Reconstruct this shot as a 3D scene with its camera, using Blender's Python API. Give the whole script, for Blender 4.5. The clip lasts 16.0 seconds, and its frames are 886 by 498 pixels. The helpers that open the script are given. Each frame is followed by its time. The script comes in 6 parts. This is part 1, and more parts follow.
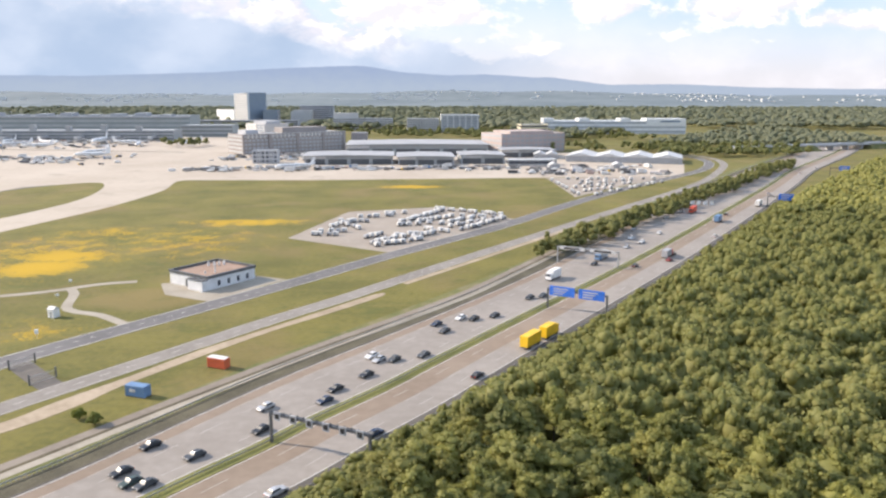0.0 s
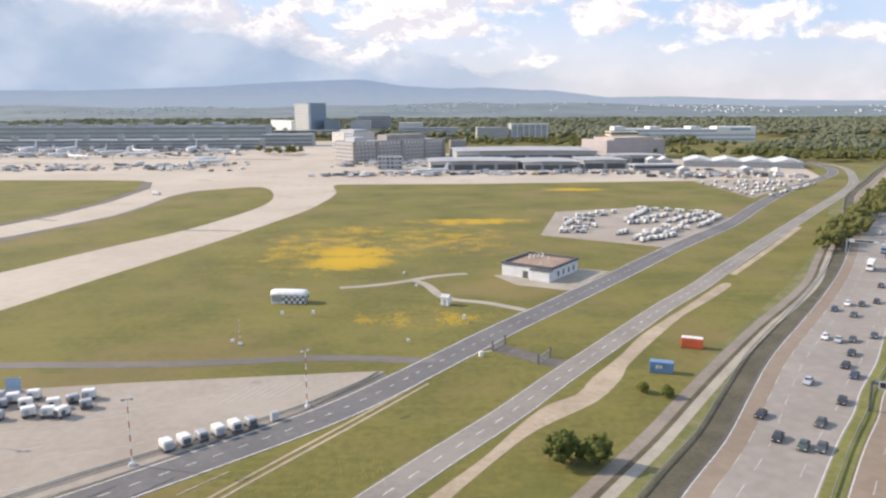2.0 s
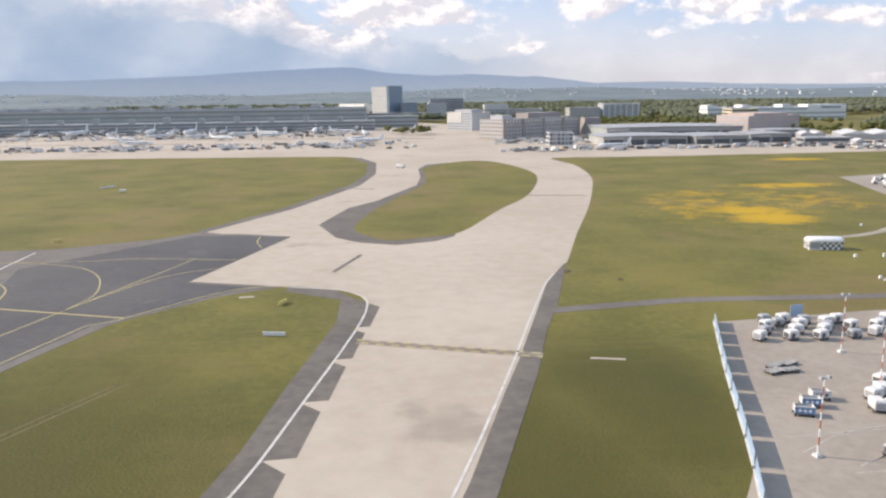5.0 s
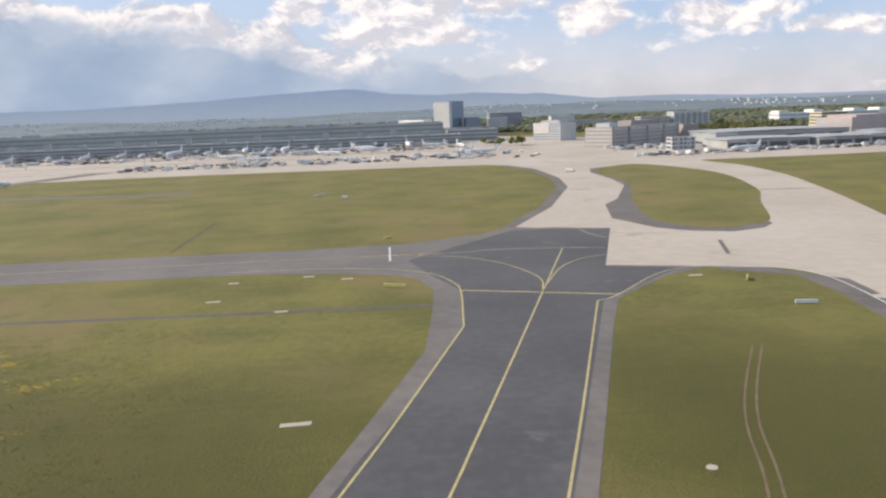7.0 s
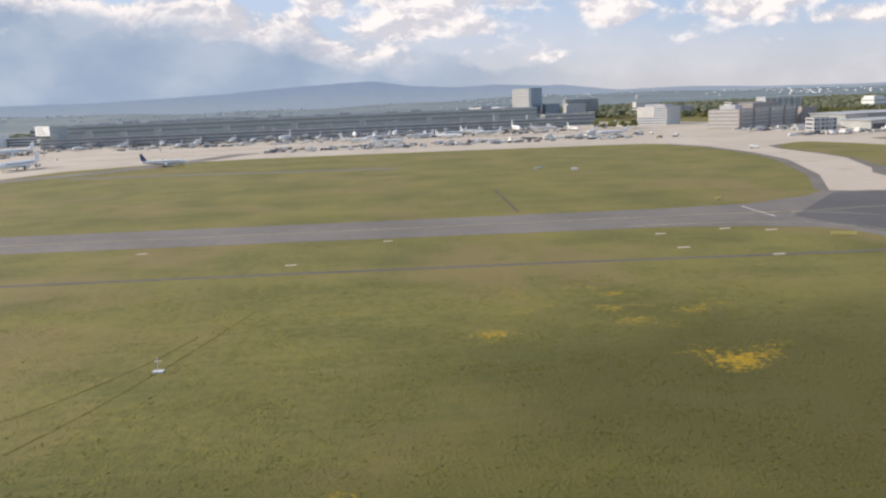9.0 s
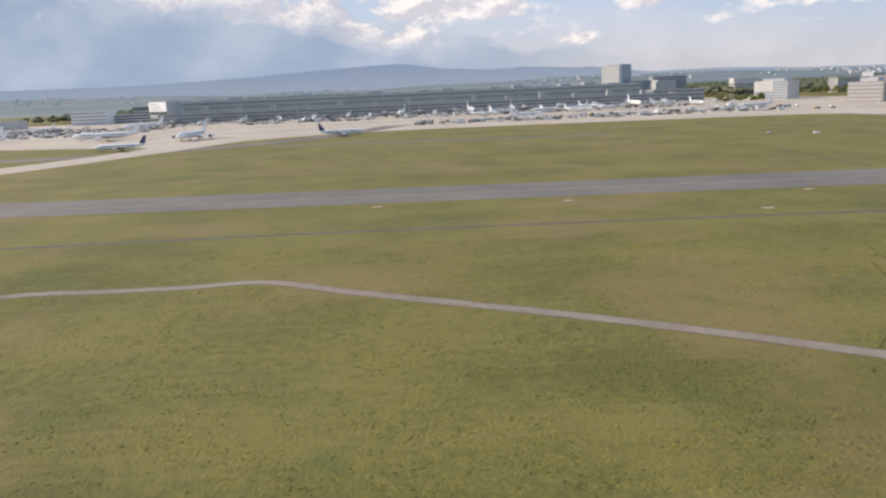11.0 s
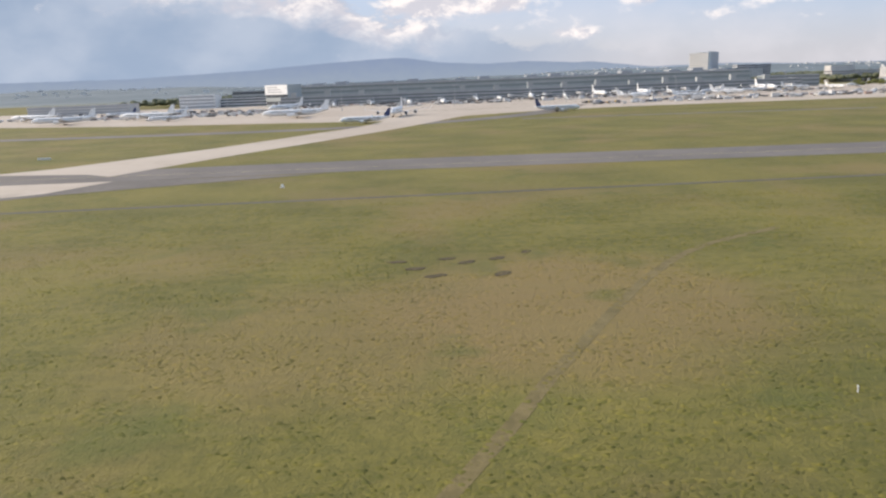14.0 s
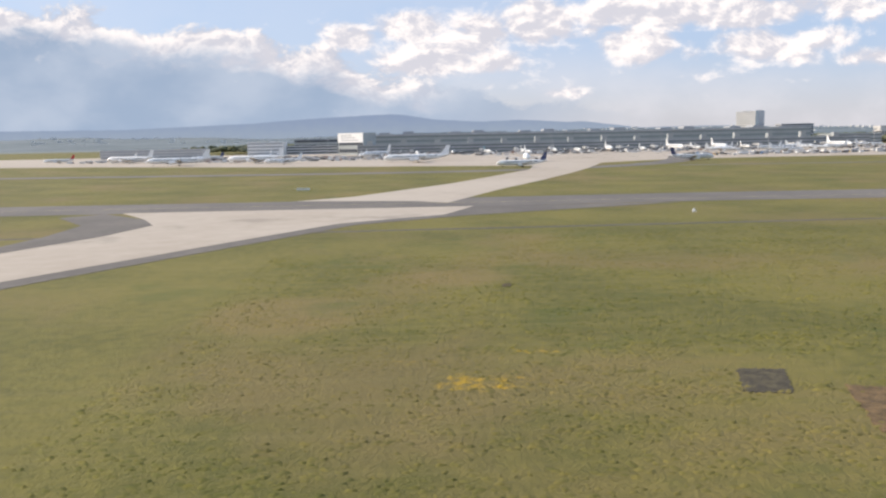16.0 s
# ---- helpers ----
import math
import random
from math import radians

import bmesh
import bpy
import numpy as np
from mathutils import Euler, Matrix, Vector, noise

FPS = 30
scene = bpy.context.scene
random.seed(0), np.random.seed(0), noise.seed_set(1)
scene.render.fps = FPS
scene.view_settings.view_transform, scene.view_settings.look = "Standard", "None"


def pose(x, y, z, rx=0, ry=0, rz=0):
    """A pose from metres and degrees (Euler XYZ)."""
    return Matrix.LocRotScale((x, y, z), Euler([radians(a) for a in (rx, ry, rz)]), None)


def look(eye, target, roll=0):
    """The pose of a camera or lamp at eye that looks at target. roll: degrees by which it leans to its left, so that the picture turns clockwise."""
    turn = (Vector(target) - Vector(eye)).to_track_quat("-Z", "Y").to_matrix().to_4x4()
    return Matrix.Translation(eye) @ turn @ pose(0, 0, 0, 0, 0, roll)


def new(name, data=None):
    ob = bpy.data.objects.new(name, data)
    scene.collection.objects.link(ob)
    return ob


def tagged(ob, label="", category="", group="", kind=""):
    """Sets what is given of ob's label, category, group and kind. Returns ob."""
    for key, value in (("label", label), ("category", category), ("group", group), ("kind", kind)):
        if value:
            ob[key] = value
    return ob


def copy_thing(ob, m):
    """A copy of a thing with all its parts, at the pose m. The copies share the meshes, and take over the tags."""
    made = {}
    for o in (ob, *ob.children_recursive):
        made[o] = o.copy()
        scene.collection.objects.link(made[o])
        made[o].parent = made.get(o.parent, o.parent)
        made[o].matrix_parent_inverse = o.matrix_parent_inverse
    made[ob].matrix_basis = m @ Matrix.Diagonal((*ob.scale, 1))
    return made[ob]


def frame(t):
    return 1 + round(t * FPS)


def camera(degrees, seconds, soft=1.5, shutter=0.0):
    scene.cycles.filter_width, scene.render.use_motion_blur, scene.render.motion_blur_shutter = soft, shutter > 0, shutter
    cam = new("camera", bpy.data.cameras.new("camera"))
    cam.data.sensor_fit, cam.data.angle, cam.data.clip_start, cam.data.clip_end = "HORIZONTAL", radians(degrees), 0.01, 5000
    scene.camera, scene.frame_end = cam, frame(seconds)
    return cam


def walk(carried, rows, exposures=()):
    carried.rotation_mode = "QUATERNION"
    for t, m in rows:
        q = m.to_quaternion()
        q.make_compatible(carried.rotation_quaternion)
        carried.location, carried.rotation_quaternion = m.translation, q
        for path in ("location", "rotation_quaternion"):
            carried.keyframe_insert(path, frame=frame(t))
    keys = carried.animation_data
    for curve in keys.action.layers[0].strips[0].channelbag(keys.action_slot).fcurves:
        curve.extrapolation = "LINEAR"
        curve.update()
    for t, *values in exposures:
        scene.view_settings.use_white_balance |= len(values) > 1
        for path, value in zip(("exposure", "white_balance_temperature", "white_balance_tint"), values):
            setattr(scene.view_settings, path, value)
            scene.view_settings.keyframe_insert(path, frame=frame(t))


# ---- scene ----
cam = camera(60.19, 16.0, soft=2.4)
UNIT = 0.63
PATH = [
    (0, (-58.27, -1.28, 70.39), (-52.09, 96.48, 50.27), 0.11),
    (0.5, (-89.50, 1.09, 68.71), (-83.20, 98.88, 48.78), 0.09),
    (1, (-120.76, 0.44, 67.03), (-114.58, 98.35, 47.65), -0.10),
    (1.5, (-151.97, 0.93, 65.35), (-145.42, 98.98, 46.82), -0.06),
    (2, (-183.14, 0.06, 63.68), (-176.93, 98.13, 45.18), -0.13),
    (2.5, (-214.19, -0.34, 62.06), (-207.69, 97.25, 41.21), 0.09),
    (3, (-245.18, -0.50, 60.49), (-239.08, 96.86, 38.49), -0.29),
    (3.5, (-276.09, -0.33, 58.97), (-269.65, 97.06, 37.21), -0.09),
    (4, (-306.99, 0.48, 57.47), (-300.29, 97.95, 36.16), -0.43),
    (4.2, (-319.34, -0.67, 56.87), (-311.95, 96.79, 35.74), -0.11),
    (6.3, (-448.80, 0.35, 50.51), (-441.27, 98.38, 32.25), -1.77),
    (6.5, (-461.23, 0.33, 49.89), (-453.61, 98.38, 31.80), -1.74),
    (7, (-492.31, 0.25, 48.33), (-485.60, 98.43, 30.62), -2.24),
    (7.5, (-523.39, -0.61, 46.73), (-517.18, 97.59, 28.91), -1.98),
    (8, (-554.48, 0.69, 45.09), (-548.88, 98.93, 27.25), -2.51),
    (8.5, (-585.53, -0.66, 43.45), (-580.16, 97.55, 25.39), -2.34),
    (9, (-616.57, -0.72, 41.82), (-612.51, 97.46, 23.24), -2.35),
    (9.5, (-647.59, 0.10, 40.26), (-644.18, 98.05, 20.42), -2.43),
    (10, (-678.61, 0.60, 38.76), (-676.86, 98.53, 18.58), -3.37),
    (10.2, (-691.00, -0.08, 38.16), (-689.97, 97.84, 17.92), -3.00),
    (12.3, (-819.75, 0.32, 32.70), (-819.68, 98.11, 11.79), -1.59),
    (12.5, (-831.90, 0.37, 32.15), (-832.11, 98.18, 11.31), -0.99),
    (13, (-862.28, -1.10, 30.75), (-863.06, 96.56, 9.26), -1.28),
    (13.5, (-892.59, -0.60, 29.32), (-892.70, 96.85, 6.88), -1.86),
    (14, (-922.98, -0.30, 27.88), (-922.68, 97.41, 6.58), -2.24),
    (14.5, (-953.38, 0.14, 26.45), (-952.20, 98.32, 7.51), -2.14),
    (15, (-983.75, -0.45, 25.04), (-981.94, 98.05, 7.86), -1.73),
    (15.5, (-1014.10, 0.78, 23.63), (-1012.05, 99.62, 8.60), -1.12),
    (16, (-1044.52, 0.72, 22.23), (-1042.89, 99.68, 7.95), -1.11),
]
walk(cam, [(t, look(Vector(eye) * UNIT, Vector(target) * UNIT, roll)) for t, eye, target, roll in PATH],
     exposures=[(0, 0.64, 6950, 17), (1.5, 0.46, 6950, 17), (4.2, 0.36, 6950, 17), (7, 0.16, 6900, 16), (10, 0.1, 6900, 16), (12.5, 0.12, 6900, 17), (16, 0.2, 6900, 16)])

# ---- world, sun, exposure ----
SUN_AZ, SUN_EL = radians(72.0), radians(30.0)  # to the left of +y, above the ground


class Nodes:
    """Short names for building node trees."""

    def __init__(self, tree):
        self.t = tree
        self.t.nodes.clear()

    def add(self, kind):
        return self.t.nodes.new(kind)

    def put(self, socket, v):
        if isinstance(v, bpy.types.NodeSocket):
            self.t.links.new(v, socket)
        elif isinstance(v, (tuple, list)):
            socket.default_value = (*v, 1.0) if len(v) == 3 and socket.type == "RGBA" else v
        else:
            socket.default_value = v

    def math(self, op, a, b=0.0, c=0.0):
        n = self.add("ShaderNodeMath")
        n.operation = op
        for s, v in zip(n.inputs, (a, b, c)):
            self.put(s, v)
        return n.outputs[0]

    def vec(self, op, a, b=(0.0, 0.0, 0.0)):
        n = self.add("ShaderNodeVectorMath")
        n.operation = op
        self.put(n.inputs[0], a)
        if op == "SCALE":
            self.put(n.inputs[3], b)
        else:
            self.put(n.inputs[1], b)
        return n.outputs["Value"] if op in ("LENGTH", "DOT_PRODUCT", "DISTANCE") else n.outputs[0]

    def mix(self, f, a, b, blend="MIX"):
        n = self.add("ShaderNodeMix")
        n.data_type, n.blend_type = "RGBA", blend
        self.put(n.inputs[0], f)
        self.put(n.inputs[6], a)
        self.put(n.inputs[7], b)
        return n.outputs[2]

    def step(self, v, lo, hi):
        n = self.add("ShaderNodeMapRange")
        n.interpolation_type = "SMOOTHSTEP"
        self.put(n.inputs[0], v)
        self.put(n.inputs[1], lo)
        self.put(n.inputs[2], hi)
        return n.outputs[0]

    def noise(self, p, scale, detail=4.0, rough=0.55, distort=0.0):
        n = self.add("ShaderNodeTexNoise")
        self.put(n.inputs["Vector"], p)
        self.put(n.inputs["Scale"], scale)
        self.put(n.inputs["Detail"], detail)
        self.put(n.inputs["Roughness"], rough)
        self.put(n.inputs["Distortion"], distort)
        return n.outputs[0]

    def ramp(self, v, stops):
        n = self.add("ShaderNodeValToRGB")
        e = n.color_ramp.elements
        for i, (p, c) in enumerate(stops):
            el = e[i] if i < 2 else e.new(p)
            el.position, el.color = p, (*c, 1.0)
        self.put(n.inputs[0], v)
        return n.outputs[0]


world = bpy.data.worlds.new("sky")
scene.world = world
world.use_nodes = True
w = Nodes(world.node_tree)
SKY = 0.1
sky = w.add("ShaderNodeTexSky")
sky.sky_type, sky.sun_disc, sky.sun_elevation, sky.sun_rotation = "NISHITA", False, SUN_EL, -SUN_AZ
sky.air_density, sky.dust_density, sky.ozone_density = 1.0, 1.5, 1.2
way = w.add("ShaderNodeTexCoord").outputs["Generated"]
xyz = w.add("ShaderNodeSeparateXYZ")
w.put(xyz.inputs[0], way)
dx, dy, dz = xyz.outputs
ahead = w.math("MAXIMUM", dy, 0.02)
u = w.math("DIVIDE", dx, ahead)
v = w.math("DIVIDE", dz, ahead)
flat = w.add("ShaderNodeCombineXYZ")
w.put(flat.inputs[0], u)
w.put(flat.inputs[1], w.math("MULTIPLY", v, 1.7))
w.put(flat.inputs[2], dy)
puff = w.noise(flat.outputs[0], 13.0, 7.0, 0.62, 0.25)
lifted = w.noise(w.vec("ADD", flat.outputs[0], (-0.010, 0.014, 0.0)), 13.0, 7.0, 0.62, 0.25)
fine = w.noise(flat.outputs[0], 40.0, 5.0, 0.6)
# heaps of cumulus: bearing, height, half width, half height, weight
heaps = [(-0.02, 0.140, 0.055, 0.024, 0.46), (0.004, 0.098, 0.075, 0.026, 0.44), (0.076, 0.128, 0.045, 0.028, 0.40), (0.15, 0.142, 0.055, 0.034, 0.50), (0.09, 0.095, 0.06, 0.022, 0.36),
         (0.264, 0.114, 0.055, 0.024, 0.52), (0.36, 0.152, 0.17, 0.022, 0.50), (0.425, 0.108, 0.09, 0.026, 0.46), (0.50, 0.118, 0.05, 0.02, 0.38), (0.60, 0.092, 0.07, 0.016, 0.40),
         (0.17, 0.054, 0.035, 0.008, 0.28), (0.275, 0.058, 0.02, 0.007, 0.24), (-0.09, 0.13, 0.05, 0.02, 0.36), (0.75, 0.10, 0.1, 0.02, 0.36), (0.55, 0.16, 0.08, 0.014, 0.3),
         (0.03, 0.118, 0.13, 0.045, 0.30), (0.20, 0.128, 0.05, 0.03, 0.30), (0.10, 0.066, 0.05, 0.010, 0.27), (-0.03, 0.068, 0.05, 0.010, 0.25), (0.34, 0.072, 0.05, 0.008, 0.24), (0.47, 0.066, 0.06, 0.008, 0.22)]
near = 0.0
for hu, hv, ru, rv, k in heaps:
    a = w.math("MULTIPLY", w.math("SUBTRACT", u, hu), 1.0 / ru)
    b = w.math("MULTIPLY", w.math("SUBTRACT", v, hv), 1.0 / rv)
    r2 = w.math("ADD", w.math("MULTIPLY", a, a), w.math("MULTIPLY", b, b))
    near = w.math("MAXIMUM", near, w.math("MULTIPLY", w.math("EXPONENT", w.math("MULTIPLY", r2, -0.8)), k * 1.12))
body = w.math("ADD", w.math("ADD", puff, w.math("MULTIPLY", fine, 0.16)), near)
cumulus = w.step(body, 0.72, 0.96)
veil = w.step(w.noise(flat.outputs[0], 5.0, 5.0, 0.55), 0.36, 0.62)
# one heavy rain cloud lies to the west, with a bright ragged upper edge
tone = w.math("MULTIPLY_ADD", u, 0.5, 0.5)
crest = w.ramp(tone, [(0.0, (0.95,) * 3), (0.23, (0.89,) * 3), (0.29, (0.82,) * 3), (0.335, (0.72,) * 3), (0.38, (0.665,) * 3), (0.43, (0.60,) * 3), (0.46, (0.49,) * 3), (0.52, (0.36,) * 3), (0.60, (0.22,) * 3), (0.75, (0.12,) * 3)])
under = w.math("ADD", w.math("SUBTRACT", w.math("MULTIPLY", crest, 0.2), v), w.math("MULTIPLY_ADD", puff, 0.12, -0.062))
bank = w.step(under, -0.004, 0.012)
rim = w.math("MULTIPLY", bank, w.step(under, 0.050, 0.012))
low = w.step(v, 0.13, 0.0)
clear = w.mix(0.7, sky.outputs[0], w.mix(low, (4.5, 6.3, 9.0), (6.5, 7.0, 7.9)))
clear = w.mix(w.math("MULTIPLY", veil, w.math("MULTIPLY_ADD", low, 0.4, 0.12)), clear, (7.2, 7.5, 8.1))
lit = w.step(w.math("SUBTRACT", puff, lifted), -0.07, 0.08)
white = w.mix(lit, (5.9, 6.2, 6.9), (9.4, 9.3, 9.2))
grey = w.mix(w.step(w.noise(flat.outputs[0], 6.0, 5.0, 0.5), 0.35, 0.65), (3.0, 4.1, 5.6), (4.2, 5.2, 6.5))
heaven = w.mix(w.math("MULTIPLY", bank, w.step(u, 0.35, -0.05)), clear, grey)
heaven = w.mix(w.math("MULTIPLY", rim, w.math("MULTIPLY", w.step(u, 0.06, -0.06), 0.9)), heaven, white)
heaven = w.mix(w.math("MULTIPLY", cumulus, 0.95), heaven, white)
# the far ridge, some twenty kilometres off, painted into the sky in haze blue
ridge = w.ramp(tone, [(0.0, (0.17,) * 3), (0.20, (0.20,) * 3), (0.31, (0.19,) * 3), (0.39, (0.24,) * 3), (0.42, (0.28,) * 3),
                      (0.462, (0.318,) * 3), (0.482, (0.322,) * 3), (0.503, (0.25,) * 3), (0.535, (0.21,) * 3), (0.56, (0.225,) * 3),
                      (0.59, (0.185,) * 3), (0.60, (0.19,) * 3), (0.64, (0.095,) * 3), (0.69, (0.105,) * 3), (0.73, (0.07,) * 3), (0.80, (0.05,) * 3)])
edge = w.math("ADD", w.math("MULTIPLY", ridge, 0.1), w.math("MULTIPLY_ADD", fine, 0.0022, -0.0011))
hill = w.step(w.math("SUBTRACT", edge, v), -0.0006, 0.0006)
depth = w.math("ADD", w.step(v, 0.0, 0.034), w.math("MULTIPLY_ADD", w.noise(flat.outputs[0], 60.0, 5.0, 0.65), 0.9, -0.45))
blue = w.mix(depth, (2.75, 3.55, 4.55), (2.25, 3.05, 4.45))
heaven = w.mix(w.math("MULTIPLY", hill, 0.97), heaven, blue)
lamp = w.add("ShaderNodeBackground")
w.put(lamp.inputs[0], heaven)
w.put(lamp.inputs[1], SKY)
w.put(w.add("ShaderNodeOutputWorld").inputs[0], lamp.outputs[0])

sun = new("sun", bpy.data.lights.new("sun", "SUN"))
sun.data.energy, sun.data.angle, sun.data.color = 4.2, radians(0.6), (1.0, 0.93, 0.80)
sun.matrix_world = look((0, 0, 0), (math.sin(SUN_AZ) * math.cos(SUN_EL), -math.cos(SUN_AZ) * math.cos(SUN_EL), -math.sin(SUN_EL)))


# ---- materials ----
def surface(name, dark, light, rough=0.8, scale=(0.05, 0.9), bump=0.0, bump_scale=3.0, metal=0.0, spots=None, spread=0.0, local=False, extra=None, gloss=0.5):
    """A material whose colour wanders between two tones at a large and a small scale (in 1/m), with spots of a third tone."""
    m = bpy.data.materials.new(name)
    m.use_nodes = True
    n = Nodes(m.node_tree)
    p = n.add("ShaderNodeTexCoord").outputs["Object"] if local else n.vec("SCALE", n.add("ShaderNodeNewGeometry").outputs["Position"], 1 / UNIT)
    big = n.noise(p, scale[0], 4.0)
    small = n.noise(p, scale[1], 5.0, 0.6)
    f = n.step(n.math("ADD", n.math("MULTIPLY", big, 0.55), n.math("MULTIPLY", small, 0.45)), 0.36, 0.64)
    col = n.mix(f, dark, light)
    if spots:
        tone3, at, where = spots
        col = n.mix(n.math("MULTIPLY", n.step(n.noise(p, at, 5.0, 0.6), where, where + 0.12), 0.7), col, tone3)
    if spread:
        r = n.add("ShaderNodeObjectInfo").outputs["Random"]
        col = n.mix(1.0, col, n.ramp(r, [(0.0, (1 - spread,) * 3), (1.0, (1 + spread,) * 3)]), "MULTIPLY")
    if extra:
        col = extra(n, p, col)
    b = n.add("ShaderNodeBsdfPrincipled")
    n.put(b.inputs["Base Color"], col)
    n.put(b.inputs["Roughness"], n.math("MULTIPLY_ADD", small, 0.2, rough - 0.1))
    n.put(b.inputs["Metallic"], metal)
    n.put(b.inputs["Specular IOR Level"], gloss)
    if bump:
        q = n.add("ShaderNodeBump")
        n.put(q.inputs["Strength"], bump)
        n.put(q.inputs["Distance"], 0.25 / bump_scale)
        n.put(q.inputs["Height"], n.noise(p, bump_scale, 6.0, 0.65))
        n.put(b.inputs["Normal"], q.outputs[0])
    n.put(n.add("ShaderNodeOutputMaterial").inputs[0], b.outputs[0])
    return m


def plain(name, c, rough=0.5, metal=0.0, vary=0.12):
    return surface(name, tuple(k * (1 - vary) for k in c), tuple(min(1, k * (1 + vary)) for k in c), rough, (0.4, 3.0), metal=metal, local=True)


def meadow(n, p, col):
    """Worn and rank patches, painted cloud shade, then the yellow flowers, in drifts."""
    s = n.vec("MULTIPLY", p, (1.0, 1.0, 0.0))
    dry = n.step(n.noise(s, 0.018, 5.0, 0.6, 0.4), 0.48, 0.66)
    col = n.mix(n.math("MULTIPLY", dry, 0.62), col, (0.205, 0.148, 0.058))
    for x, y, rx, ry, k in ((-143, 261, 26, 18, 0.6), (-906, 94, 32, 32, 0.7), (-936, 84, 32, 26, 0.5), (-1064, 98, 12, 14, 0.6), (-1040, 122, 10, 9, 0.5)):
        worn = n.vec("LENGTH", n.vec("MULTIPLY", n.vec("SUBTRACT", s, (x, y, 0)), (1 / rx, 1 / ry, 0)))
        col = n.mix(n.math("MULTIPLY", n.step(n.math("ADD", worn, n.math("MULTIPLY", n.noise(s, 0.08, 3.0), 0.5)), 1.3, 0.8), k), col, (0.225, 0.160, 0.062))
    rank = n.step(n.noise(s, 0.055, 4.0, 0.6), 0.56, 0.70)
    col = n.mix(n.math("MULTIPLY", rank, 0.5), col, (0.085, 0.105, 0.020))
    mown = n.noise(n.vec("MULTIPLY", p, (0.02, 0.45, 0.0)), 1.0, 3.0)
    col = n.mix(n.math("MULTIPLY", n.step(mown, 0.5, 0.7), 0.25), col, (0.215, 0.175, 0.062))
    tuft = n.step(n.math("ADD", n.math("MULTIPLY", n.noise(s, 1.5, 5.0, 0.7), 0.6), n.math("MULTIPLY", n.noise(s, 0.035, 3.0), 0.4)), 0.53, 0.66)
    col = n.mix(n.math("MULTIPLY", tuft, 0.42), col, (0.065, 0.072, 0.02))
    stalk = n.step(n.noise(s, 2.6, 4.0, 0.7), 0.56, 0.70)
    col = n.mix(n.math("MULTIPLY", stalk, 0.22), col, (0.27, 0.225, 0.085))
    drifts = [(-203, 312, 26, 26, 1.0), (-202, 332, 30, 26, 0.95), (-140, 418, 46, 16, 0.85), (-200, 392, 40, 20, 0.6), (-215, 345, 55, 80, 0.55), (-46, 576, 34, 16, 0.95), (-175, 224, 34, 16, 0.5),
              (-160, 365, 60, 60, 0.5), (-567, 115, 11, 9, 0.55), (-556, 120, 8, 5, 0.45), (-604, 133, 12, 5, 0.4), (-1039, 69, 7, 4, 0.5), (-1034, 78, 6, 3.5, 0.48), (-1046, 76, 7, 3.5, 0.42), (-630, 75, 5, 3, 0.5), (-625, 77, 6, 3, 0.5), (-574, 150, 40, 25, 0.28)]
    near = 0.0
    for x, y, rx, ry, k in drifts:
        d = n.vec("LENGTH", n.vec("MULTIPLY", n.vec("SUBTRACT", s, (x, y, 0)), (1 / rx, 1 / ry, 0)))
        near = n.math("MAXIMUM", near, n.math("MULTIPLY", n.step(d, 1.3, 0.1), k))
    # soft ellipses darken the turf colour as if clouds shaded it
    cloud_shade = 0.0
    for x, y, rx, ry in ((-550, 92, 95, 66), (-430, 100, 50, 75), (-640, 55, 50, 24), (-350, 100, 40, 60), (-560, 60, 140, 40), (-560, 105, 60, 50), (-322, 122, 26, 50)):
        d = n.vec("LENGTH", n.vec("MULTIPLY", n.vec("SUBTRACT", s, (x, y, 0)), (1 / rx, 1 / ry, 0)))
        cloud_shade = n.math("MAXIMUM", cloud_shade, n.step(n.math("ADD", d, n.math("MULTIPLY", n.noise(s, 0.05, 4.0), 0.6)), 1.6, 0.5))
    col = n.mix(n.math("MULTIPLY", cloud_shade, 0.8), col, (0.058, 0.055, 0.006))
    grain = n.math("ADD", n.math("MULTIPLY", n.noise(s, 0.10, 4.0, 0.6), 0.5), n.math("MULTIPLY", n.noise(s, 0.8, 5.0, 0.8), 0.5))
    bloom = n.step(n.math("ADD", grain, n.math("MULTIPLY", near, 0.28)), 0.60, 0.72)
    bloom = n.math("MULTIPLY", bloom, n.step(near, 0.02, 0.2))
    return n.mix(n.math("MULTIPLY", bloom, n.math("MULTIPLY_ADD", near, 0.45, 0.35)), col, (0.57, 0.34, 0.006))


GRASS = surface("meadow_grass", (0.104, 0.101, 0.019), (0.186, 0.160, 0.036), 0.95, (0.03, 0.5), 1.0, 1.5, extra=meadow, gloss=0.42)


def tufted(n, p, col):
    """The meadow's colour, each tuft a little lighter or darker."""
    r = n.add("ShaderNodeNewGeometry").outputs["Random Per Island"]
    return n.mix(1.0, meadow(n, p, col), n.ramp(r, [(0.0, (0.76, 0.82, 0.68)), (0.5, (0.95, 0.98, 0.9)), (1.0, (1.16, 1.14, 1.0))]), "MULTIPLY")


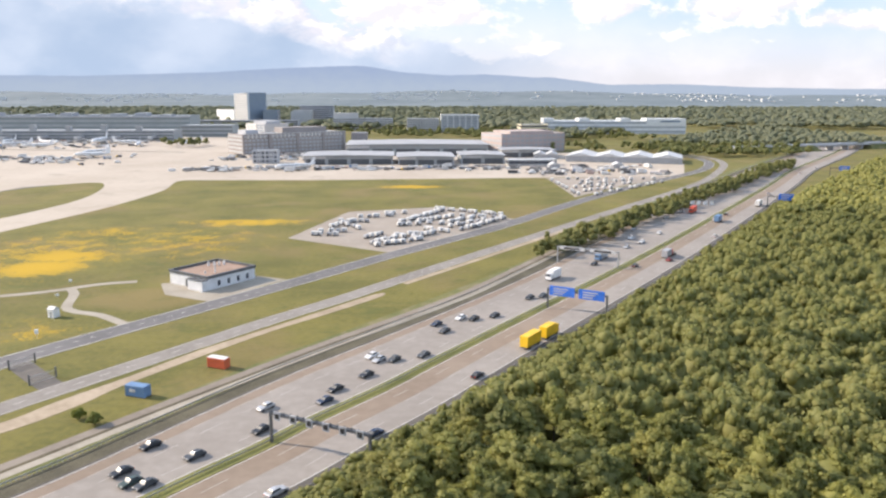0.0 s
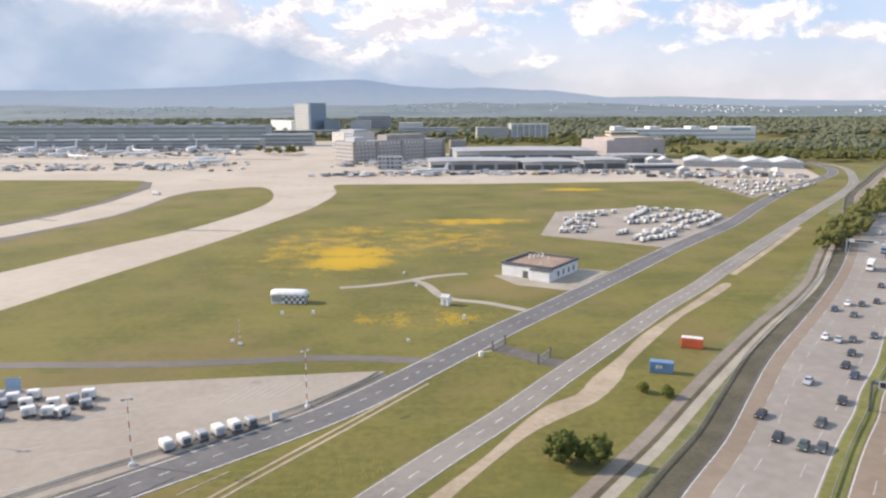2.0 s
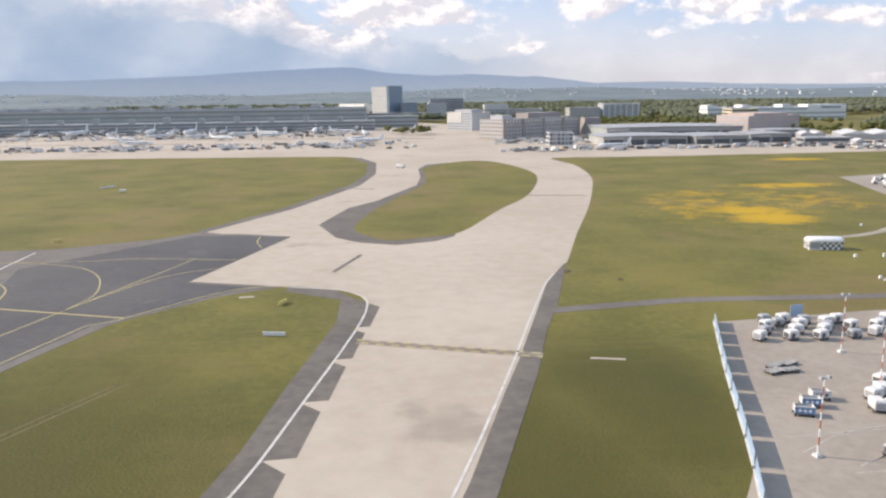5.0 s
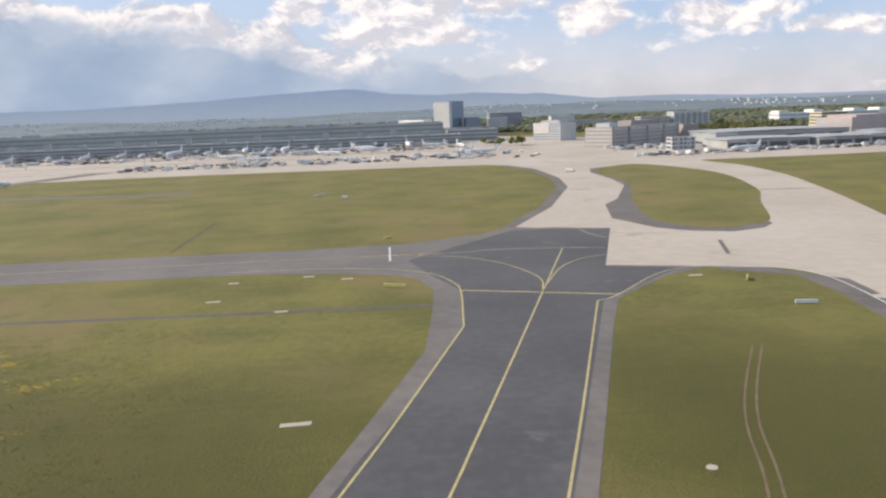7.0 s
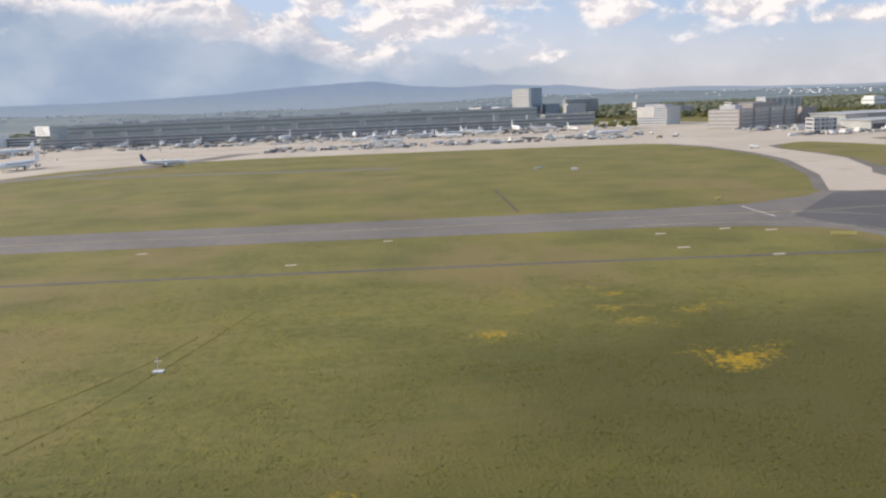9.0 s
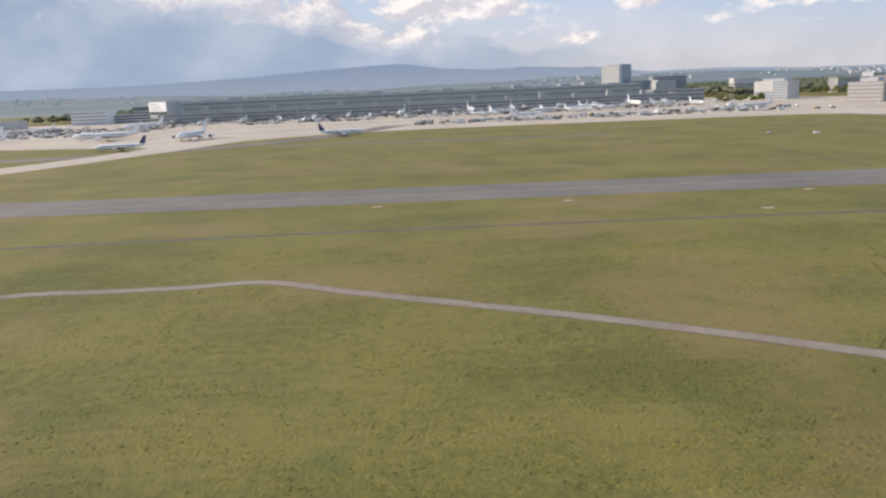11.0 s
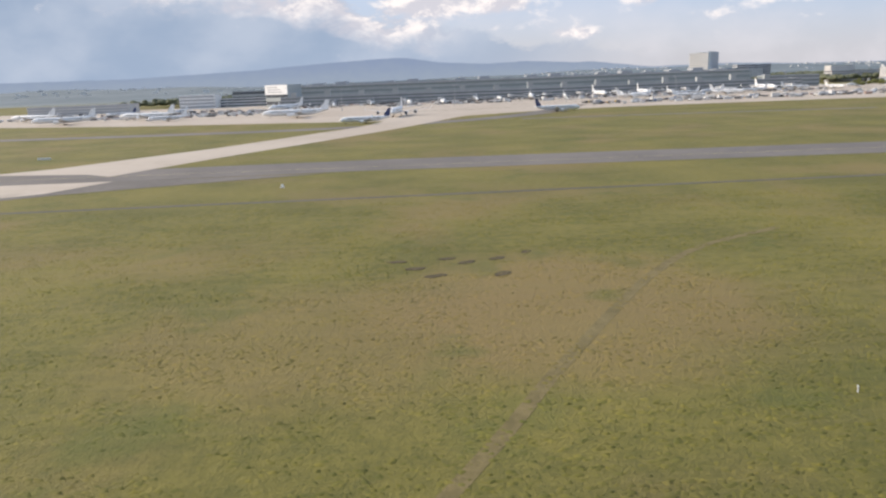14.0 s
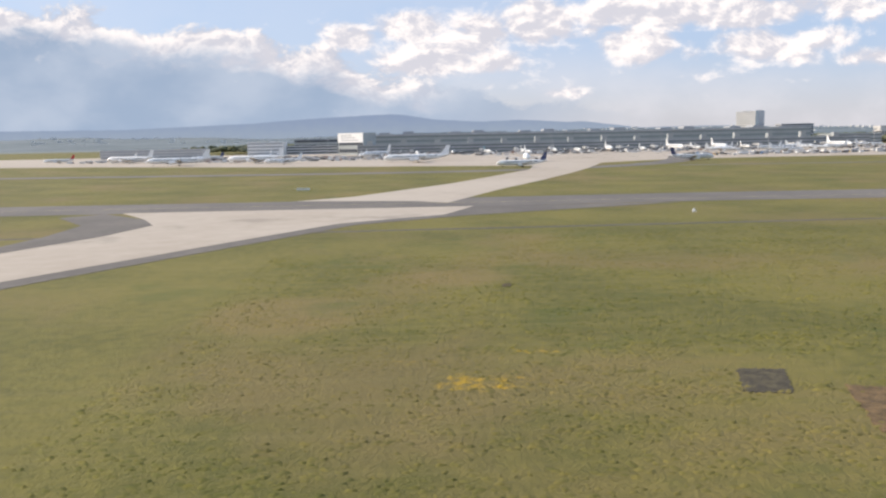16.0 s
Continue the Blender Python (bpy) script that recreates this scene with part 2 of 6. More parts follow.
TUFTS = surface("tufts_of_grass", (0.104, 0.101, 0.019), (0.186, 0.160, 0.036), 0.95, (0.03, 0.5), extra=tufted, gloss=0.42)
TRAIL = surface("faintly_trodden_grass", (0.125, 0.100, 0.034), (0.20, 0.155, 0.062), 0.95, (0.3, 1.6), 0.6, 2.0)
RANK = surface("rank_grass", (0.078, 0.076, 0.014), (0.13, 0.118, 0.027), 0.95, (0.4, 2.2), 0.8, 2.0, gloss=0.12)
DRY = surface("dry_trodden_grass", (0.115, 0.082, 0.042), (0.19, 0.142, 0.078), 0.95, (0.2, 1.4), 0.5, 2.0)
CONCRETE = surface("pale_concrete", (0.405, 0.338, 0.265), (0.485, 0.418, 0.338), 0.85, (0.012, 0.18), 0.05, 2.0, spots=((0.29, 0.245, 0.195), 0.03, 0.58))
YARD = surface("yard_asphalt", (0.285, 0.242, 0.197), (0.36, 0.312, 0.258), 0.9, (0.04, 0.5), 0.1, 3.0, spots=((0.22, 0.20, 0.18), 0.10, 0.62))
ASPHALT = surface("dark_asphalt", (0.064, 0.062, 0.064), (0.100, 0.095, 0.093), 0.85, (0.03, 0.4), 0.1, 4.0, spots=((0.16, 0.145, 0.135), 0.05, 0.6))
TAXI_OLD = surface("worn_asphalt", (0.125, 0.112, 0.099), (0.18, 0.16, 0.140), 0.9, (0.03, 0.3), 0.1, 3.0, spots=((0.11, 0.108, 0.11), 0.04, 0.6))
SHOULDER = surface("shoulder_asphalt", (0.11, 0.098, 0.085), (0.165, 0.146, 0.124), 0.9, (0.05, 0.4), 0.1, 3.0)
ROAD = surface("road_asphalt", (0.115, 0.110, 0.108), (0.160, 0.152, 0.148), 0.85, (0.05, 0.6), 0.08, 5.0, spots=((0.24, 0.22, 0.20), 0.06, 0.6))
ROAD_PALE = surface("pale_road_asphalt", (0.20, 0.178, 0.155), (0.265, 0.238, 0.208), 0.85, (0.05, 0.6), 0.08, 5.0, spots=((0.32, 0.28, 0.23), 0.06, 0.6))
MOTORWAY_DARK = surface("dark_motorway_edge", (0.075, 0.067, 0.058), (0.12, 0.106, 0.09), 0.9, (0.04, 0.5), 0.08, 4.0)
MOTORWAY = surface("motorway_asphalt", (0.245, 0.215, 0.185), (0.315, 0.28, 0.245), 0.85, (0.03, 0.35), 0.05, 4.0)
MOTORWAY_BROWN = surface("motorway_brown_asphalt", (0.215, 0.160, 0.115), (0.275, 0.212, 0.158), 0.85, (0.03, 0.35), 0.05, 4.0)
DIRT = surface("sandy_track", (0.30, 0.235, 0.16), (0.43, 0.345, 0.25), 0.95, (0.06, 0.6), 0.2, 3.0)
GRAVEL = surface("gravel_path", (0.29, 0.255, 0.20), (0.38, 0.34, 0.275), 0.95, (0.08, 0.7), 0.15, 4.0)
PATH_GREY = surface("worn_path", (0.20, 0.165, 0.13), (0.27, 0.23, 0.185), 0.95, (0.08, 0.7), 0.15, 4.0)
SOIL = surface("ditch_soil", (0.06, 0.048, 0.028), (0.12, 0.098, 0.055), 0.95, (0.08, 0.9), 0.4, 2.0)
BANK = surface("verge_grass", (0.10, 0.115, 0.03), (0.19, 0.175, 0.06), 0.95, (0.06, 0.7), 0.6, 1.5, spots=((0.22, 0.18, 0.10), 0.12, 0.52))
SCRUB = surface("dark_scrub", (0.070, 0.062, 0.038), (0.12, 0.105, 0.065), 0.95, (0.12, 1.2), 0.8, 1.6)
MEDIAN = surface("median_grass", (0.12, 0.125, 0.03), (0.20, 0.19, 0.05), 0.9, (0.08, 0.6), 0.4, 2.0)
BARE = surface("bare_soil", (0.060, 0.045, 0.020), (0.10, 0.076, 0.034), 0.95, (0.5, 2.4), 0.8, 2.0)
SCORCH = surface("burnt_soil", (0.040, 0.032, 0.022), (0.115, 0.095, 0.05), 0.95, (0.8, 3.5), 0.8, 2.0)
RUST_SOIL = surface("rusty_soil", (0.085, 0.055, 0.024), (0.21, 0.13, 0.055), 0.95, (0.8, 3.5), 0.8, 2.0)
PAINT_WHITE = surface("road_paint_white", (0.46, 0.44, 0.40), (0.66, 0.64, 0.59), 0.7, (0.5, 3.0))
PAINT_FADED = surface("worn_road_paint", (0.34, 0.31, 0.275), (0.47, 0.44, 0.40), 0.75, (0.3, 2.0))
PAINT_YELLOW = surface("road_paint_yellow", (0.38, 0.31, 0.13), (0.52, 0.43, 0.20), 0.7, (0.5, 3.0))
# both far tones carry the blue-grey of distance haze in their colour
FOOTHILL = surface("hazed_wooded_foothills", (0.105, 0.14, 0.155), (0.17, 0.205, 0.215), 1.0, (0.002, 0.012))
FAR_LAND = surface("hazed_far_plain", (0.15, 0.18, 0.175), (0.20, 0.23, 0.22), 1.0, (0.004, 0.02))


# ---- building blocks ----
class Shape:
    """Collects the faces of one mesh."""

    def __init__(self):
        self.v, self.f = [], []

    def quad(self, *pts):
        i = len(self.v)
        self.v += [tuple(p) for p in pts]
        self.f.append(tuple(range(i, i + len(pts))))
        return self

    def box(self, x0, x1, y0, y1, z0, z1, tx=0.0, ty=0.0):
        """A box, its top drawn in by tx and ty on each side."""
        i = len(self.v)
        self.v += [(x0, y0, z0), (x1, y0, z0), (x1, y1, z0), (x0, y1, z0),
                   (x0 + tx, y0 + ty, z1), (x1 - tx, y0 + ty, z1), (x1 - tx, y1 - ty, z1), (x0 + tx, y1 - ty, z1)]
        self.f += [tuple(i + k for k in q) for q in ((3, 2, 1, 0), (4, 5, 6, 7), (0, 1, 5, 4), (1, 2, 6, 5), (2, 3, 7, 6), (3, 0, 4, 7))]
        return self

    def tube(self, a, b, ra, rb=None, n=8, caps=True):
        a, b = Vector(a), Vector(b)
        rb = ra if rb is None else rb
        d = (b - a).normalized()
        s = d.orthogonal().normalized()
        t = d.cross(s)
        i = len(self.v)
        for c, r in ((a, ra), (b, rb)):
            self.v += [tuple(c + r * (math.cos(2 * math.pi * k / n) * s + math.sin(2 * math.pi * k / n) * t)) for k in range(n)]
        self.f += [(i + k, i + (k + 1) % n, i + n + (k + 1) % n, i + n + k) for k in range(n)]
        if caps:
            self.f += [tuple(i + k for k in reversed(range(n))), tuple(i + n + k for k in range(n))]
        return self

    def loft(self, rings, close=True):
        """Rings of equally many points, joined one to the next."""
        i, n = len(self.v), len(rings[0])
        for r in rings:
            self.v += [tuple(p) for p in r]
        for k in range(len(rings) - 1):
            for j in range(n):
                a, b = i + k * n + j, i + k * n + (j + 1) % n
                self.f.append((a, b, b + n, a + n))
        if close:
            self.f += [tuple(i + k for k in reversed(range(n))), tuple(i + (len(rings) - 1) * n + k for k in range(n))]
        return self

    def mesh(self, name, material, bevel=0.0, smooth=False):
        me = bpy.data.meshes.new(name)
        me.from_pydata(self.v, [], self.f)
        if bevel:
            bm = bmesh.new()
            bm.from_mesh(me)
            bmesh.ops.bevel(bm, geom=bm.edges[:], offset=bevel, segments=1, affect="EDGES", clamp_overlap=True)
            bm.to_mesh(me)
            bm.free()
        me.materials.append(material)
        if smooth:
            me.shade_smooth()
        me.update()
        return me


def thing(name, label, category, at=(0, 0, 0), turn=0.0, group="", kind=""):
    ob = new(name)
    ob.empty_display_size = 0.5
    ob.matrix_world = pose(*at, 0, 0, turn)
    return tagged(ob, label, category, group, kind)


def part(name, shape, material, parent, label="", bevel=0.0, smooth=False):
    ob = new(name, shape.mesh(name, material, bevel, smooth))
    ob.parent = parent
    return tagged(ob, label)


def recolour(root, name, material):
    """Gives the parts of that name under root a material of their own."""
    for o in root.children_recursive:
        if o.name.split(".")[0] == name:
            o.material_slots[0].link = "OBJECT"
            o.material_slots[0].material = material


def curve(pts, n=6):
    """A smooth line through a few points."""
    p = [Vector((*q, 0)) if len(q) == 2 else Vector(q) for q in pts]
    p = [2 * p[0] - p[1], *p, 2 * p[-1] - p[-2]]
    out = []
    for a, b, c, d in zip(p, p[1:], p[2:], p[3:]):
        for k in range(n):
            t = k / n
            out.append(0.5 * (2 * b + (c - a) * t + (2 * a - 5 * b + 4 * c - d) * t * t + (3 * b - a - 3 * c + d) * t ** 3))
    return out + [p[-2]]


def offset(line, d):
    """The line moved d metres to its right."""
    out = []
    for i, p in enumerate(line):
        t = line[min(i + 1, len(line) - 1)] - line[max(i - 1, 0)]
        t.normalize()
        out.append(p + Vector((t.y, -t.x, 0)) * d)
    return out


def ground_piece(name, shape, material, label, category, z):
    ob = new(name, shape.mesh(name, material))
    ob.location.z = z
    return tagged(ob, label, category, kind="structure")


def between(name, left, right, material, label, category, z=0.04, skirt=0.1):
    """A strip of ground between two lines of equally many points, with sides that go down into the ground."""
    s = Shape()
    s.loft([[(a.x, a.y, -skirt), (a.x, a.y, 0), (b.x, b.y, 0), (b.x, b.y, -skirt)] for a, b in zip(left, right)])
    return ground_piece(name, s, material, label, category, z)


def ribbon(name, pts, width, material, label, category, z=0.04, n=6):
    line = curve(pts, n)
    return between(name, offset(line, -width / 2), offset(line, width / 2), material, label, category, z)


def patch(name, pts, material, label, category, z=0.04, n=5, smooth=True):
    """A flat patch of ground inside an outline."""
    line = curve([*pts, pts[0]], n)[:-1] if smooth else [Vector((*q, 0)) for q in pts]
    bm = bmesh.new()
    face = bm.faces.new([bm.verts.new(p) for p in line])
    face.normal_update()
    if face.normal.z < 0:
        face.normal_flip()
    rim = bmesh.ops.extrude_face_region(bm, geom=[face])
    for q in rim["geom"]:
        if isinstance(q, bmesh.types.BMVert):
            q.co.z -= 0.1
    bmesh.ops.triangulate(bm, faces=[q for q in bm.faces if len(q.verts) > 4])
    bmesh.ops.recalc_face_normals(bm, faces=bm.faces[:])
    me = bpy.data.meshes.new(name)
    bm.to_mesh(me)
    bm.free()
    me.materials.append(material)
    ob = new(name, me)
    ob.location.z = z
    return tagged(ob, label, category, kind="structure")


def painted(name, lines, width, material, label, z, dash=0.0, gap=0.0):
    """Painted lines on the ground, whole or in dashes."""
    s = Shape()
    for line in lines:
        run = 0.0
        for a, b in zip(line, line[1:]):
            d = (b - a)
            length = d.length
            if length < 1e-6:
                continue
            d /= length
            q = Vector((d.y, -d.x, 0)) * width / 2
            at = 0.0
            while at < length:
                if dash:
                    k = run % (dash + gap)
                    stop = min(length, at + ((dash - k) if k < dash else (dash + gap - k)) + 1e-4)
                    shown = k < dash
                else:
                    stop, shown = length, True
                if shown:
                    e, f = a + d * at, a + d * stop
                    s.quad(e - q, e + q, f + q, f - q)
                run += stop - at
                at = stop
    return ground_piece(name, s, material, label, "marking", z)


# ---- the ground ----
s = Shape()
xs = [-6000, -3000, -1700, -1300, -900, -500, -100, 300, 800, 1500, 3000, 6000]
ys = [-1500, -300, 0, 200, 400, 700, 1100, 1700, 2600]
for x0, x1 in zip(xs, xs[1:]):
    for y0, y1 in zip(ys, ys[1:]):
        s.quad((x0, y0, 0), (x1, y0, 0), (x1, y1, 0), (x0, y1, 0))
ground_piece("ground", s, GRASS, "wide green and brown airfield meadow with yellow flowers", "grass", 0.0)
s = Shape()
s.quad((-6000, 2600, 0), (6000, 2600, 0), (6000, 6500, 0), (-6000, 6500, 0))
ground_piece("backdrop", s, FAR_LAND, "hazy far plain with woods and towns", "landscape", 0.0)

# the apron and the concrete taxiways that leave it
patch("apron", [(190, 640), (73, 634), (-119, 624), (-232, 628), (-300, 655), (-398, 676), (-506, 690), (-654, 702), (-755, 705), (-830, 690), (-900, 640),
                (-960, 600), (-1060, 640), (-1200, 690), (-1400, 800), (-1700, 900), (-1900, 1300), (-1200, 1420), (-300, 1420), (-100, 1000), (150, 900), (235, 760)],
      CONCRETE, "pale concrete airport apron", "apron", 0.03, smooth=False)
patch("taxiway_concrete", [(-427, 226), (-405, 296), (-443, 312), (-415, 370), (-385, 462), (-376, 525), (-376, 608), (-390, 660), (-400, 690), (-225, 690), (-232, 618),
                           (-226, 565), (-234, 490), (-248, 433), (-271, 356), (-294, 288), (-311, 235), (-322, 211), (-333, 175), (-341, 149), (-347, 131), (-352, 115.5), (-357, 100), (-366, 75), (-385, 20),
                           (-425, 20), (-404, 70), (-392, 95), (-385, 126), (-374, 186), (-379, 208), (-397, 216)],
      CONCRETE, "pale concrete taxiway with a broad fork", "taxiway", 0.045, n=3)
patch("shoulder_east", [(-310.5, 237), (-324, 190), (-331.6, 168), (-339.3, 140.4), (-347, 117), (-351.5, 103), (-379, 20), (-387, 20), (-357.5, 99), (-352.5, 115), (-347.5, 131), (-341.5, 149), (-333.5, 175), (-322.5, 211), (-312, 235)],
      SHOULDER, "dark asphalt shoulder of the taxiway", "shoulder", 0.05, smooth=False)
teeth = [(-397, 217), (-384, 212), (-377, 200)]
for k in range(6):
    y = 192 - 22 * k
    x = -375 - 3.4 * k
    teeth += [(x + 4.5, y), (x + 2.2, y - 17), (x - 3.0, y - 17.5)]
teeth += [(-410, 60), (-404, 60), (-392, 112), (-388, 139), (-381, 179), (-381, 200), (-397, 211)]
patch("shoulder_stepped", teeth, SHOULDER, "dark asphalt shoulder with a stepped edge", "shoulder", 0.055, smooth=False)

# asphalt taxiways
patch("concrete_infill", [(-431, 221), (-442, 311), (-392, 311), (-398, 221)], CONCRETE, "pale concrete between two taxiways", "taxiway", 0.036, smooth=False)
patch("taxiway_asphalt", [(-1800, 292), (-1300, 290), (-1113, 287), (-945, 292), (-800, 287), (-670, 283), (-527, 280), (-487, 283), (-456, 298), (-443, 312), (-405, 296),
                          (-427, 226), (-397, 217), (-414, 208), (-433, 188), (-436.2, 183), (-443.8, 161.6), (-459.9, 112), (-468, 87.5), (-490, 20), (-530, 20), (-504.6, 93), (-498, 113.6), (-486.5, 151.4),
                          (-483.2, 181), (-481.3, 205), (-484.5, 219), (-490.3, 226), (-509, 234), (-535, 239.5), (-671, 245), (-826, 250), (-946, 255), (-1090, 250), (-1300, 250), (-1800, 252)],
      TAXI_OLD, "worn grey asphalt taxiway beside the runway", "taxiway", 0.04, smooth=False)
patch("taxiway_exit", [(-487, 250), (-443, 303), (-405, 296), (-427.5, 225), (-408, 216.5), (-434, 190), (-440, 183), (-457, 131), (-468, 97), (-494, 20), (-525, 20), (-499, 101),
                       (-489, 127), (-477, 168), (-474, 203), (-481, 225)],
      ASPHALT, "dark fresh asphalt taxiway exit with yellow lines", "taxiway", 0.052, smooth=False)
patch("island_edge", [(-396.5, 322), (-386, 369), (-373, 391), (-349, 456), (-344.5, 500), (-343.5, 555), (-335, 588), (-318, 601), (-316, 560), (-330, 480), (-350, 390), (-365, 320), (-360, 292), (-341, 294), (-342, 288), (-350, 279), (-364.6, 273.5), (-378, 280), (-387.5, 291)], SHOULDER, "dark asphalt rim of a grass island", "shoulder", 0.06, smooth=False)
patch("grass_island", [(-380, 302), (-381, 318), (-375, 353), (-365.5, 390), (-346, 455), (-341, 500), (-339.5, 556), (-320, 595), (-291, 614), (-273, 570), (-268, 499), (-290, 407), (-315, 352),
                       (-338, 298), (-352.6, 287), (-368.5, 283.5)], GRASS, "long grass island between two taxiways", "grass", 0.1, n=4)
patch("rim_west", [(-388, 662), (-374, 610), (-374, 525), (-383, 460), (-413, 369), (-441, 310), (-445, 314), (-418, 372), (-389, 464), (-380.5, 526), (-380.5, 606), (-395.5, 656)],
      SHOULDER, "dark asphalt edge strip", "shoulder", 0.06, smooth=False)
patch("taxiway_west_exit", [(-1145, 252), (-1030, 252), (-1040, 226), (-1069, 207), (-1090, 172), (-1116, 127), (-1160, 40), (-1195, 40), (-1155, 127), (-1135, 162), (-1125, 188),
                            (-1121, 212), (-1130, 230)], CONCRETE, "pale concrete taxiway exit", "taxiway", 0.056, smooth=False)
patch("shoulder_west_exit", [(-1030, 252), (-1040, 226), (-1069, 207), (-1090, 172), (-1116, 127), (-1160, 40), (-1152, 40), (-1110, 125), (-1084, 169), (-1064, 203), (-1034, 222),
                             (-1000, 236), (-960, 252)], SHOULDER, "dark asphalt shoulder of the exit", "shoulder", 0.06, smooth=False)
patch("shoulder_bend", [(-1150, 250), (-1130, 230), (-1121, 212), (-1125, 188), (-1135, 162), (-1143, 150), (-1140, 190), (-1142, 215), (-1160, 240)],
      SHOULDER, "dark asphalt bend of the exit", "shoulder", 0.06, smooth=False)
patch("taxiway_link", [(-1095, 288), (-1050, 278), (-1038, 268), (-1015, 330), (-985, 400), (-955, 475), (-935, 530), (-900, 640), (-960, 620), (-975, 530), (-997, 474), (-1033, 384), (-1075, 305)],
      CONCRETE, "pale concrete link taxiway", "taxiway", 0.057, smooth=False)
ribbon("taxiway_inner", [(-1800, 600), (-1400, 560), (-1150, 528), (-1000, 525), (-900, 570), (-830, 660), (-780, 800)], 26, TAXI_OLD, "grey asphalt taxiway near the apron", "taxiway", 0.05)
ribbon("taxiway_stub", [(-860, 560), (-752, 545), (-623, 524)], 12, SHOULDER, "grey asphalt stub in the meadow", "taxiway", 0.04)
ribbon("apron_seam", [(-980, 1010), (-584, 985), (-306, 925)], 7, SHOULDER, "dark asphalt service lane on the apron", "lane", 0.06)
ribbon("apron_lane", [(-1000, 905), (-700, 905), (-470, 870)], 4, SHOULDER, "dark asphalt lane across the apron", "lane", 0.055)
ribbon("apron_lane", [(-960, 790), (-800, 800), (-640, 800)], 4, TAXI_OLD, "grey asphalt lane across the apron", "lane", 0.055)
ribbon("perimeter_path", [(-470, 188), (-521, 190), (-600, 194), (-750, 198), (-837, 196), (-920, 193), (-1050, 189), (-1300, 184)], 2.2, MOTORWAY_DARK, "narrow grey path along the taxiway", "path", 0.034)
SHELTER_PATH = [(-684, 93), (-702, 105), (-722, 117), (-757, 136), (-775, 146.5), (-790, 145), (-806, 144.5), (-818, 145), (-829.3, 142), (-840, 128), (-851.4, 109), (-860, 92), (-866.5, 77), (-871.3, 62.2), (-873.8, 51.5), (-881, 20)]
ribbon("shelter_path", SHELTER_PATH, 2.9,
       PATH_GREY, "narrow grey path that bends through the meadow", "path", 0.05)
ribbon("shelter_drive", [(-676, 88), (-673.5, 78), (-674, 68), (-676, 45), (-678, 10)], 2.6, PATH_GREY, "narrow grey drive to the shelter", "path", 0.045)
ribbon("path_verge", SHELTER_PATH, 3.9,
       DRY, "dry trodden grass edging of the path", "verge", 0.025)
patch("shelter_pad", [(-685, 95), (-684, 82), (-679, 81), (-673, 80), (-671.5, 85.5), (-675, 92)], PATH_GREY, "grey hard standing round the shelter", "path", 0.055, smooth=False)
patch("manhole_slab", [(-679.2, 81.2), (-679.2, 78.0), (-675.2, 78.0), (-675.2, 81.2)], CONCRETE, "pale concrete slab beside the drive", "slab", 0.09, smooth=False)
patch("manhole_cover", [(-677.9, 79.8), (-677.9, 79.0), (-676.9, 79.0), (-676.9, 79.8)], SHOULDER, "dark square manhole cover", "cover", 0.10, smooth=False)

# yards and roads of the perimeter
patch("equipment_yard", [(-291, 169), (-249, 174), (-192, 178), (-186, 178), (-204, 154), (-235, 126), (-259, 108), (-271, 99), (-300, 78), (-335, 50), (-340, 60), (-315, 100)],
      YARD, "pale grey asphalt equipment yard", "yard", 0.045, smooth=False)
patch("yard_middle", [(-111, 371), (-86, 454), (-26, 472), (10, 421), (-20, 385), (-60, 333)], YARD, "pale asphalt yard full of carts", "yard", 0.04, smooth=False)
patch("yard_far", [(68, 630), (65, 512), (110, 566), (175, 634), (161, 640)], YARD, "pale asphalt yard with white vehicles", "yard", 0.04, smooth=False)
INNER = [(-330, 42), (-296, 70), (-268, 94), (-248, 108), (-223, 129), (-196, 154), (-174, 182), (-152, 211.5), (-130, 239), (-95, 283.5), (-64, 324), (-33, 362), (0, 402), (53, 478),
         (112, 556), (172, 626), (225, 690), (258, 752), (272, 806), (268, 840), (240, 870)]
OUTER = [(-250, 40), (-221, 74), (-194.5, 106.5), (-177, 129), (-160, 150), (-144.5, 171), (-118.5, 205), (-97, 233), (-75, 259.5), (-45.5, 298), (23, 385), (72, 447), (140, 532), (190, 600), (232, 670),
         (268, 740), (285, 800), (283, 850), (255, 890)]
ribbon("road_inner", INNER, 9.5, ROAD, "grey asphalt perimeter road", "road", 0.06)
ribbon("road_outer", OUTER, 7.2, ROAD_PALE, "grey asphalt road with a dashed centre line", "road", 0.05)
painted("road_edge_lines", [offset(curve(INNER), -4.4), offset(curve(INNER), 4.4)], 0.3, PAINT_WHITE, "thin white edge lines", 0.065)
painted("road_dashes", [curve(INNER)], 0.2, PAINT_WHITE, "faint white centre dashes", 0.065, 2.0, 3.2)
painted("outer_dashes", [curve(OUTER)], 0.2, PAINT_WHITE, "white centre dashes", 0.056, 3.0, 4.2)
painted("outer_edge", [offset(curve(OUTER), -3.3), offset(curve(OUTER), 3.3)], 0.16, PAINT_WHITE, "thin white edge lines of the road", 0.056)
ribbon("cross_path", [(-330, 183), (-305, 187), (-285, 189), (-240, 187), (-202, 189), (-176, 185)], 4.6, TAXI_OLD, "grey asphalt path across the meadow", "path", 0.036)
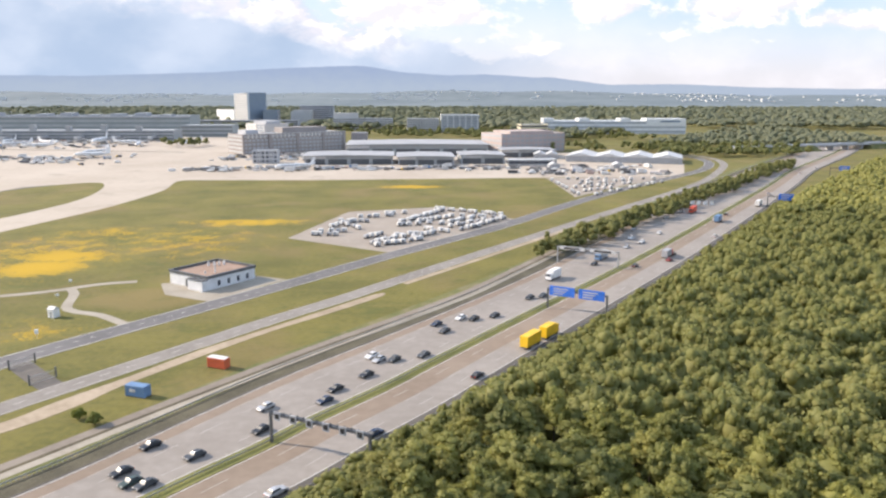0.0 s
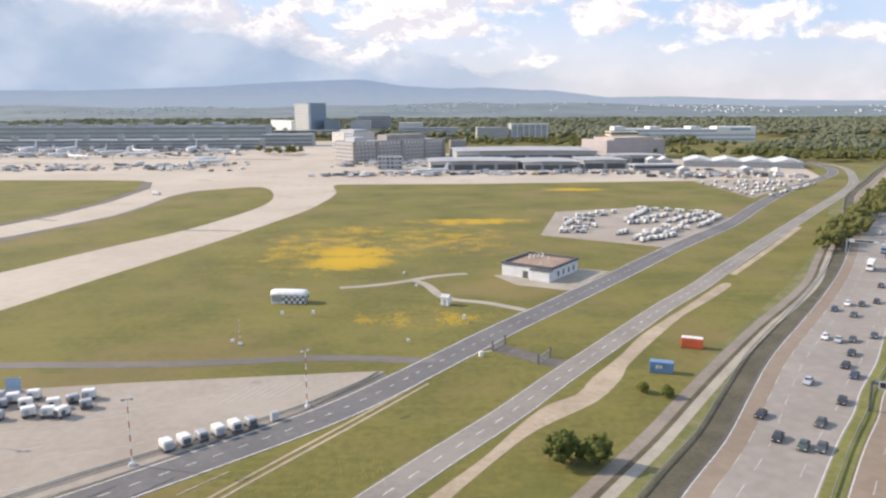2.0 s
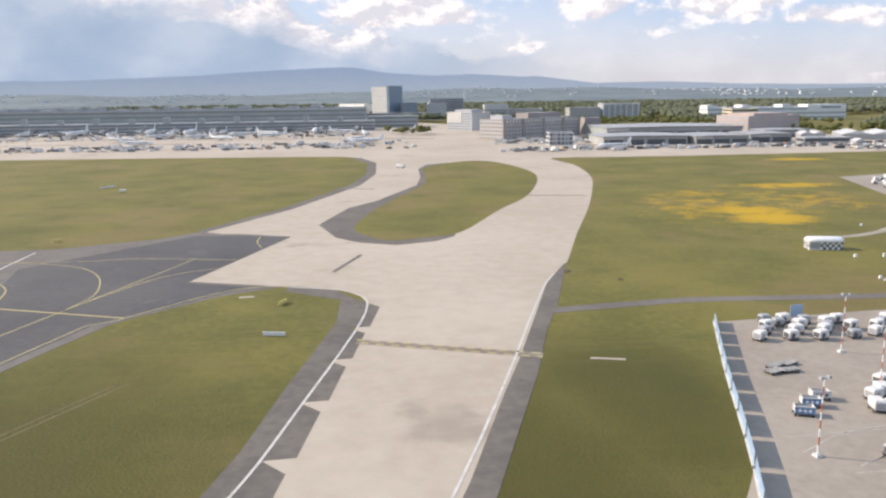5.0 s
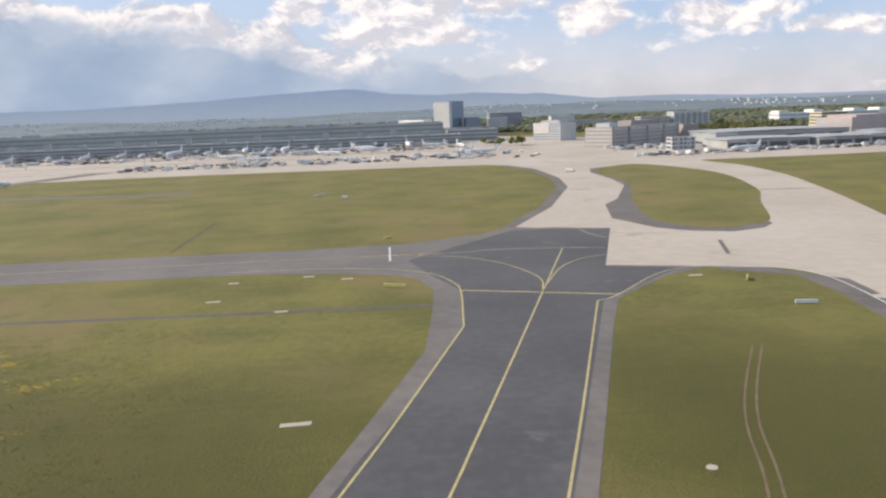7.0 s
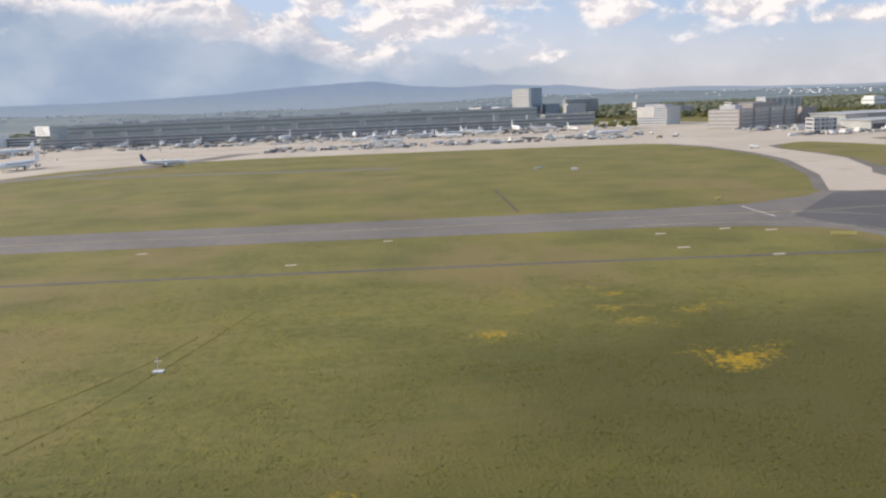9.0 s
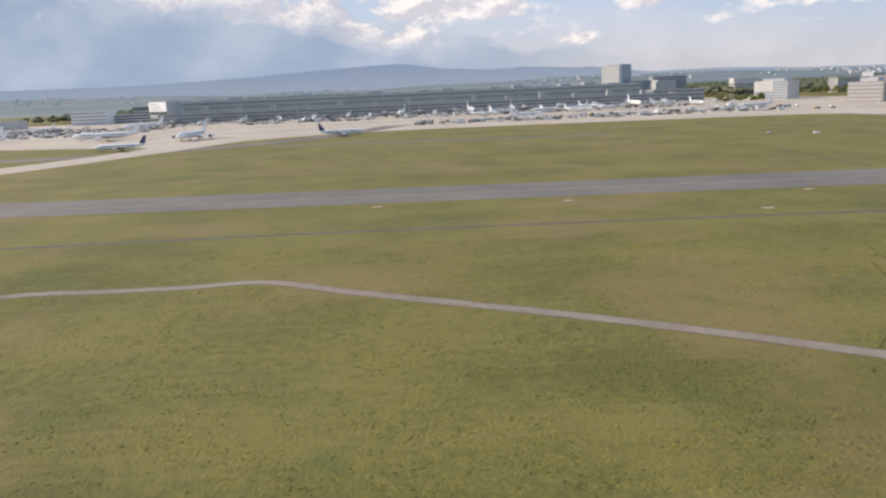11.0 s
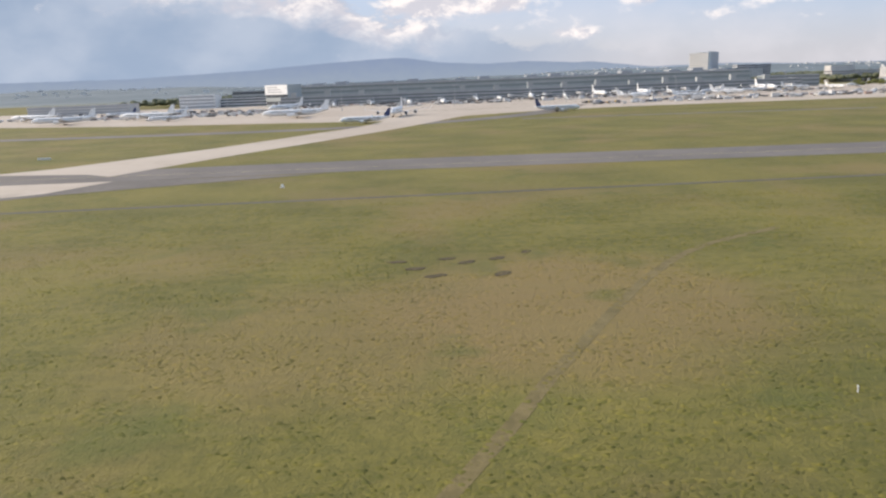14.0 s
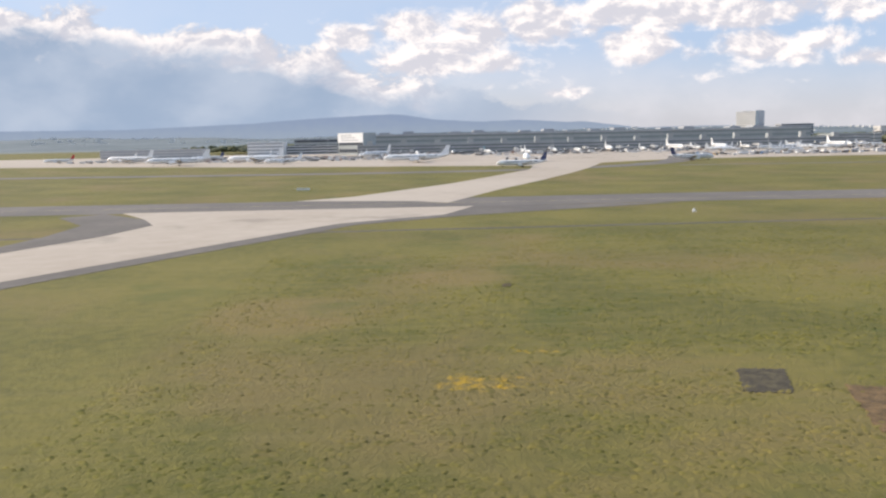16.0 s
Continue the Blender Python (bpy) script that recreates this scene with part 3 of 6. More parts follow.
patch("sandy_track", [(-194, 90), (-186, 105), (-177, 118), (-167, 131), (-158, 145), (-151, 154), (-143, 160), (-137, 170), (-126, 185), (-115, 202), (-103, 217), (-84, 240), (-66, 262), (-63, 260), (-80, 239),
                      (-95, 222), (-111, 200), (-122, 184), (-127, 176), (-130.5, 168.5), (-140, 155), (-155, 142), (-166.5, 127.5), (-182, 104.5), (-190, 89)], DIRT, "pale sandy track beside the road", "track", 0.045, n=3)
ribbon("sandy_edge", [(-55, 277), (-25, 315), (3, 351), (30, 386)], 2.6, DIRT, "pale sandy strip along the road", "track", 0.045)
for k in (-1.1, 1.1):
    ribbon("wheel_track", [(-245 + k, 80), (-230 + k, 98), (-219 + k, 111), (-204.5 + k, 131), (-192 + k, 148), (-177 + k, 169)], 0.7, DIRT, "pale wheel track in the grass", "track", 0.05)
ribbon("hut_track", [(-203, 266), (-191, 269), (-179, 275), (-169, 282), (-156, 286)], 3.6, GRAVEL, "pale track to the meadow", "track", 0.035)
ribbon("box_track", [(-177, 277), (-172, 268), (-168, 252), (-163, 246), (-153, 241), (-141, 230)], 3.4, GRAVEL, "pale track to the road", "track", 0.036)
patch("hut_forecourt", [(-146, 282), (-140, 266), (-121, 255), (-116, 262), (-108, 276), (-100, 286), (-113, 293)], GRAVEL, "pale concrete forecourt of the hut", "forecourt", 0.045, smooth=False)

# markings
s1 = curve([(-507, 28), (-486.6, 90), (-481.8, 105), (-470.6, 140), (-450.3, 204), (-432.8, 259)])
s2 = curve([(-452.5, 197), (-450.1, 212), (-453.3, 227), (-459.2, 240), (-468, 250), (-482, 257), (-505, 261), (-700, 263)])
s3 = curve([(-450.3, 203.8), (-441, 226), (-431.7, 238), (-422.5, 242.5)])
s4 = curve([(-510, 261), (-472, 259.5), (-451, 261.4), (-418.8, 255.3)])
s5 = curve([(-417.2, 298), (-416.5, 286), (-413.3, 275)])
painted("taxiway_centre_lines", [s1, s2, s3, s4, s5, curve([(-700, 264), (-1100, 268), (-1700, 270)])], 0.42, PAINT_YELLOW, "yellow taxiway centre lines", 0.075)
e1 = curve([(-522, 30), (-500.7, 92), (-492.8, 116), (-476.8, 167.7)])
e2 = curve([(-476.8, 167.7), (-474.1, 202), (-475.3, 213.6), (-479.6, 225), (-490.2, 235), (-509.4, 242), (-545, 245)])
e3 = curve([(-492, 25), (-471.7, 88), (-461.7, 119), (-441.4, 183.5)])
e4 = curve([(-441.4, 183.5), (-435.2, 188), (-419, 207.7), (-408.4, 216), (-396, 217.5)])
painted("taxiway_edge_lines", [e1, e2, e3, e4], 0.42, PAINT_YELLOW, "pale yellow taxiway edge lines", 0.075)
painted("hold_line", [[Vector((-474, 203, 0)), Vector((-434, 189, 0))]], 0.8, PAINT_YELLOW, "yellow holding line across the exit", 0.078)
painted("hold_base", [[Vector((-375.4, 164.0, 0)), Vector((-336.2, 150.4, 0))]], 3.0, PATH_GREY, "dark strip under the holding bars", 0.078)
painted("hold_bars", [[Vector((-374.8, 163, 0)), Vector((-336.4, 149.4, 0))], [Vector((-375.7, 165.4, 0)), Vector((-336, 151.7, 0))]], 0.7, PAINT_YELLOW, "dashed yellow holding bars on concrete", 0.08, 2.0, 1.6)
painted("concrete_edge_lines", [curve([(-397, 216), (-379, 208), (-374, 188), (-385, 126), (-392, 95), (-404, 66), (-420, 30)]), curve([(-318, 222), (-323.5, 209), (-334.5, 175), (-342.5, 149), (-353.5, 115), (-359, 99), (-386, 22)])],
        0.5, PAINT_WHITE, "thin pale edge lines on the concrete", 0.08)
painted("concrete_bar", [[Vector((-377, 258, 0)), Vector((-385, 233, 0))]], 1.4, SHOULDER, "dark grey bar on the concrete", 0.08)
painted("tar_seams", [curve([(-374, 440), (-398, 452)]), curve([(-262, 395), (-292, 400)])], 2.2, SHOULDER, "dark seams in the concrete", 0.075)
bays = []
for k in range(9):
    bays.append([Vector((-292 + 9 * k, 104 + 2 * k, 0)), Vector((-285 + 9 * k, 112 + 2 * k, 0))])
painted("yard_bay_lines", bays + [curve([(-306, 103), (-292, 110), (-262, 112)]), curve([(-302, 96), (-290, 98), (-265, 112)])]
        + [[Vector((-284, 127.3, 0)), Vector((-250.4, 140.8, 0))], [Vector((-271, 117.4, 0)), Vector((-246, 124.6, 0))], [Vector((-305.6, 108.3, 0)), Vector((-281, 110, 0))], [Vector((-276, 109.8, 0)), Vector((-287.8, 100.6, 0))], [Vector((-252, 152.5, 0)), Vector((-223.7, 165, 0))],
           [Vector((-262, 147, 0)), Vector((-236, 156, 0))], [Vector((-250, 134, 0)), Vector((-232, 141, 0))]], 0.2, PAINT_FADED, "thin white bay lines in the yard", 0.06)
painted("yard_hatching", [[Vector((-300 + 1.5 * k, 98 + 0.6 * k, 0)), Vector((-290 + 1.5 * k, 103 + 0.6 * k, 0))] for k in range(5)]
        + [[Vector((-222 + 2.0 * k, 160 + 0.5 * k, 0)), Vector((-217 + 2.0 * k, 170 + 0.3 * k, 0))] for k in range(7)], 0.24, PAINT_FADED, "white hatching in the yard", 0.06)
painted("taxiway_cross_line", [[Vector((-493, 250, 0)), Vector((-493, 277, 0))]], 0.7, PAINT_WHITE, "pale line across the taxiway", 0.078)
ribbon("drain", [(-575, 290), (-575, 327), (-575, 360), (-574, 372)], 1.4, SOIL, "dark drain line in the meadow", "drain", 0.04)
painted("path_mark", [[Vector((-873.3, 62.3, 0)), Vector((-869.6, 62.3, 0))]], 0.4, PAINT_WHITE, "white line across the path", 0.1)

# scars in the meadow
def blot(name, x, y, rx, ry, turn, seed, material, label, z=0.03):
    """A ragged bare patch in the grass."""
    r = random.Random(seed)
    pts = []
    c, q = math.cos(radians(turn)), math.sin(radians(turn))
    for k in range(22):
        a = 2 * math.pi * k / 22
        f = r.uniform(0.72, 1.12)
        pts.append((x + c * rx * f * math.cos(a) - q * ry * f * math.sin(a), y + q * rx * f * math.cos(a) + c * ry * f * math.sin(a)))
    patch(name, pts, material, label, "patch", z, n=2)


def scraped(name, corners, seed, material, label):
    """A stripped strip of turf with ragged sides."""
    r = random.Random(seed)
    pts = []
    for (x0, y0), (x1, y1) in zip(corners, corners[1:] + corners[:1]):
        for k in range(16):
            f = k / 16
            pts.append((x0 + (x1 - x0) * f + r.uniform(-0.2, 0.2), y0 + (y1 - y0) * f + r.uniform(-0.2, 0.2)))
    patch(name, pts, material, label, "patch", 0.05, smooth=False)


scraped("burnt_patch", [(-1017.6, 64.0), (-1013.6, 63.4), (-1011.2, 70.2), (-1015.6, 70.6)], 1, SCORCH, "dark burnt patch in the grass")
scraped("rusty_patch", [(-1011.3, 54.6), (-1007.4, 53.3), (-1004.1, 64.0), (-1008.0, 65.2)], 2, RUST_SOIL, "rusty bare patch in the grass")
for k, (x, y, r) in enumerate(((-930, 119, 1.3), (-927, 114, 1.4), (-922, 120, 1.2), (-924, 109, 1.5), (-919, 117, 1.3), (-914, 119, 1.2), (-914, 109, 1.5), (-909, 123, 1.0), (-1033, 115, 1.3), (-313, 225, 1.8), (-300, 213, 1.3))):
    blot("bare_spot", x, y, r * 1.3, r * 0.7, 8 * k, 10 + k, BARE, "dark bare spot in the grass", 0.07)
ribbon("worn_trail", [(-927, 40), (-918, 57.5), (-911, 72), (-893.7, 104), (-880, 122), (-862, 135)], 1.5, TRAIL, "faint brown worn trail in the grass", "track", 0.02)
for k in (0.0, 2.0):
    ribbon("worn_wheel_track", [(-450 + k, 78), (-445 + k, 91), (-440 + k, 106), (-433 + k, 121), (-421 + k, 143)], 0.42, DRY, "brown wheel track in the grass", "track", 0.02)
for x, y, lx in ((-518, 232, 3.4), (-506, 226, 3.4), (-541, 205, 3.6), (-521, 190.5, 3.2), (-624, 238, 3.0), (-650, 207, 3.0), (-540, 228, 3.0), (-407, 206, 4.0), (-509, 117, 5.0), (-700, 236, 3.0), (-760, 240, 3.0)):
    patch("concrete_slab", [(x - lx / 2, y - 0.9), (x + lx / 2, y - 0.6), (x + lx / 2, y + 0.9), (x - lx / 2, y + 0.6)], CONCRETE, "small pale concrete slab in the grass", "slab", 0.08, smooth=False)

# ---- the motorway ----
MID = [(-175, 30), (-135, 82), (-101, 126), (-86, 144), (-77, 156), (-61, 175), (-46, 195), (-10, 242), (37, 303), (87, 371), (164, 478), (240, 585), (315, 694), (441, 853), (540, 985), (700, 1200)]
mid = curve(MID)
LEFT = [(-205, 20), (-160, 83), (-136, 115), (-120, 135), (-105, 157), (-86, 184), (-58, 219), (-33, 251), (2, 299), (58, 384), (140, 516), (215, 615), (290, 715), (415, 875), (515, 1005), (672, 1222)]
left = curve(LEFT)
between("motorway_west", left, offset(mid, -1.7), MOTORWAY, "grey asphalt motorway carriageway", "motorway", 0.05)
between("motorway_hard_shoulder", offset(left, -0.5), offset(left, 0.6), MOTORWAY_DARK, "dark asphalt strip beside the motorway", "motorway", 0.055)
between("scrub_verge", offset(left, -5.4), offset(left, -0.5), SCRUB, "dark scrubby strip between path and motorway", "verge", 0.035)
between("motorway_east", offset(mid, 9.0), offset(mid, 19.5), MOTORWAY, "grey asphalt motorway carriageway", "motorway", 0.05)
between("motorway_fast_lane", offset(mid, 1.7), offset(mid, 9.0), MOTORWAY_BROWN, "brown asphalt inner lanes", "motorway", 0.052)
between("motorway_edge_east", offset(mid, 17.2), offset(mid, 20.4), MOTORWAY_DARK, "dark asphalt edge beside the wood", "motorway", 0.056)
between("median", offset(mid, -1.9), offset(mid, 1.9), MEDIAN, "narrow grass median", "median", 0.12)
painted("lane_dashes", [offset(mid, k) for k in (-5.6, 5.6, 9.4, 13.2)], 0.18, PAINT_FADED, "white lane dashes", 0.06, 6.0, 12.0)
painted("outer_lane_dashes", [offset(left, k) for k in (4.2, 7.8)], 0.18, PAINT_FADED, "worn white lane dashes", 0.062, 6.0, 6.0)
painted("motorway_edge_lines", [offset(mid, k) for k in (-2.3, 2.3, 17.0)] + [offset(left, 0.4)], 0.2, PAINT_WHITE, "white motorway edge lines", 0.062)
between("motorway_brown_lane", offset(left, 0.7), offset(left, 4.1), MOTORWAY_BROWN, "brown asphalt outer lane", "motorway", 0.054)
between("verge", offset(left, -13.0), offset(left, -5.2), BANK, "sloping rough grass verge", "verge", 0.03)
FENCE = [(-196, 60), (-166, 96), (-147, 119), (-133, 136), (-117, 157), (-100, 179), (-76, 209), (-57, 231), (-32, 262), (-8, 298), (28, 352), (60, 395)]
fence = curve(FENCE)
between("fence_path", offset(fence, -3.4), offset(fence, -0.7), PATH_GREY, "pale gravel path along the fence", "path", 0.06)
between("ditch", offset(fence, -0.7), offset(fence, 0.5), SOIL, "dark narrow ditch with rank grass", "ditch", 0.045)
between("lower_path", offset(fence, 0.5), offset(fence, 2.8), GRAVEL, "pale gravel strip below the fence", "path", 0.06)
patch("round_cover", [(-451 + 0.8 * math.cos(k * 0.5236), 93 + 0.8 * math.sin(k * 0.5236)) for k in range(12)], CONCRETE, "round pale manhole ring in the grass", "cover", 0.1, smooth=False)

# ---- paints and other materials of things ----
WHITE = plain("white_paint", (0.78, 0.78, 0.76), 0.45)
OFF_WHITE = plain("dirty_white_sheet", (0.66, 0.65, 0.62), 0.7, vary=0.18)
# tent white dulled to stand in for distance haze
TENT = plain("hazed_tent_sheet", (0.56, 0.56, 0.55), 0.7, vary=0.15)
GREY = plain("grey_metal_sheet", (0.36, 0.37, 0.38), 0.55)
PALE = plain("pale_grey_cladding", (0.55, 0.55, 0.54), 0.6)
DARK = plain("dark_grey_metal", (0.10, 0.105, 0.11), 0.5)
BLACK = plain("black_rubber", (0.025, 0.025, 0.026), 0.8)
GLASS_DARK = plain("dark_window_glass", (0.07, 0.08, 0.095), 0.12)
GLASS_BLUE = plain("blue_grey_window_glass", (0.22, 0.28, 0.34), 0.2)
# terminal glass lifted in tone to stand in for distance haze
GLASS_TEAL = plain("teal_window_glass", (0.22, 0.255, 0.255), 0.35)
GLASS_CAR = plain("tinted_car_glass", (0.045, 0.05, 0.055), 0.45)
# pier glass lifted in tone for the same haze
GLASS_PIER = plain("grey_pier_glass", (0.17, 0.185, 0.19), 0.35)
GLASS_NAVY = plain("navy_curtain_glass", (0.15, 0.195, 0.25), 0.4)
# the sky's reflection is put into this glass as a pale colour
GLASS_PALE = plain("sky_pale_window_glass", (0.44, 0.45, 0.45), 0.3)
RED_WORN = plain("faded_red_paint", (0.42, 0.14, 0.085), 0.6)
STEEL = plain("galvanised_steel", (0.42, 0.43, 0.43), 0.45, 0.6)
RED = plain("signal_red_paint", (0.56, 0.075, 0.03), 0.5)
ORANGE_RED = plain("orange_red_paint", (0.62, 0.13, 0.055), 0.55)
BLUE = plain("mid_blue_paint", (0.13, 0.24, 0.40), 0.55)
SIGN_BLUE = plain("motorway_sign_blue", (0.03, 0.16, 0.62), 0.45)
FENCE_BLUE = plain("pale_blue_sheet", (0.30, 0.42, 0.56), 0.5)
YELLOW = plain("post_yellow_paint", (0.82, 0.50, 0.02), 0.45)
BRICK = surface("brown_grey_facade", (0.30, 0.265, 0.245), (0.37, 0.33, 0.305), 0.85, (0.05, 0.6), local=True)
# brick tone raised to stand in for haze
PINK_BRICK = surface("pale_red_brick_facade", (0.42, 0.335, 0.30), (0.50, 0.405, 0.365), 0.85, (0.05, 0.6), local=True)
FACADE = surface("pale_stone_facade", (0.50, 0.485, 0.46), (0.60, 0.585, 0.56), 0.8, (0.06, 0.5), local=True)
FACADE_LIGHT = surface("bright_stone_facade", (0.76, 0.72, 0.65), (0.84, 0.80, 0.73), 0.8, (0.06, 0.5), local=True)
FACADE_GREY = surface("grey_concrete_facade", (0.42, 0.425, 0.435), (0.52, 0.525, 0.53), 0.8, (0.06, 0.5), local=True)
# pier and terminal cladding paled to stand in for distance haze
FACADE_MID = surface("grey_green_concrete_facade", (0.33, 0.34, 0.335), (0.41, 0.42, 0.41), 0.8, (0.06, 0.5), local=True)
FACADE_TERM = surface("haze_paled_terminal_cladding", (0.29, 0.32, 0.315), (0.36, 0.39, 0.385), 0.6, (0.03, 0.3), local=True)
CREAM = surface("cream_facade", (0.62, 0.55, 0.38), (0.70, 0.63, 0.46), 0.8, (0.06, 0.5), local=True)
ROOF_GREY = surface("grey_sheet_roof", (0.31, 0.315, 0.32), (0.41, 0.41, 0.41), 0.6, (0.05, 0.6), local=True)
ROOF_PALE = surface("pale_sheet_roof", (0.44, 0.45, 0.45), (0.55, 0.555, 0.55), 0.6, (0.05, 0.6), local=True)
ROOF_RED = surface("red_brown_gravel_roof", (0.27, 0.18, 0.13), (0.36, 0.25, 0.19), 0.95, (0.2, 2.0), local=True)
LIME = surface("whitewashed_wall", (0.60, 0.61, 0.61), (0.75, 0.755, 0.75), 0.8, (0.3, 2.0), local=True, spots=((0.42, 0.42, 0.40), 0.6, 0.62))
BARK = surface("bark", (0.07, 0.055, 0.04), (0.13, 0.105, 0.08), 0.95, (1.0, 6.0), local=True)
CAR_PAINTS = [plain("car_paint_black", (0.03, 0.032, 0.036), 0.25), plain("car_paint_anthracite", (0.07, 0.075, 0.08), 0.25), plain("car_paint_navy", (0.035, 0.05, 0.085), 0.25),
              plain("car_paint_silver", (0.48, 0.49, 0.50), 0.3, 0.3), plain("car_paint_white", (0.75, 0.75, 0.74), 0.3), plain("car_paint_green", (0.06, 0.085, 0.075), 0.25), plain("car_paint_red", (0.32, 0.03, 0.025), 0.3)]


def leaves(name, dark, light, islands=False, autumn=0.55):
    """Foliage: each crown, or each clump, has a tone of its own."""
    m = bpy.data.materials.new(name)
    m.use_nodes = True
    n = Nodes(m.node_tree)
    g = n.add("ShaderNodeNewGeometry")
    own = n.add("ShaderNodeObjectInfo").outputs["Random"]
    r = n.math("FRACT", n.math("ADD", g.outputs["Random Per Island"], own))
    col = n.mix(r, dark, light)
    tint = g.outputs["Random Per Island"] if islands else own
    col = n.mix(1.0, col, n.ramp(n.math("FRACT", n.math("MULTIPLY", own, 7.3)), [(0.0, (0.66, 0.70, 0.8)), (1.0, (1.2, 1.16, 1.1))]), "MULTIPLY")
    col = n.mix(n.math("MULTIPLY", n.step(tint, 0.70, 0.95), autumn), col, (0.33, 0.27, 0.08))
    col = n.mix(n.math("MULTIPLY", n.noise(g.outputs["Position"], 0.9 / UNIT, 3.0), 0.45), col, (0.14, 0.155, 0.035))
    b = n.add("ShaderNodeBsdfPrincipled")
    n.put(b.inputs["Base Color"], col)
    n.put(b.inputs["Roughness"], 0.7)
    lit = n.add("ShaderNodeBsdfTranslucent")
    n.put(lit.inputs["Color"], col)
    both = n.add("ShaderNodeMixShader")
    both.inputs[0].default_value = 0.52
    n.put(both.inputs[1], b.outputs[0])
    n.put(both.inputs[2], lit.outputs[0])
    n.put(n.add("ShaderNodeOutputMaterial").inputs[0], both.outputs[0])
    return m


LEAF = leaves("spring_leaves", (0.30, 0.31, 0.085), (0.43, 0.42, 0.14), autumn=0.3)
LEAF_BUSH = leaves("dark_bush_leaves", (0.15, 0.18, 0.035), (0.28, 0.30, 0.065))
LEAF_FAR = leaves("spring_leaves_of_the_wood", (0.30, 0.31, 0.095), (0.42, 0.41, 0.145), True, 0.3)
LEAF_HEDGE = leaves("leaves_of_the_roadside_shrubs", (0.20, 0.215, 0.075), (0.30, 0.30, 0.11), True, 0.3)
# greyer leaf tone: distance haze mixed into the colour
LEAF_HAZE = leaves("hazed_leaves_of_the_far_woods", (0.24, 0.265, 0.18), (0.285, 0.305, 0.21), True, 0.05)

GEAR = bpy.data.materials.new("mixed_equipment_paint")
GEAR.use_nodes = True
g_ = Nodes(GEAR.node_tree)
tone_ = g_.ramp(g_.add("ShaderNodeNewGeometry").outputs["Random Per Island"], [(0.0, (0.06, 0.065, 0.07)), (1.0, (0.78, 0.78, 0.76)), (0.25, (0.16, 0.15, 0.14)), (0.45, (0.34, 0.33, 0.31)), (0.62, (0.60, 0.60, 0.58)), (0.8, (0.70, 0.70, 0.68)), (0.9, (0.36, 0.22, 0.16))])
shine_ = g_.add("ShaderNodeBsdfPrincipled")
g_.put(shine_.inputs["Base Color"], tone_)
g_.put(shine_.inputs["Roughness"], 0.55)
g_.put(g_.add("ShaderNodeOutputMaterial").inputs[0], shine_.outputs[0])

# ---- trees ----
ICO = bmesh.new()
bmesh.ops.create_icosphere(ICO, subdivisions=1, radius=1.0)
ICO.verts.ensure_lookup_table()
ICO_V = np.array([q.co[:] for q in ICO.verts])
ICO_F = [tuple(q.index for q in f.verts) for f in ICO.faces]
ICO.free()
ICO = bmesh.new()
bmesh.ops.create_icosphere(ICO, subdivisions=2, radius=1.0)
ICO.verts.ensure_lookup_table()
ICO2_V = np.array([q.co[:] for q in ICO.verts])
ICO2_F = [tuple(q.index for q in f.verts) for f in ICO.faces]
ICO.free()


def crown(rng, radius, height, lobes, leaves, size, leaf):
    """A crown as arrays: crumpled lobes with gaps between them, each set about with single leaves; the middle at the origin."""
    v, f, n = [], [], 0
    tri = np.array(ICO_F)
    for k in range(lobes):
        d = rng.normal(size=3)
        d /= np.linalg.norm(d)
        d[2] = abs(d[2]) if d[2] < -0.45 else d[2]
        c = d * rng.uniform(0.45, 0.95) * np.array((radius, radius, height))
        c[:2] *= 1.0 - 0.35 * max(0.0, c[2] / height)
        r = size * rng.uniform(0.6, 1.3)
        v.append(c + ICO_V * r * np.array((1, 1, 0.9)) * rng.uniform(0.68, 1.25, (len(ICO_V), 1)))
        f.append(tri + n)
        n += len(ICO_V)
        if leaves:
            q = rng.normal(size=(leaves, 3))
            q[:, 2] = np.abs(q[:, 2]) * np.where(rng.random(leaves) < 0.8, 1, -1)
            q /= np.linalg.norm(q, axis=1, keepdims=True)
            at = c + q * r * rng.uniform(0.85, 1.45, (leaves, 1))
            a = np.cross(q + rng.normal(size=(leaves, 3)) * 0.5, rng.normal(size=(leaves, 3)))
            a *= leaf * rng.uniform(0.6, 1.3, (leaves, 1)) / np.linalg.norm(a, axis=1, keepdims=True)
            b = np.cross(q + rng.normal(size=(leaves, 3)) * 0.4, a)
            v.append(np.stack((at - a, at - b * 0.55, at + a, at + b * 0.55), axis=1).reshape(-1, 3))
            base = n + 4 * np.arange(leaves)[:, None]
            f.append(np.concatenate((base + (0, 1, 2), base + (0, 2, 3))))
            n += 4 * leaves
    heart = ICO2_V * np.array((radius, radius, height)) * 0.55 * rng.uniform(0.8, 1.2, (len(ICO2_V), 1))
    v.append(heart)
    f.append(np.array(ICO2_F) + n)
    return np.concatenate(v), np.concatenate(f)


def mesh_of(name, v, f, material):
    """One smooth mesh from arrays of points and triangles."""
    me = bpy.data.meshes.new(name)
    me.vertices.add(len(v))
    me.vertices.foreach_set("co", np.asarray(v, dtype=np.float32).ravel())
    me.loops.add(3 * len(f))
    me.loops.foreach_set("vertex_index", np.asarray(f, dtype=np.int32).ravel())
    me.polygons.add(len(f))
    me.polygons.foreach_set("loop_start", np.arange(0, 3 * len(f), 3, dtype=np.int32))
    me.update(calc_edges=True)
    me.materials.append(material)
    me.shade_smooth()
    return me


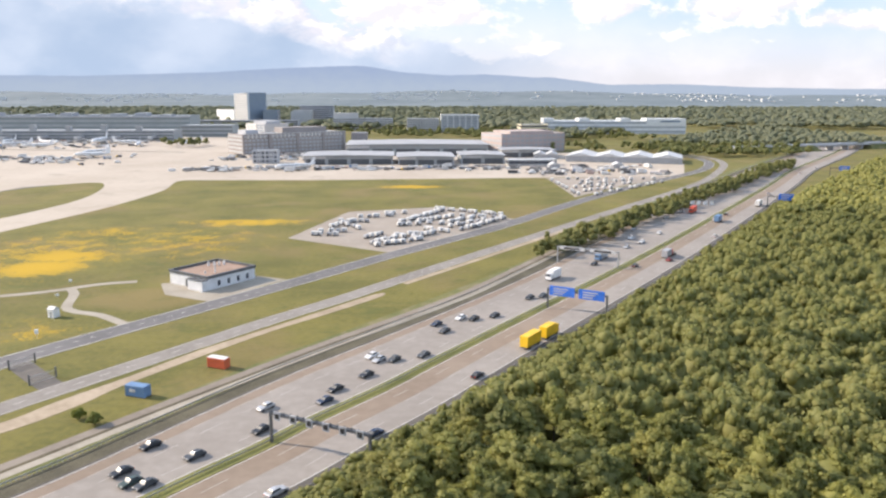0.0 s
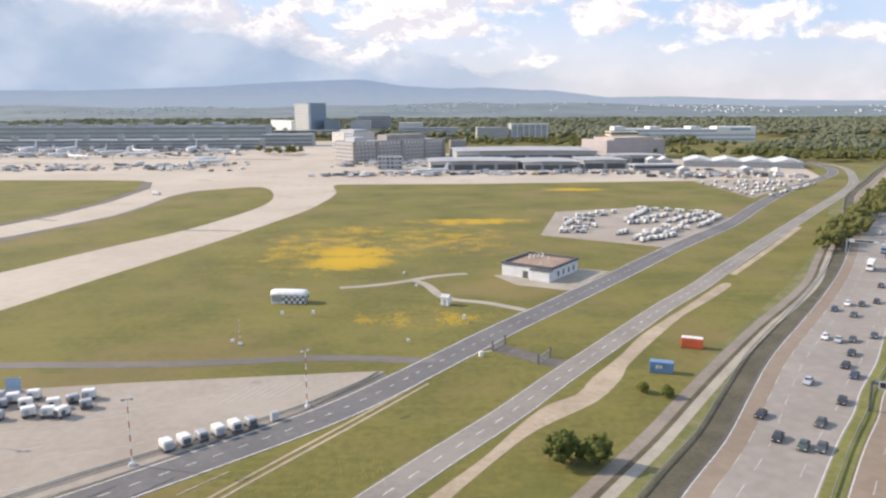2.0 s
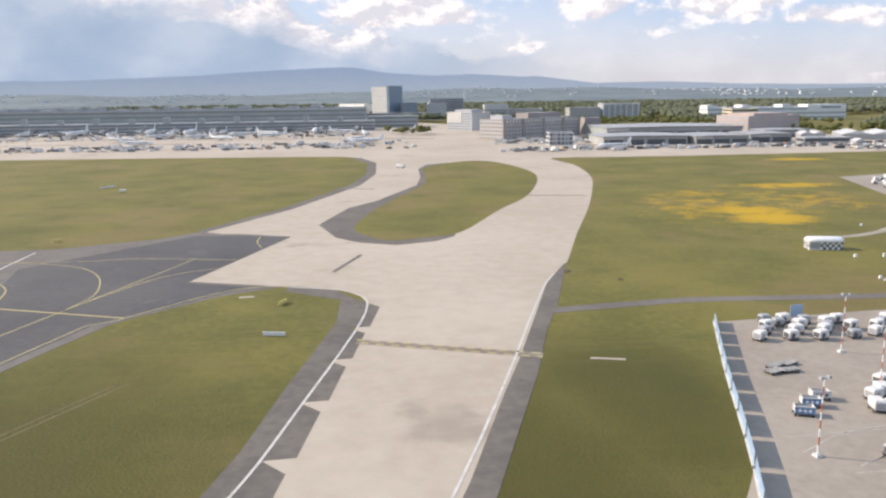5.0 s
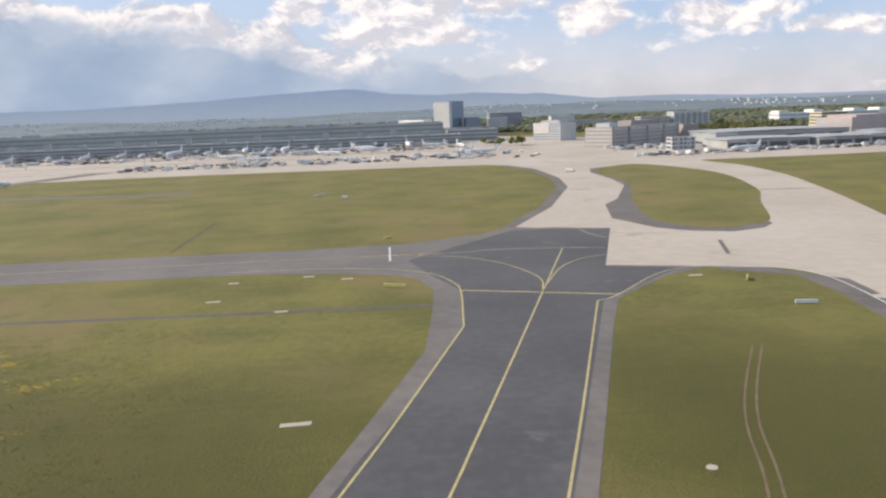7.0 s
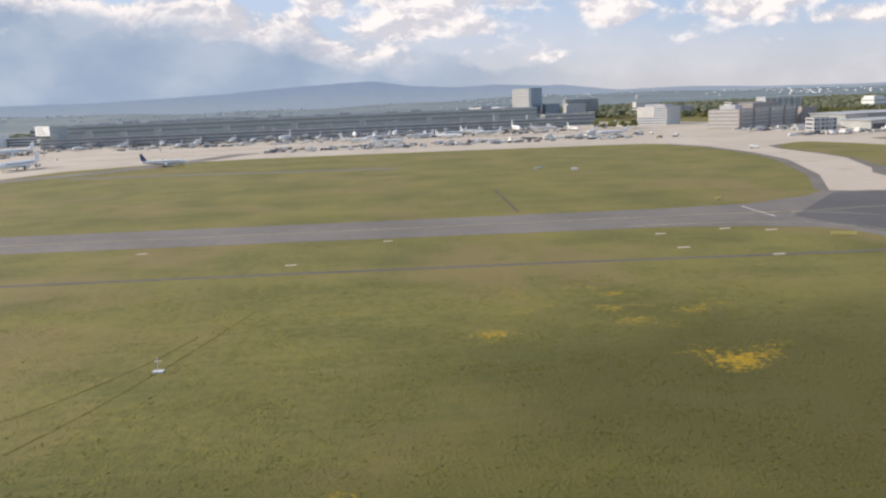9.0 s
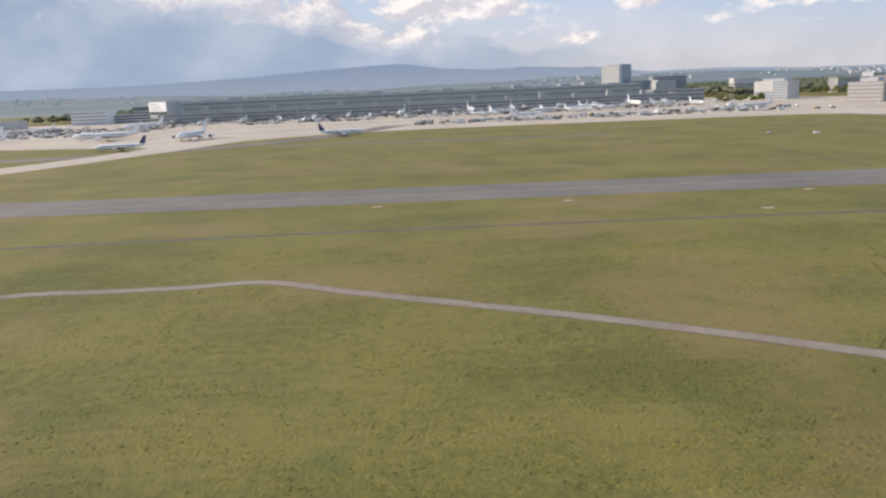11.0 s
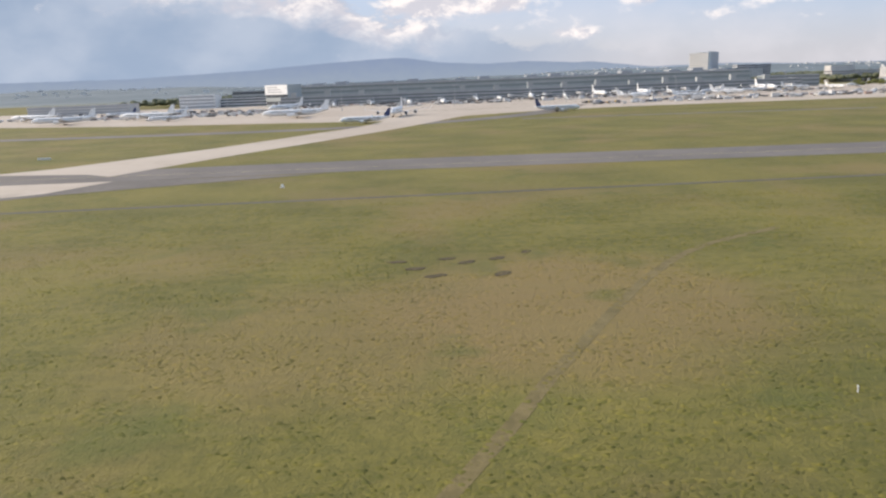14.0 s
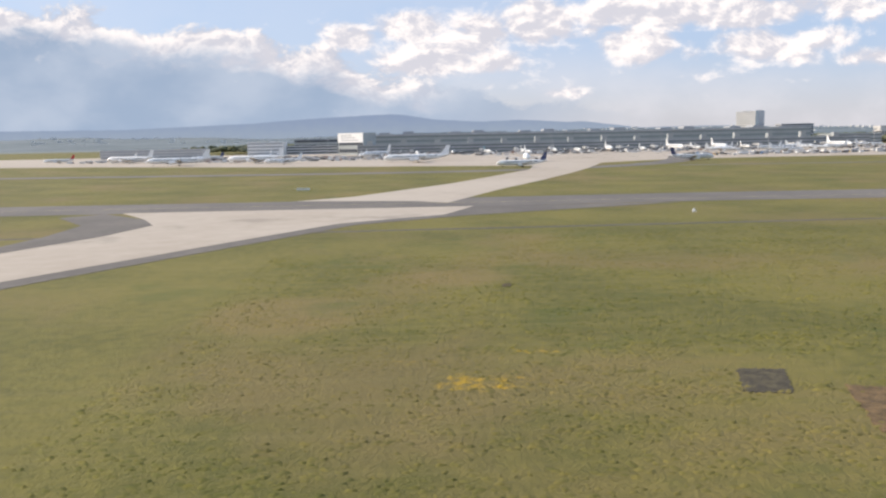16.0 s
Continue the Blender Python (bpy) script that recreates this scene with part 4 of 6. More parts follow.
def tree(seed, height, radius):
    """A broadleaved tree: a tapered trunk with limbs, and a crown."""
    rng = np.random.default_rng(seed)
    ob = thing("tree", "leafy green broadleaved tree in spring foliage", "tree", group="trees of the roadside wood")
    s = Shape()
    top = height * 0.62
    s.tube((0, 0, -0.3), (0.1, 0.05, height * 0.3), 0.26, 0.2, 7)
    s.tube((0.1, 0.05, height * 0.3), (0, 0.1, top), 0.2, 0.08, 6)
    for k in range(6):
        a = rng.uniform(0, 6.28)
        z = height * rng.uniform(0.3, 0.52)
        s.tube((0.08, 0.05, z), (math.cos(a) * radius * 0.6, math.sin(a) * radius * 0.6, z + height * 0.2), 0.09, 0.03, 5)
    part("trunk", s, BARK, ob)
    v, f = crown(rng, radius, height * 0.40, 40, 40, 0.68, 0.27)
    o = new("crown", mesh_of("crown", v + np.array((0, 0, height * 0.60)), f, LEAF))
    o.parent = ob
    return ob


def wood(name, label, spots, rng, lobes, leaves, material, kinds_of=6):
    """Trees too many to count, as one mesh: a few crowns, each turned and stretched for its place."""
    forms = [crown(rng, 1.0, 1.0, lobes, leaves, (0.34 if lobes > 9 else 0.42) if lobes > 4 else 0.62, 0.10 if lobes > 9 else 0.16) for _ in range(kinds_of)]
    vs, fs, n = [], [], 0
    for k, (x, y, h, r) in enumerate(spots):
        v, f = forms[k % kinds_of]
        a = rng.uniform(0, 6.28)
        c, q = math.cos(a), math.sin(a)
        m = np.array(((c, -q, 0), (q, c, 0), (0, 0, 1)))
        vs.append(v @ m.T * (r * rng.uniform(0.85, 1.15), r * rng.uniform(0.85, 1.15), h * 0.40) + (x, y, h * 0.60))
        fs.append(f + n)
        n += len(v)
    return tagged(new(name, mesh_of(name, np.concatenate(vs), np.concatenate(fs), material)), label, "woodland", kind="stuff")


rng = np.random.default_rng(7)
spots = []
for row, y in enumerate(np.arange(70, 960, 5.8)):
    step = 6.0 if y < 380 else 7.5
    for x in np.arange(-140, 0.72 * y + 10, step):
        px, py = x + rng.uniform(-1.6, 1.6), y + rng.uniform(-1.6, 1.6)
        i = min(range(len(mid)), key=lambda e: (mid[e].x - px) ** 2 + (mid[e].y - py) ** 2)
        d = mid[min(i + 1, len(mid) - 1)] - mid[max(i - 1, 0)]
        away = (d.y * (px - mid[i].x) - d.x * (py - mid[i].y)) / d.length
        verge = 29.0 + 4.0 * min(1.0, max(0.0, (py - 120) / 120)) + 30.0 * min(1.0, max(0.0, (py - 480) / 260)) + rng.uniform(-1.0, 3.0)
        if away < verge:
            continue
        young = min(1.0, 0.72 + (away - verge) * 0.03)
        spots.append((px, py, rng.uniform(8.5, 13.5) * young, rng.uniform(3.0, 4.8) * young))
spots.sort(key=lambda q: (q[0] + 58) ** 2 + q[1] ** 2)
kinds = [tree(11, 11.0, 3.9), tree(12, 12.5, 3.4), tree(13, 9.5, 4.3), tree(14, 13.0, 3.8), tree(15, 10.5, 3.2)]
for k, (x, y, h, r) in enumerate(spots[:240]):
    base = kinds[int(rng.integers(5))] if k >= 5 else kinds[k]
    g = h / 11.5
    m = pose(x, y, 0, 0, 0, rng.uniform(0, 360)) @ Matrix.Diagonal((r / 3.8 * rng.uniform(0.9, 1.15), r / 3.8 * rng.uniform(0.9, 1.15), g, 1))
    if k < 5:
        base.matrix_world = m
    else:
        copy_thing(base, m)
wood("roadside_wood", "dense green deciduous wood beside the motorway", [q for q in spots[240:] if q[1] < 400], rng, 14, 20, LEAF_FAR)
wood("roadside_wood_far", "dense green deciduous wood along the far motorway", [q for q in spots[240:] if q[1] >= 400], rng, 6, 4, LEAF_FAR)
# low shrubs along the edge of the wood
shrubs = []
for q, far_on in zip(offset(curve(MID, 30), 27.0), offset(curve(MID, 30), 40.0)):
    out = (far_on - q).normalized()
    for k in range(3):
        d = rng.uniform(-4.0, 7.0)
        shrubs.append((q.x + out.x * d + rng.uniform(-1.5, 1.5), q.y + out.y * d + rng.uniform(-1.5, 1.5), rng.uniform(2.2, 3.4) + 0.28 * (d + 4), rng.uniform(1.5, 2.7)))
wood("wood_edge_shrubs", "low green shrubs along the edge of the wood", [q for q in shrubs if 60 < q[1] < 470], rng, 10, 14, LEAF_FAR)

# shrubs and trees between the fence and the motorway, and the big bush in the grass
hedge = []
for x, y in zip(np.linspace(14, 330, 120), np.linspace(318, 720, 120)):
    for k in range(3):
        hedge.append((x + rng.uniform(-13, 2), y + rng.uniform(-4, 8), rng.uniform(4.0, 9.0), rng.uniform(2.0, 3.4)))
wood("roadside_shrubs", "dark green shrubs and young trees beside the motorway", hedge, rng, 8, 10, LEAF_HEDGE)


def bush(name, label, at, radius, height, seed, clumps, size):
    r = np.random.default_rng(seed)
    ob = thing(name, label, "bush", at)
    s = Shape()
    for k in range(5):
        a = r.uniform(0, 6.28)
        s.tube((0, 0, -0.2), (math.cos(a) * radius * 0.5, math.sin(a) * radius * 0.5, height * 0.5), 0.12, 0.04, 5)
    part("stems", s, BARK, ob)
    v, f = crown(r, radius, height * 0.52, clumps, 16, size * 0.7, 0.26)
    o = new("foliage", mesh_of("foliage", v + np.array((0, 0, height * 0.46)), f, LEAF_BUSH))
    o.parent = ob
    return ob


bush("large_bush", "large round green bush on the grass verge", (-153.5, 127, 0), 3.6, 6.4, 3, 90, 1.0)
bush("large_bush", "green bush beside a larger one on the verge", (-147.5, 126, 0), 3.4, 5.8, 4, 80, 1.0)
bush("low_bush", "low dark bush beside a container", (-128, 160, 0), 1.7, 2.3, 5, 40, 0.6)
bush("low_bush", "low dark bush near the fence path", (-123.5, 157, 0), 1.8, 2.5, 6, 40, 0.6)

# woods far behind the airport
far = []
for k in range(7600):
    y = 1430 + 1800 * rng.random() ** 1.3
    x = rng.uniform(-1500, 0.75 * y + 500)
    if 1500 < y < 1720 and -480 < x < -230:
        continue
    far.append((x, y, rng.uniform(13.5, 16), rng.uniform(8, 14)))
for k in range(1200):
    far.append((rng.uniform(150, 640), rng.uniform(960, 1420), rng.uniform(9, 14), rng.uniform(4, 7)))
far = [q for q in far if not (q[1] < 1500 and q[0] > -640 + 0.75 * q[1] and q[0] < -520 + 0.80 * q[1])]
wood("far_woods", "wide green woods behind the airport, greyed for haze", far, rng, 3, 0, LEAF_HAZE)
park = [(rng.uniform(a, b), rng.uniform(c, d), rng.uniform(7, 12), rng.uniform(3, 6)) for a, b, c, d, k in
        ((-420, -270, 1440, 1560, 30), (-160, 140, 1290, 1345, 40), (60, 330, 1120, 1200, 60), (120, 300, 900, 1000, 40), (235, 420, 820, 960, 170), (-370, -300, 1000, 1050, 16), (-120, 160, 1200, 1290, 60), (-60, 330, 1200, 1420, 110)) for _ in range(k)]
wood("airport_trees", "green trees between the airport buildings", park, rng, 8, 8, LEAF_FAR)

# ---- airport buildings ----


def building(name, label, x0, x1, y0, y1, h, wall, storeys=0, glass=GLASS_DARK, roof=ROOF_GREY, parapet=0.6, bays=0, turn=0.0, category="building"):
    """A flat-roofed block. With bays the windows stand singly, else each storey has a band of windows on its south and west fronts."""
    ob = thing(name, label, category, ((x0 + x1) / 2, (y0 + y1) / 2, 0), turn)
    a, b = (x1 - x0) / 2, (y1 - y0) / 2
    part("wall", Shape().box(-a, a, -b, b, -0.5, h), wall, ob)
    part("roof", Shape().box(-a + 0.5, a - 0.5, -b + 0.5, b - 0.5, h - 0.2, h + 0.06), roof, ob)
    s = Shape()
    for q in ((-a, a, -b, -b + 0.4), (-a, a, b - 0.4, b), (-a, -a + 0.4, -b + 0.4, b - 0.4), (a - 0.4, a, -b + 0.4, b - 0.4)):
        s.box(*q, h, h + parapet)
    part("parapet", s, wall, ob)
    if storeys:
        step = h / storeys
        pane = None
        for k in range(storeys):
            z0, z1 = k * step + step * (0.34 if storeys < 15 else 0.45), k * step + step * (0.80 if storeys < 15 else 0.75)
            if bays:
                w_ = 2 * a / bays
                for j in range(bays):
                    if pane is None:
                        pane = Shape().box(-w_ * 0.32, w_ * 0.32, -0.12, 0.1, 0, z1 - z0).mesh("window", glass)
                    o = new("window", pane)
                    o.parent = ob
                    o.location = (-a + (j + 0.5) * w_, -b, z0)
            else:
                part("window", Shape().box(-a + 0.8, a - 0.8, -b - 0.12, -b + 0.1, z0, z1), glass, ob)
            part("side_window", Shape().box(-a - 0.12, -a + 0.1, -b + 0.8, b - 0.8, z0, z1), glass, ob)
    return ob


def roof_box(ob, x0, x1, y0, y1, z0, z1, material, name="roof_unit"):
    part(name, Shape().box(x0, x1, y0, y1, z0, z1), material, ob)


# office towers
t1 = building("office_tower", "tall pale office tower with a blue glass side", -379.5, -334.5, 1618, 1664, 66, FACADE_LIGHT, 15, GREY, turn=-38)
roof_box(t1, 17, 23, -23.5, 23.2, -0.5, 68.5, GLASS_BLUE, "glass_slab")
roof_box(t1, -12, 2, -14, 14, 66, 68, GREY, "plant_room")
building("office_block", "dark blue glass office block", -325, -296, 1600, 1640, 33, GLASS_NAVY, 8, GLASS_TEAL)
b = building("office_block", "grey office block with a pale end wall", -270, -232, 1640, 1680, 32, FACADE, 8, GLASS_PALE)
roof_box(b, -23.2, -18, -20.3, -19.9, 2, 30, FACADE, "end_panel")
b = building("exhibition_hall", "bright white windowless hall", -487, -367, 1762, 1786, 30, WHITE, turn=-60)
building("low_link", "low grey link building at the tower's foot", -470, -250, 1560, 1596, 14, FACADE_GREY, 3)
# pale offices behind the hangars
b = building("office_building", "pale stone office building with a stepped top", -173, -61, 1470, 1500, 21, FACADE, 5, bays=22)
roof_box(b, -56, -10, -10, 14, 21, 31, FACADE, "upper_storey")
building("office_building", "far grey office building", -263, -190, 1700, 1730, 40, FACADE_GREY, 9)
building("office_building", "pale office wing with bright windows", -36, 20, 1358, 1390, 24, FACADE, 6, bays=12)
b = building("office_building", "office building with an open white portal frame", 24, 91, 1358, 1392, 31, FACADE, 7, GLASS_BLUE)
for k in range(7):
    roof_box(b, -33.5 + 10.6 * k, -32.2 + 10.6 * k, -19.5, -18.0, 0, 31, WHITE, "portal_column")
roof_box(b, -34, 34, -19.6, -18.0, 29.4, 31.4, WHITE, "portal_beam")
# long white hall on the right
hall = building("long_hall", "long white hall with roof boxes", 199, 444, 1308, 1350, 22, WHITE, 3, GLASS_PALE, WHITE, turn=-3)
for k, (f, wide) in enumerate(((0.03, 9), (0.28, 9), (0.57, 9))):
    roof_box(hall, -122 + 245 * f - wide, -122 + 245 * f + wide, -21.3, 12, 20, 26.5, WHITE)
roof_box(hall, 54, 122, -21.6, 14, 16, 26, WHITE, "white_panel")
roof_box(hall, 78, 112, -21.8, -21.5, 20, 23, GLASS_BLUE, "opening")
b = building("brick_hall", "pale red brick warehouse", 54, 142, 906, 956, 22, PINK_BRICK, 4, GREY, bays=14, turn=22)
roof_box(b, -30, 30, -20, 20, 22, 25, PINK_BRICK, "upper_storey")
building("cream_building", "cream coloured square building", 112, 150, 1035, 1065, 27, CREAM, 6)
# the brown office block
b = building("maintenance_office", "long brown-grey office building with rows of pale windows", -254, -118, 920, 960, 22, BRICK, 5, GLASS_PALE, bays=26, turn=36)
for k in range(27):
    roof_box(b, -67.6 + 5.18 * k, -66.8 + 5.18 * k, -20.7, -20.1, 17.8, 22.5, FACADE_LIGHT, "pilaster")
roof_box(b, -67.8, 67.8, -20.9, -20.2, 22.5, 23.2, FACADE, "cornice")
for x in (-68, -35, 1, 36, 66):
    roof_box(b, x - 1.6, x + 1.6, -21.4, -20.1, 0, 22.5, BRICK, "pier")
roof_box(b, -10, 50, -4, 16, 22, 28.5, BRICK, "upper_storey")
roof_box(b, -60, -44, -10, 10, 22, 27, FACADE_GREY, "plant_room")
building("stair_block", "brown windowless stair block", -112, -92, 966, 988, 20, BRICK, 0)
b = building("office_wing", "pale office wing with white front panels", -266, -218, 1112, 1152, 25, FACADE, 7, GLASS_BLUE, turn=-48)
roof_box(b, -23.6, 4, -20.6, -20.1, 12, 25, FACADE_LIGHT, "white_panel")
for k in range(5):
    roof_box(b, -22.5, 3, -20.75, -20.55, 13.4 + 2.4 * k, 14.3 + 2.4 * k, GREY, "window")
roof_box(b, -16, 16, -12, 12, 25, 29, FACADE_GREY, "upper_storey")
b = building("service_building", "grey building with a framed front", -199.5, -175, 774, 790, 12.5, FACADE_GREY, 3, GLASS_DARK, bays=6)
for k in range(5):
    roof_box(b, -12.4 + 6.0 * k, -11.6 + 6.0 * k, -9.2, -8.4, 0, 12.9, PALE, "column")


def hangar(label, x0, x1, y0, y1, h, rise, doors, wall=FACADE_MID):
    """A hall with a low arched roof and dark open doors in its south front."""
    ob = thing("hangar", label, "hangar", ((x0 + x1) / 2, (y0 + y1) / 2, 0))
    a, b = (x1 - x0) / 2, (y1 - y0) / 2
    part("wall", Shape().box(-a, a, -b, b, -0.5, h), wall, ob)
    s = Shape()
    n = 10
    rings = []
    for yy in (-b - 2.5, b + 1):
        top = [(-a - 1.5 + (2 * a + 3) * k / n, yy, h + 0.3 + rise * math.sin(math.pi * k / n)) for k in range(n + 1)]
        rings.append(top + [(p[0], p[1], p[2] - 0.7) for p in reversed(top)])
    part("roof", s.loft(rings), ROOF_GREY, ob)
    wdt = 2 * a / doors
    for k in range(doors):
        # dark panels stand in for the shade inside the open doors
        part("door_opening", Shape().box(-a + wdt * (k + 0.08), -a + wdt * (k + 0.92), -b - 0.15, -b + 0.3, 0, h * 0.62), DARK, ob)
        part("fascia", Shape().box(-a + wdt * (k + 0.04), -a + wdt * (k + 0.96), -b - 0.3, -b + 0.2, h * 0.68, h * 0.95), PALE if k < 1 else FACADE_MID, ob)
    return ob


hangar("grey maintenance hangar with an arched sheet roof", -147, -60, 760, 815, 8.5, 0.7, 4)
hangar("grey hangar with dark open doors", -55, 0, 752, 808, 8, 0.7, 3)
hangar("grey hangar beside a larger one", 8, 52, 764, 812, 8.5, 0.7, 2)
hangar("wide grey hall behind the hangars", -112, 48, 866, 950, 12, 0.9, 6, FACADE_TERM)
hangar("low grey freight shed", 60, 118, 838, 872, 8, 0.8, 3)


def tent(label, x, y, bays, width, depth, h, group, turn=0.0):
    ob = thing("storage_tent", label, "tent", (x, y, 0), turn, group=group)
    part("wall", Shape().box(-width * bays / 2, width * bays / 2, -depth / 2, depth / 2, -0.3, h * 0.62), GREY, ob)
    for k in range(bays):
        x0 = -width * bays / 2 + k * width
        s = Shape()
        s.loft([[(x0, yy, h * 0.62), (x0 + width / 2, yy, h), (x0 + width, yy, h * 0.62)] for yy in (-depth / 2 - 0.6, depth / 2 + 0.6)])
        part("roof", s, TENT, ob)
    return ob


tent("wide white tent hall with low gables", 182, 789, 4, 29, 52, 9.5, "storage tents", -20)
tent("white storage tent with two gables", 106, 828, 2, 13, 30, 8.0, "storage tents", -10)
o = building("cargo_shed", "low shed with a white roof edge", 52, 100, 740, 756, 5.5, FACADE_MID, 1, GLASS_DARK, WHITE, 0.5)
for x, y in ((92, 715), (152, 712)):
    tent("small white storage tent", x, y, 1, 10, 9, 6, "storage tents")

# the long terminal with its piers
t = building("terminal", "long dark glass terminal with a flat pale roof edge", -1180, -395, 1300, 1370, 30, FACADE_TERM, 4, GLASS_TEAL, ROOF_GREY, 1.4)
part("roof_edge", Shape().box(-393, 393, -36.5, -34, 28.6, 30.2), FACADE_GREY, t, "pale metal roof edge")
for k in range(19):
    roof_box(t, -380 + 40 * k, -362 + 40 * k, -20, 10, 30, 32.5 + 1.5 * (k % 3), GREY)
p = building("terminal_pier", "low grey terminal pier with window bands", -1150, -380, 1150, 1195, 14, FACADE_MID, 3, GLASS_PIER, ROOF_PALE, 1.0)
for k in range(15):
    roof_box(p, -370 + 50 * k, -362 + 50 * k, -21, -14, 14, 21 + 2 * (k % 2), FACADE_MID, "stair_tower")
for k in range(15):
    x = -1120 + 51 * k
    g = thing("boarding_bridge", "grey passenger boarding bridge on a column", "bridge", (x, 1148, 0), group="boarding bridges")
    part("tunnel", Shape().box(-1.6, 1.6, -24, 2, 4.2, 7.2), GREY, g, bevel=0.2)
    part("cab", Shape().box(-2.6, 2.6, -29, -24, 3.9, 7.5), PALE, g, bevel=0.3)
    part("column", Shape().tube((0, -20, 0), (0, -20, 4.3), 0.5), STEEL, g)
    part("wheel_frame", Shape().box(-1.8, 1.8, -20.8, -19.2, 0, 0.9), DARK, g)
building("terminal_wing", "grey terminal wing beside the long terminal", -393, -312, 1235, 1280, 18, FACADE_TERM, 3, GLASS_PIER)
b = building("freight_building", "white walled building on a dark base", -1187, -1123, 1190, 1215, 33, FACADE_TERM, 3, turn=-48)
part("white_board", Shape().box(-32.4, 32.4, -13.2, -12.5, 19, 33.4), WHITE, b, "blank white facade board")
for k in range(3):
    part("writing_bar", Shape().box(-24, 20 - 8 * k, -13.4, -13.2, 22 + 3.6 * k, 23.2 + 3.6 * k), GREY, b)
b = building("freight_building", "white terminal building with rows of grey windows", -1348, -1288, 1300, 1340, 22, WHITE, 4, GREY)
building("freight_building", "low pale freight building", -1300, -1200, 1330, 1370, 14, PALE, 3)
building("freight_building", "low white freight building", -1560, -1400, 1220, 1260, 13, FACADE, 3, GREY)
building("freight_building", "dark flat freight hall", -1290, -1180, 1420, 1470, 26, FACADE_TERM, 3)
building("freight_building", "dark flat hall behind the terminal", -1080, -900, 1420, 1470, 33, FACADE_TERM, 3)

# flyover of the motorway
f = thing("motorway_bridge", "grey concrete bridge across the motorway", "bridge", (520, 945, 0), 19)
part("deck", Shape().box(-190, 190, -7, 7, 5.5, 7.0), FACADE_GREY, f)
part("parapet", Shape().box(-190, 190, -7.3, -6.9, 7.0, 8.2), PALE, f)
part("parapet", Shape().box(-190, 190, 6.9, 7.3, 7.0, 8.2), PALE, f)
for x in (-60, -34, -8, 18):
    part("pier", Shape().box(x - 1, x + 1, -5, 5, -0.5, 5.6), FACADE_GREY, f)
part("embankment", Shape().box(-190, -62, -16, 16, -0.5, 6.2, 4, 9), BANK, f)
part("embankment", Shape().box(24, 190, -16, 16, -0.5, 6.2, 4, 9), BANK, f)

# haze-tinted wooded foothills beyond the plain, with pale houses of towns on them


def rise(x, y):
    f = min(1.0, max(0.0, (y - 3300.0) / 3000.0))
    return 78.0 * f * f * (3 - 2 * f) * (0.8 + 0.2 * math.sin(x * 0.0013 + 0.6)) + 6.0 * f * math.sin(x * 0.006 + y * 0.002)


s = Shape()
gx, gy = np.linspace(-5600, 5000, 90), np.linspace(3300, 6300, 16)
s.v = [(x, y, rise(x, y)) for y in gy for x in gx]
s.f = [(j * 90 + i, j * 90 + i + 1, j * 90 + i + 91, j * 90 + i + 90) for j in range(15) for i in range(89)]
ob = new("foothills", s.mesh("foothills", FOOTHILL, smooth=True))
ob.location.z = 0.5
tagged(ob, "wooded foothills beyond the airport, tinted blue-green for haze", "hill", kind="structure")
s = Shape()
for k in range(750):
    y = rng.uniform(4300, 6100)
    x = rng.uniform(-0.65, 0.75) * y - 400
    if rng.random() > 0.12 + 0.75 * (0.5 + 0.5 * math.sin(x * 0.0034 + 1.0)) ** 3:
        continue
    a, h = rng.uniform(6, 20), rng.uniform(4, 9) + (rng.random() < 0.03) * 14
    z = rise(x, y)
    s.box(x - a, x + a, y - 8, y + 8, z - 6, z + h)
tagged(new("far_town", s.mesh("far_town", OFF_WHITE)), "pale houses of far towns on the foothills", "town", kind="stuff")

# ---- aircraft ----


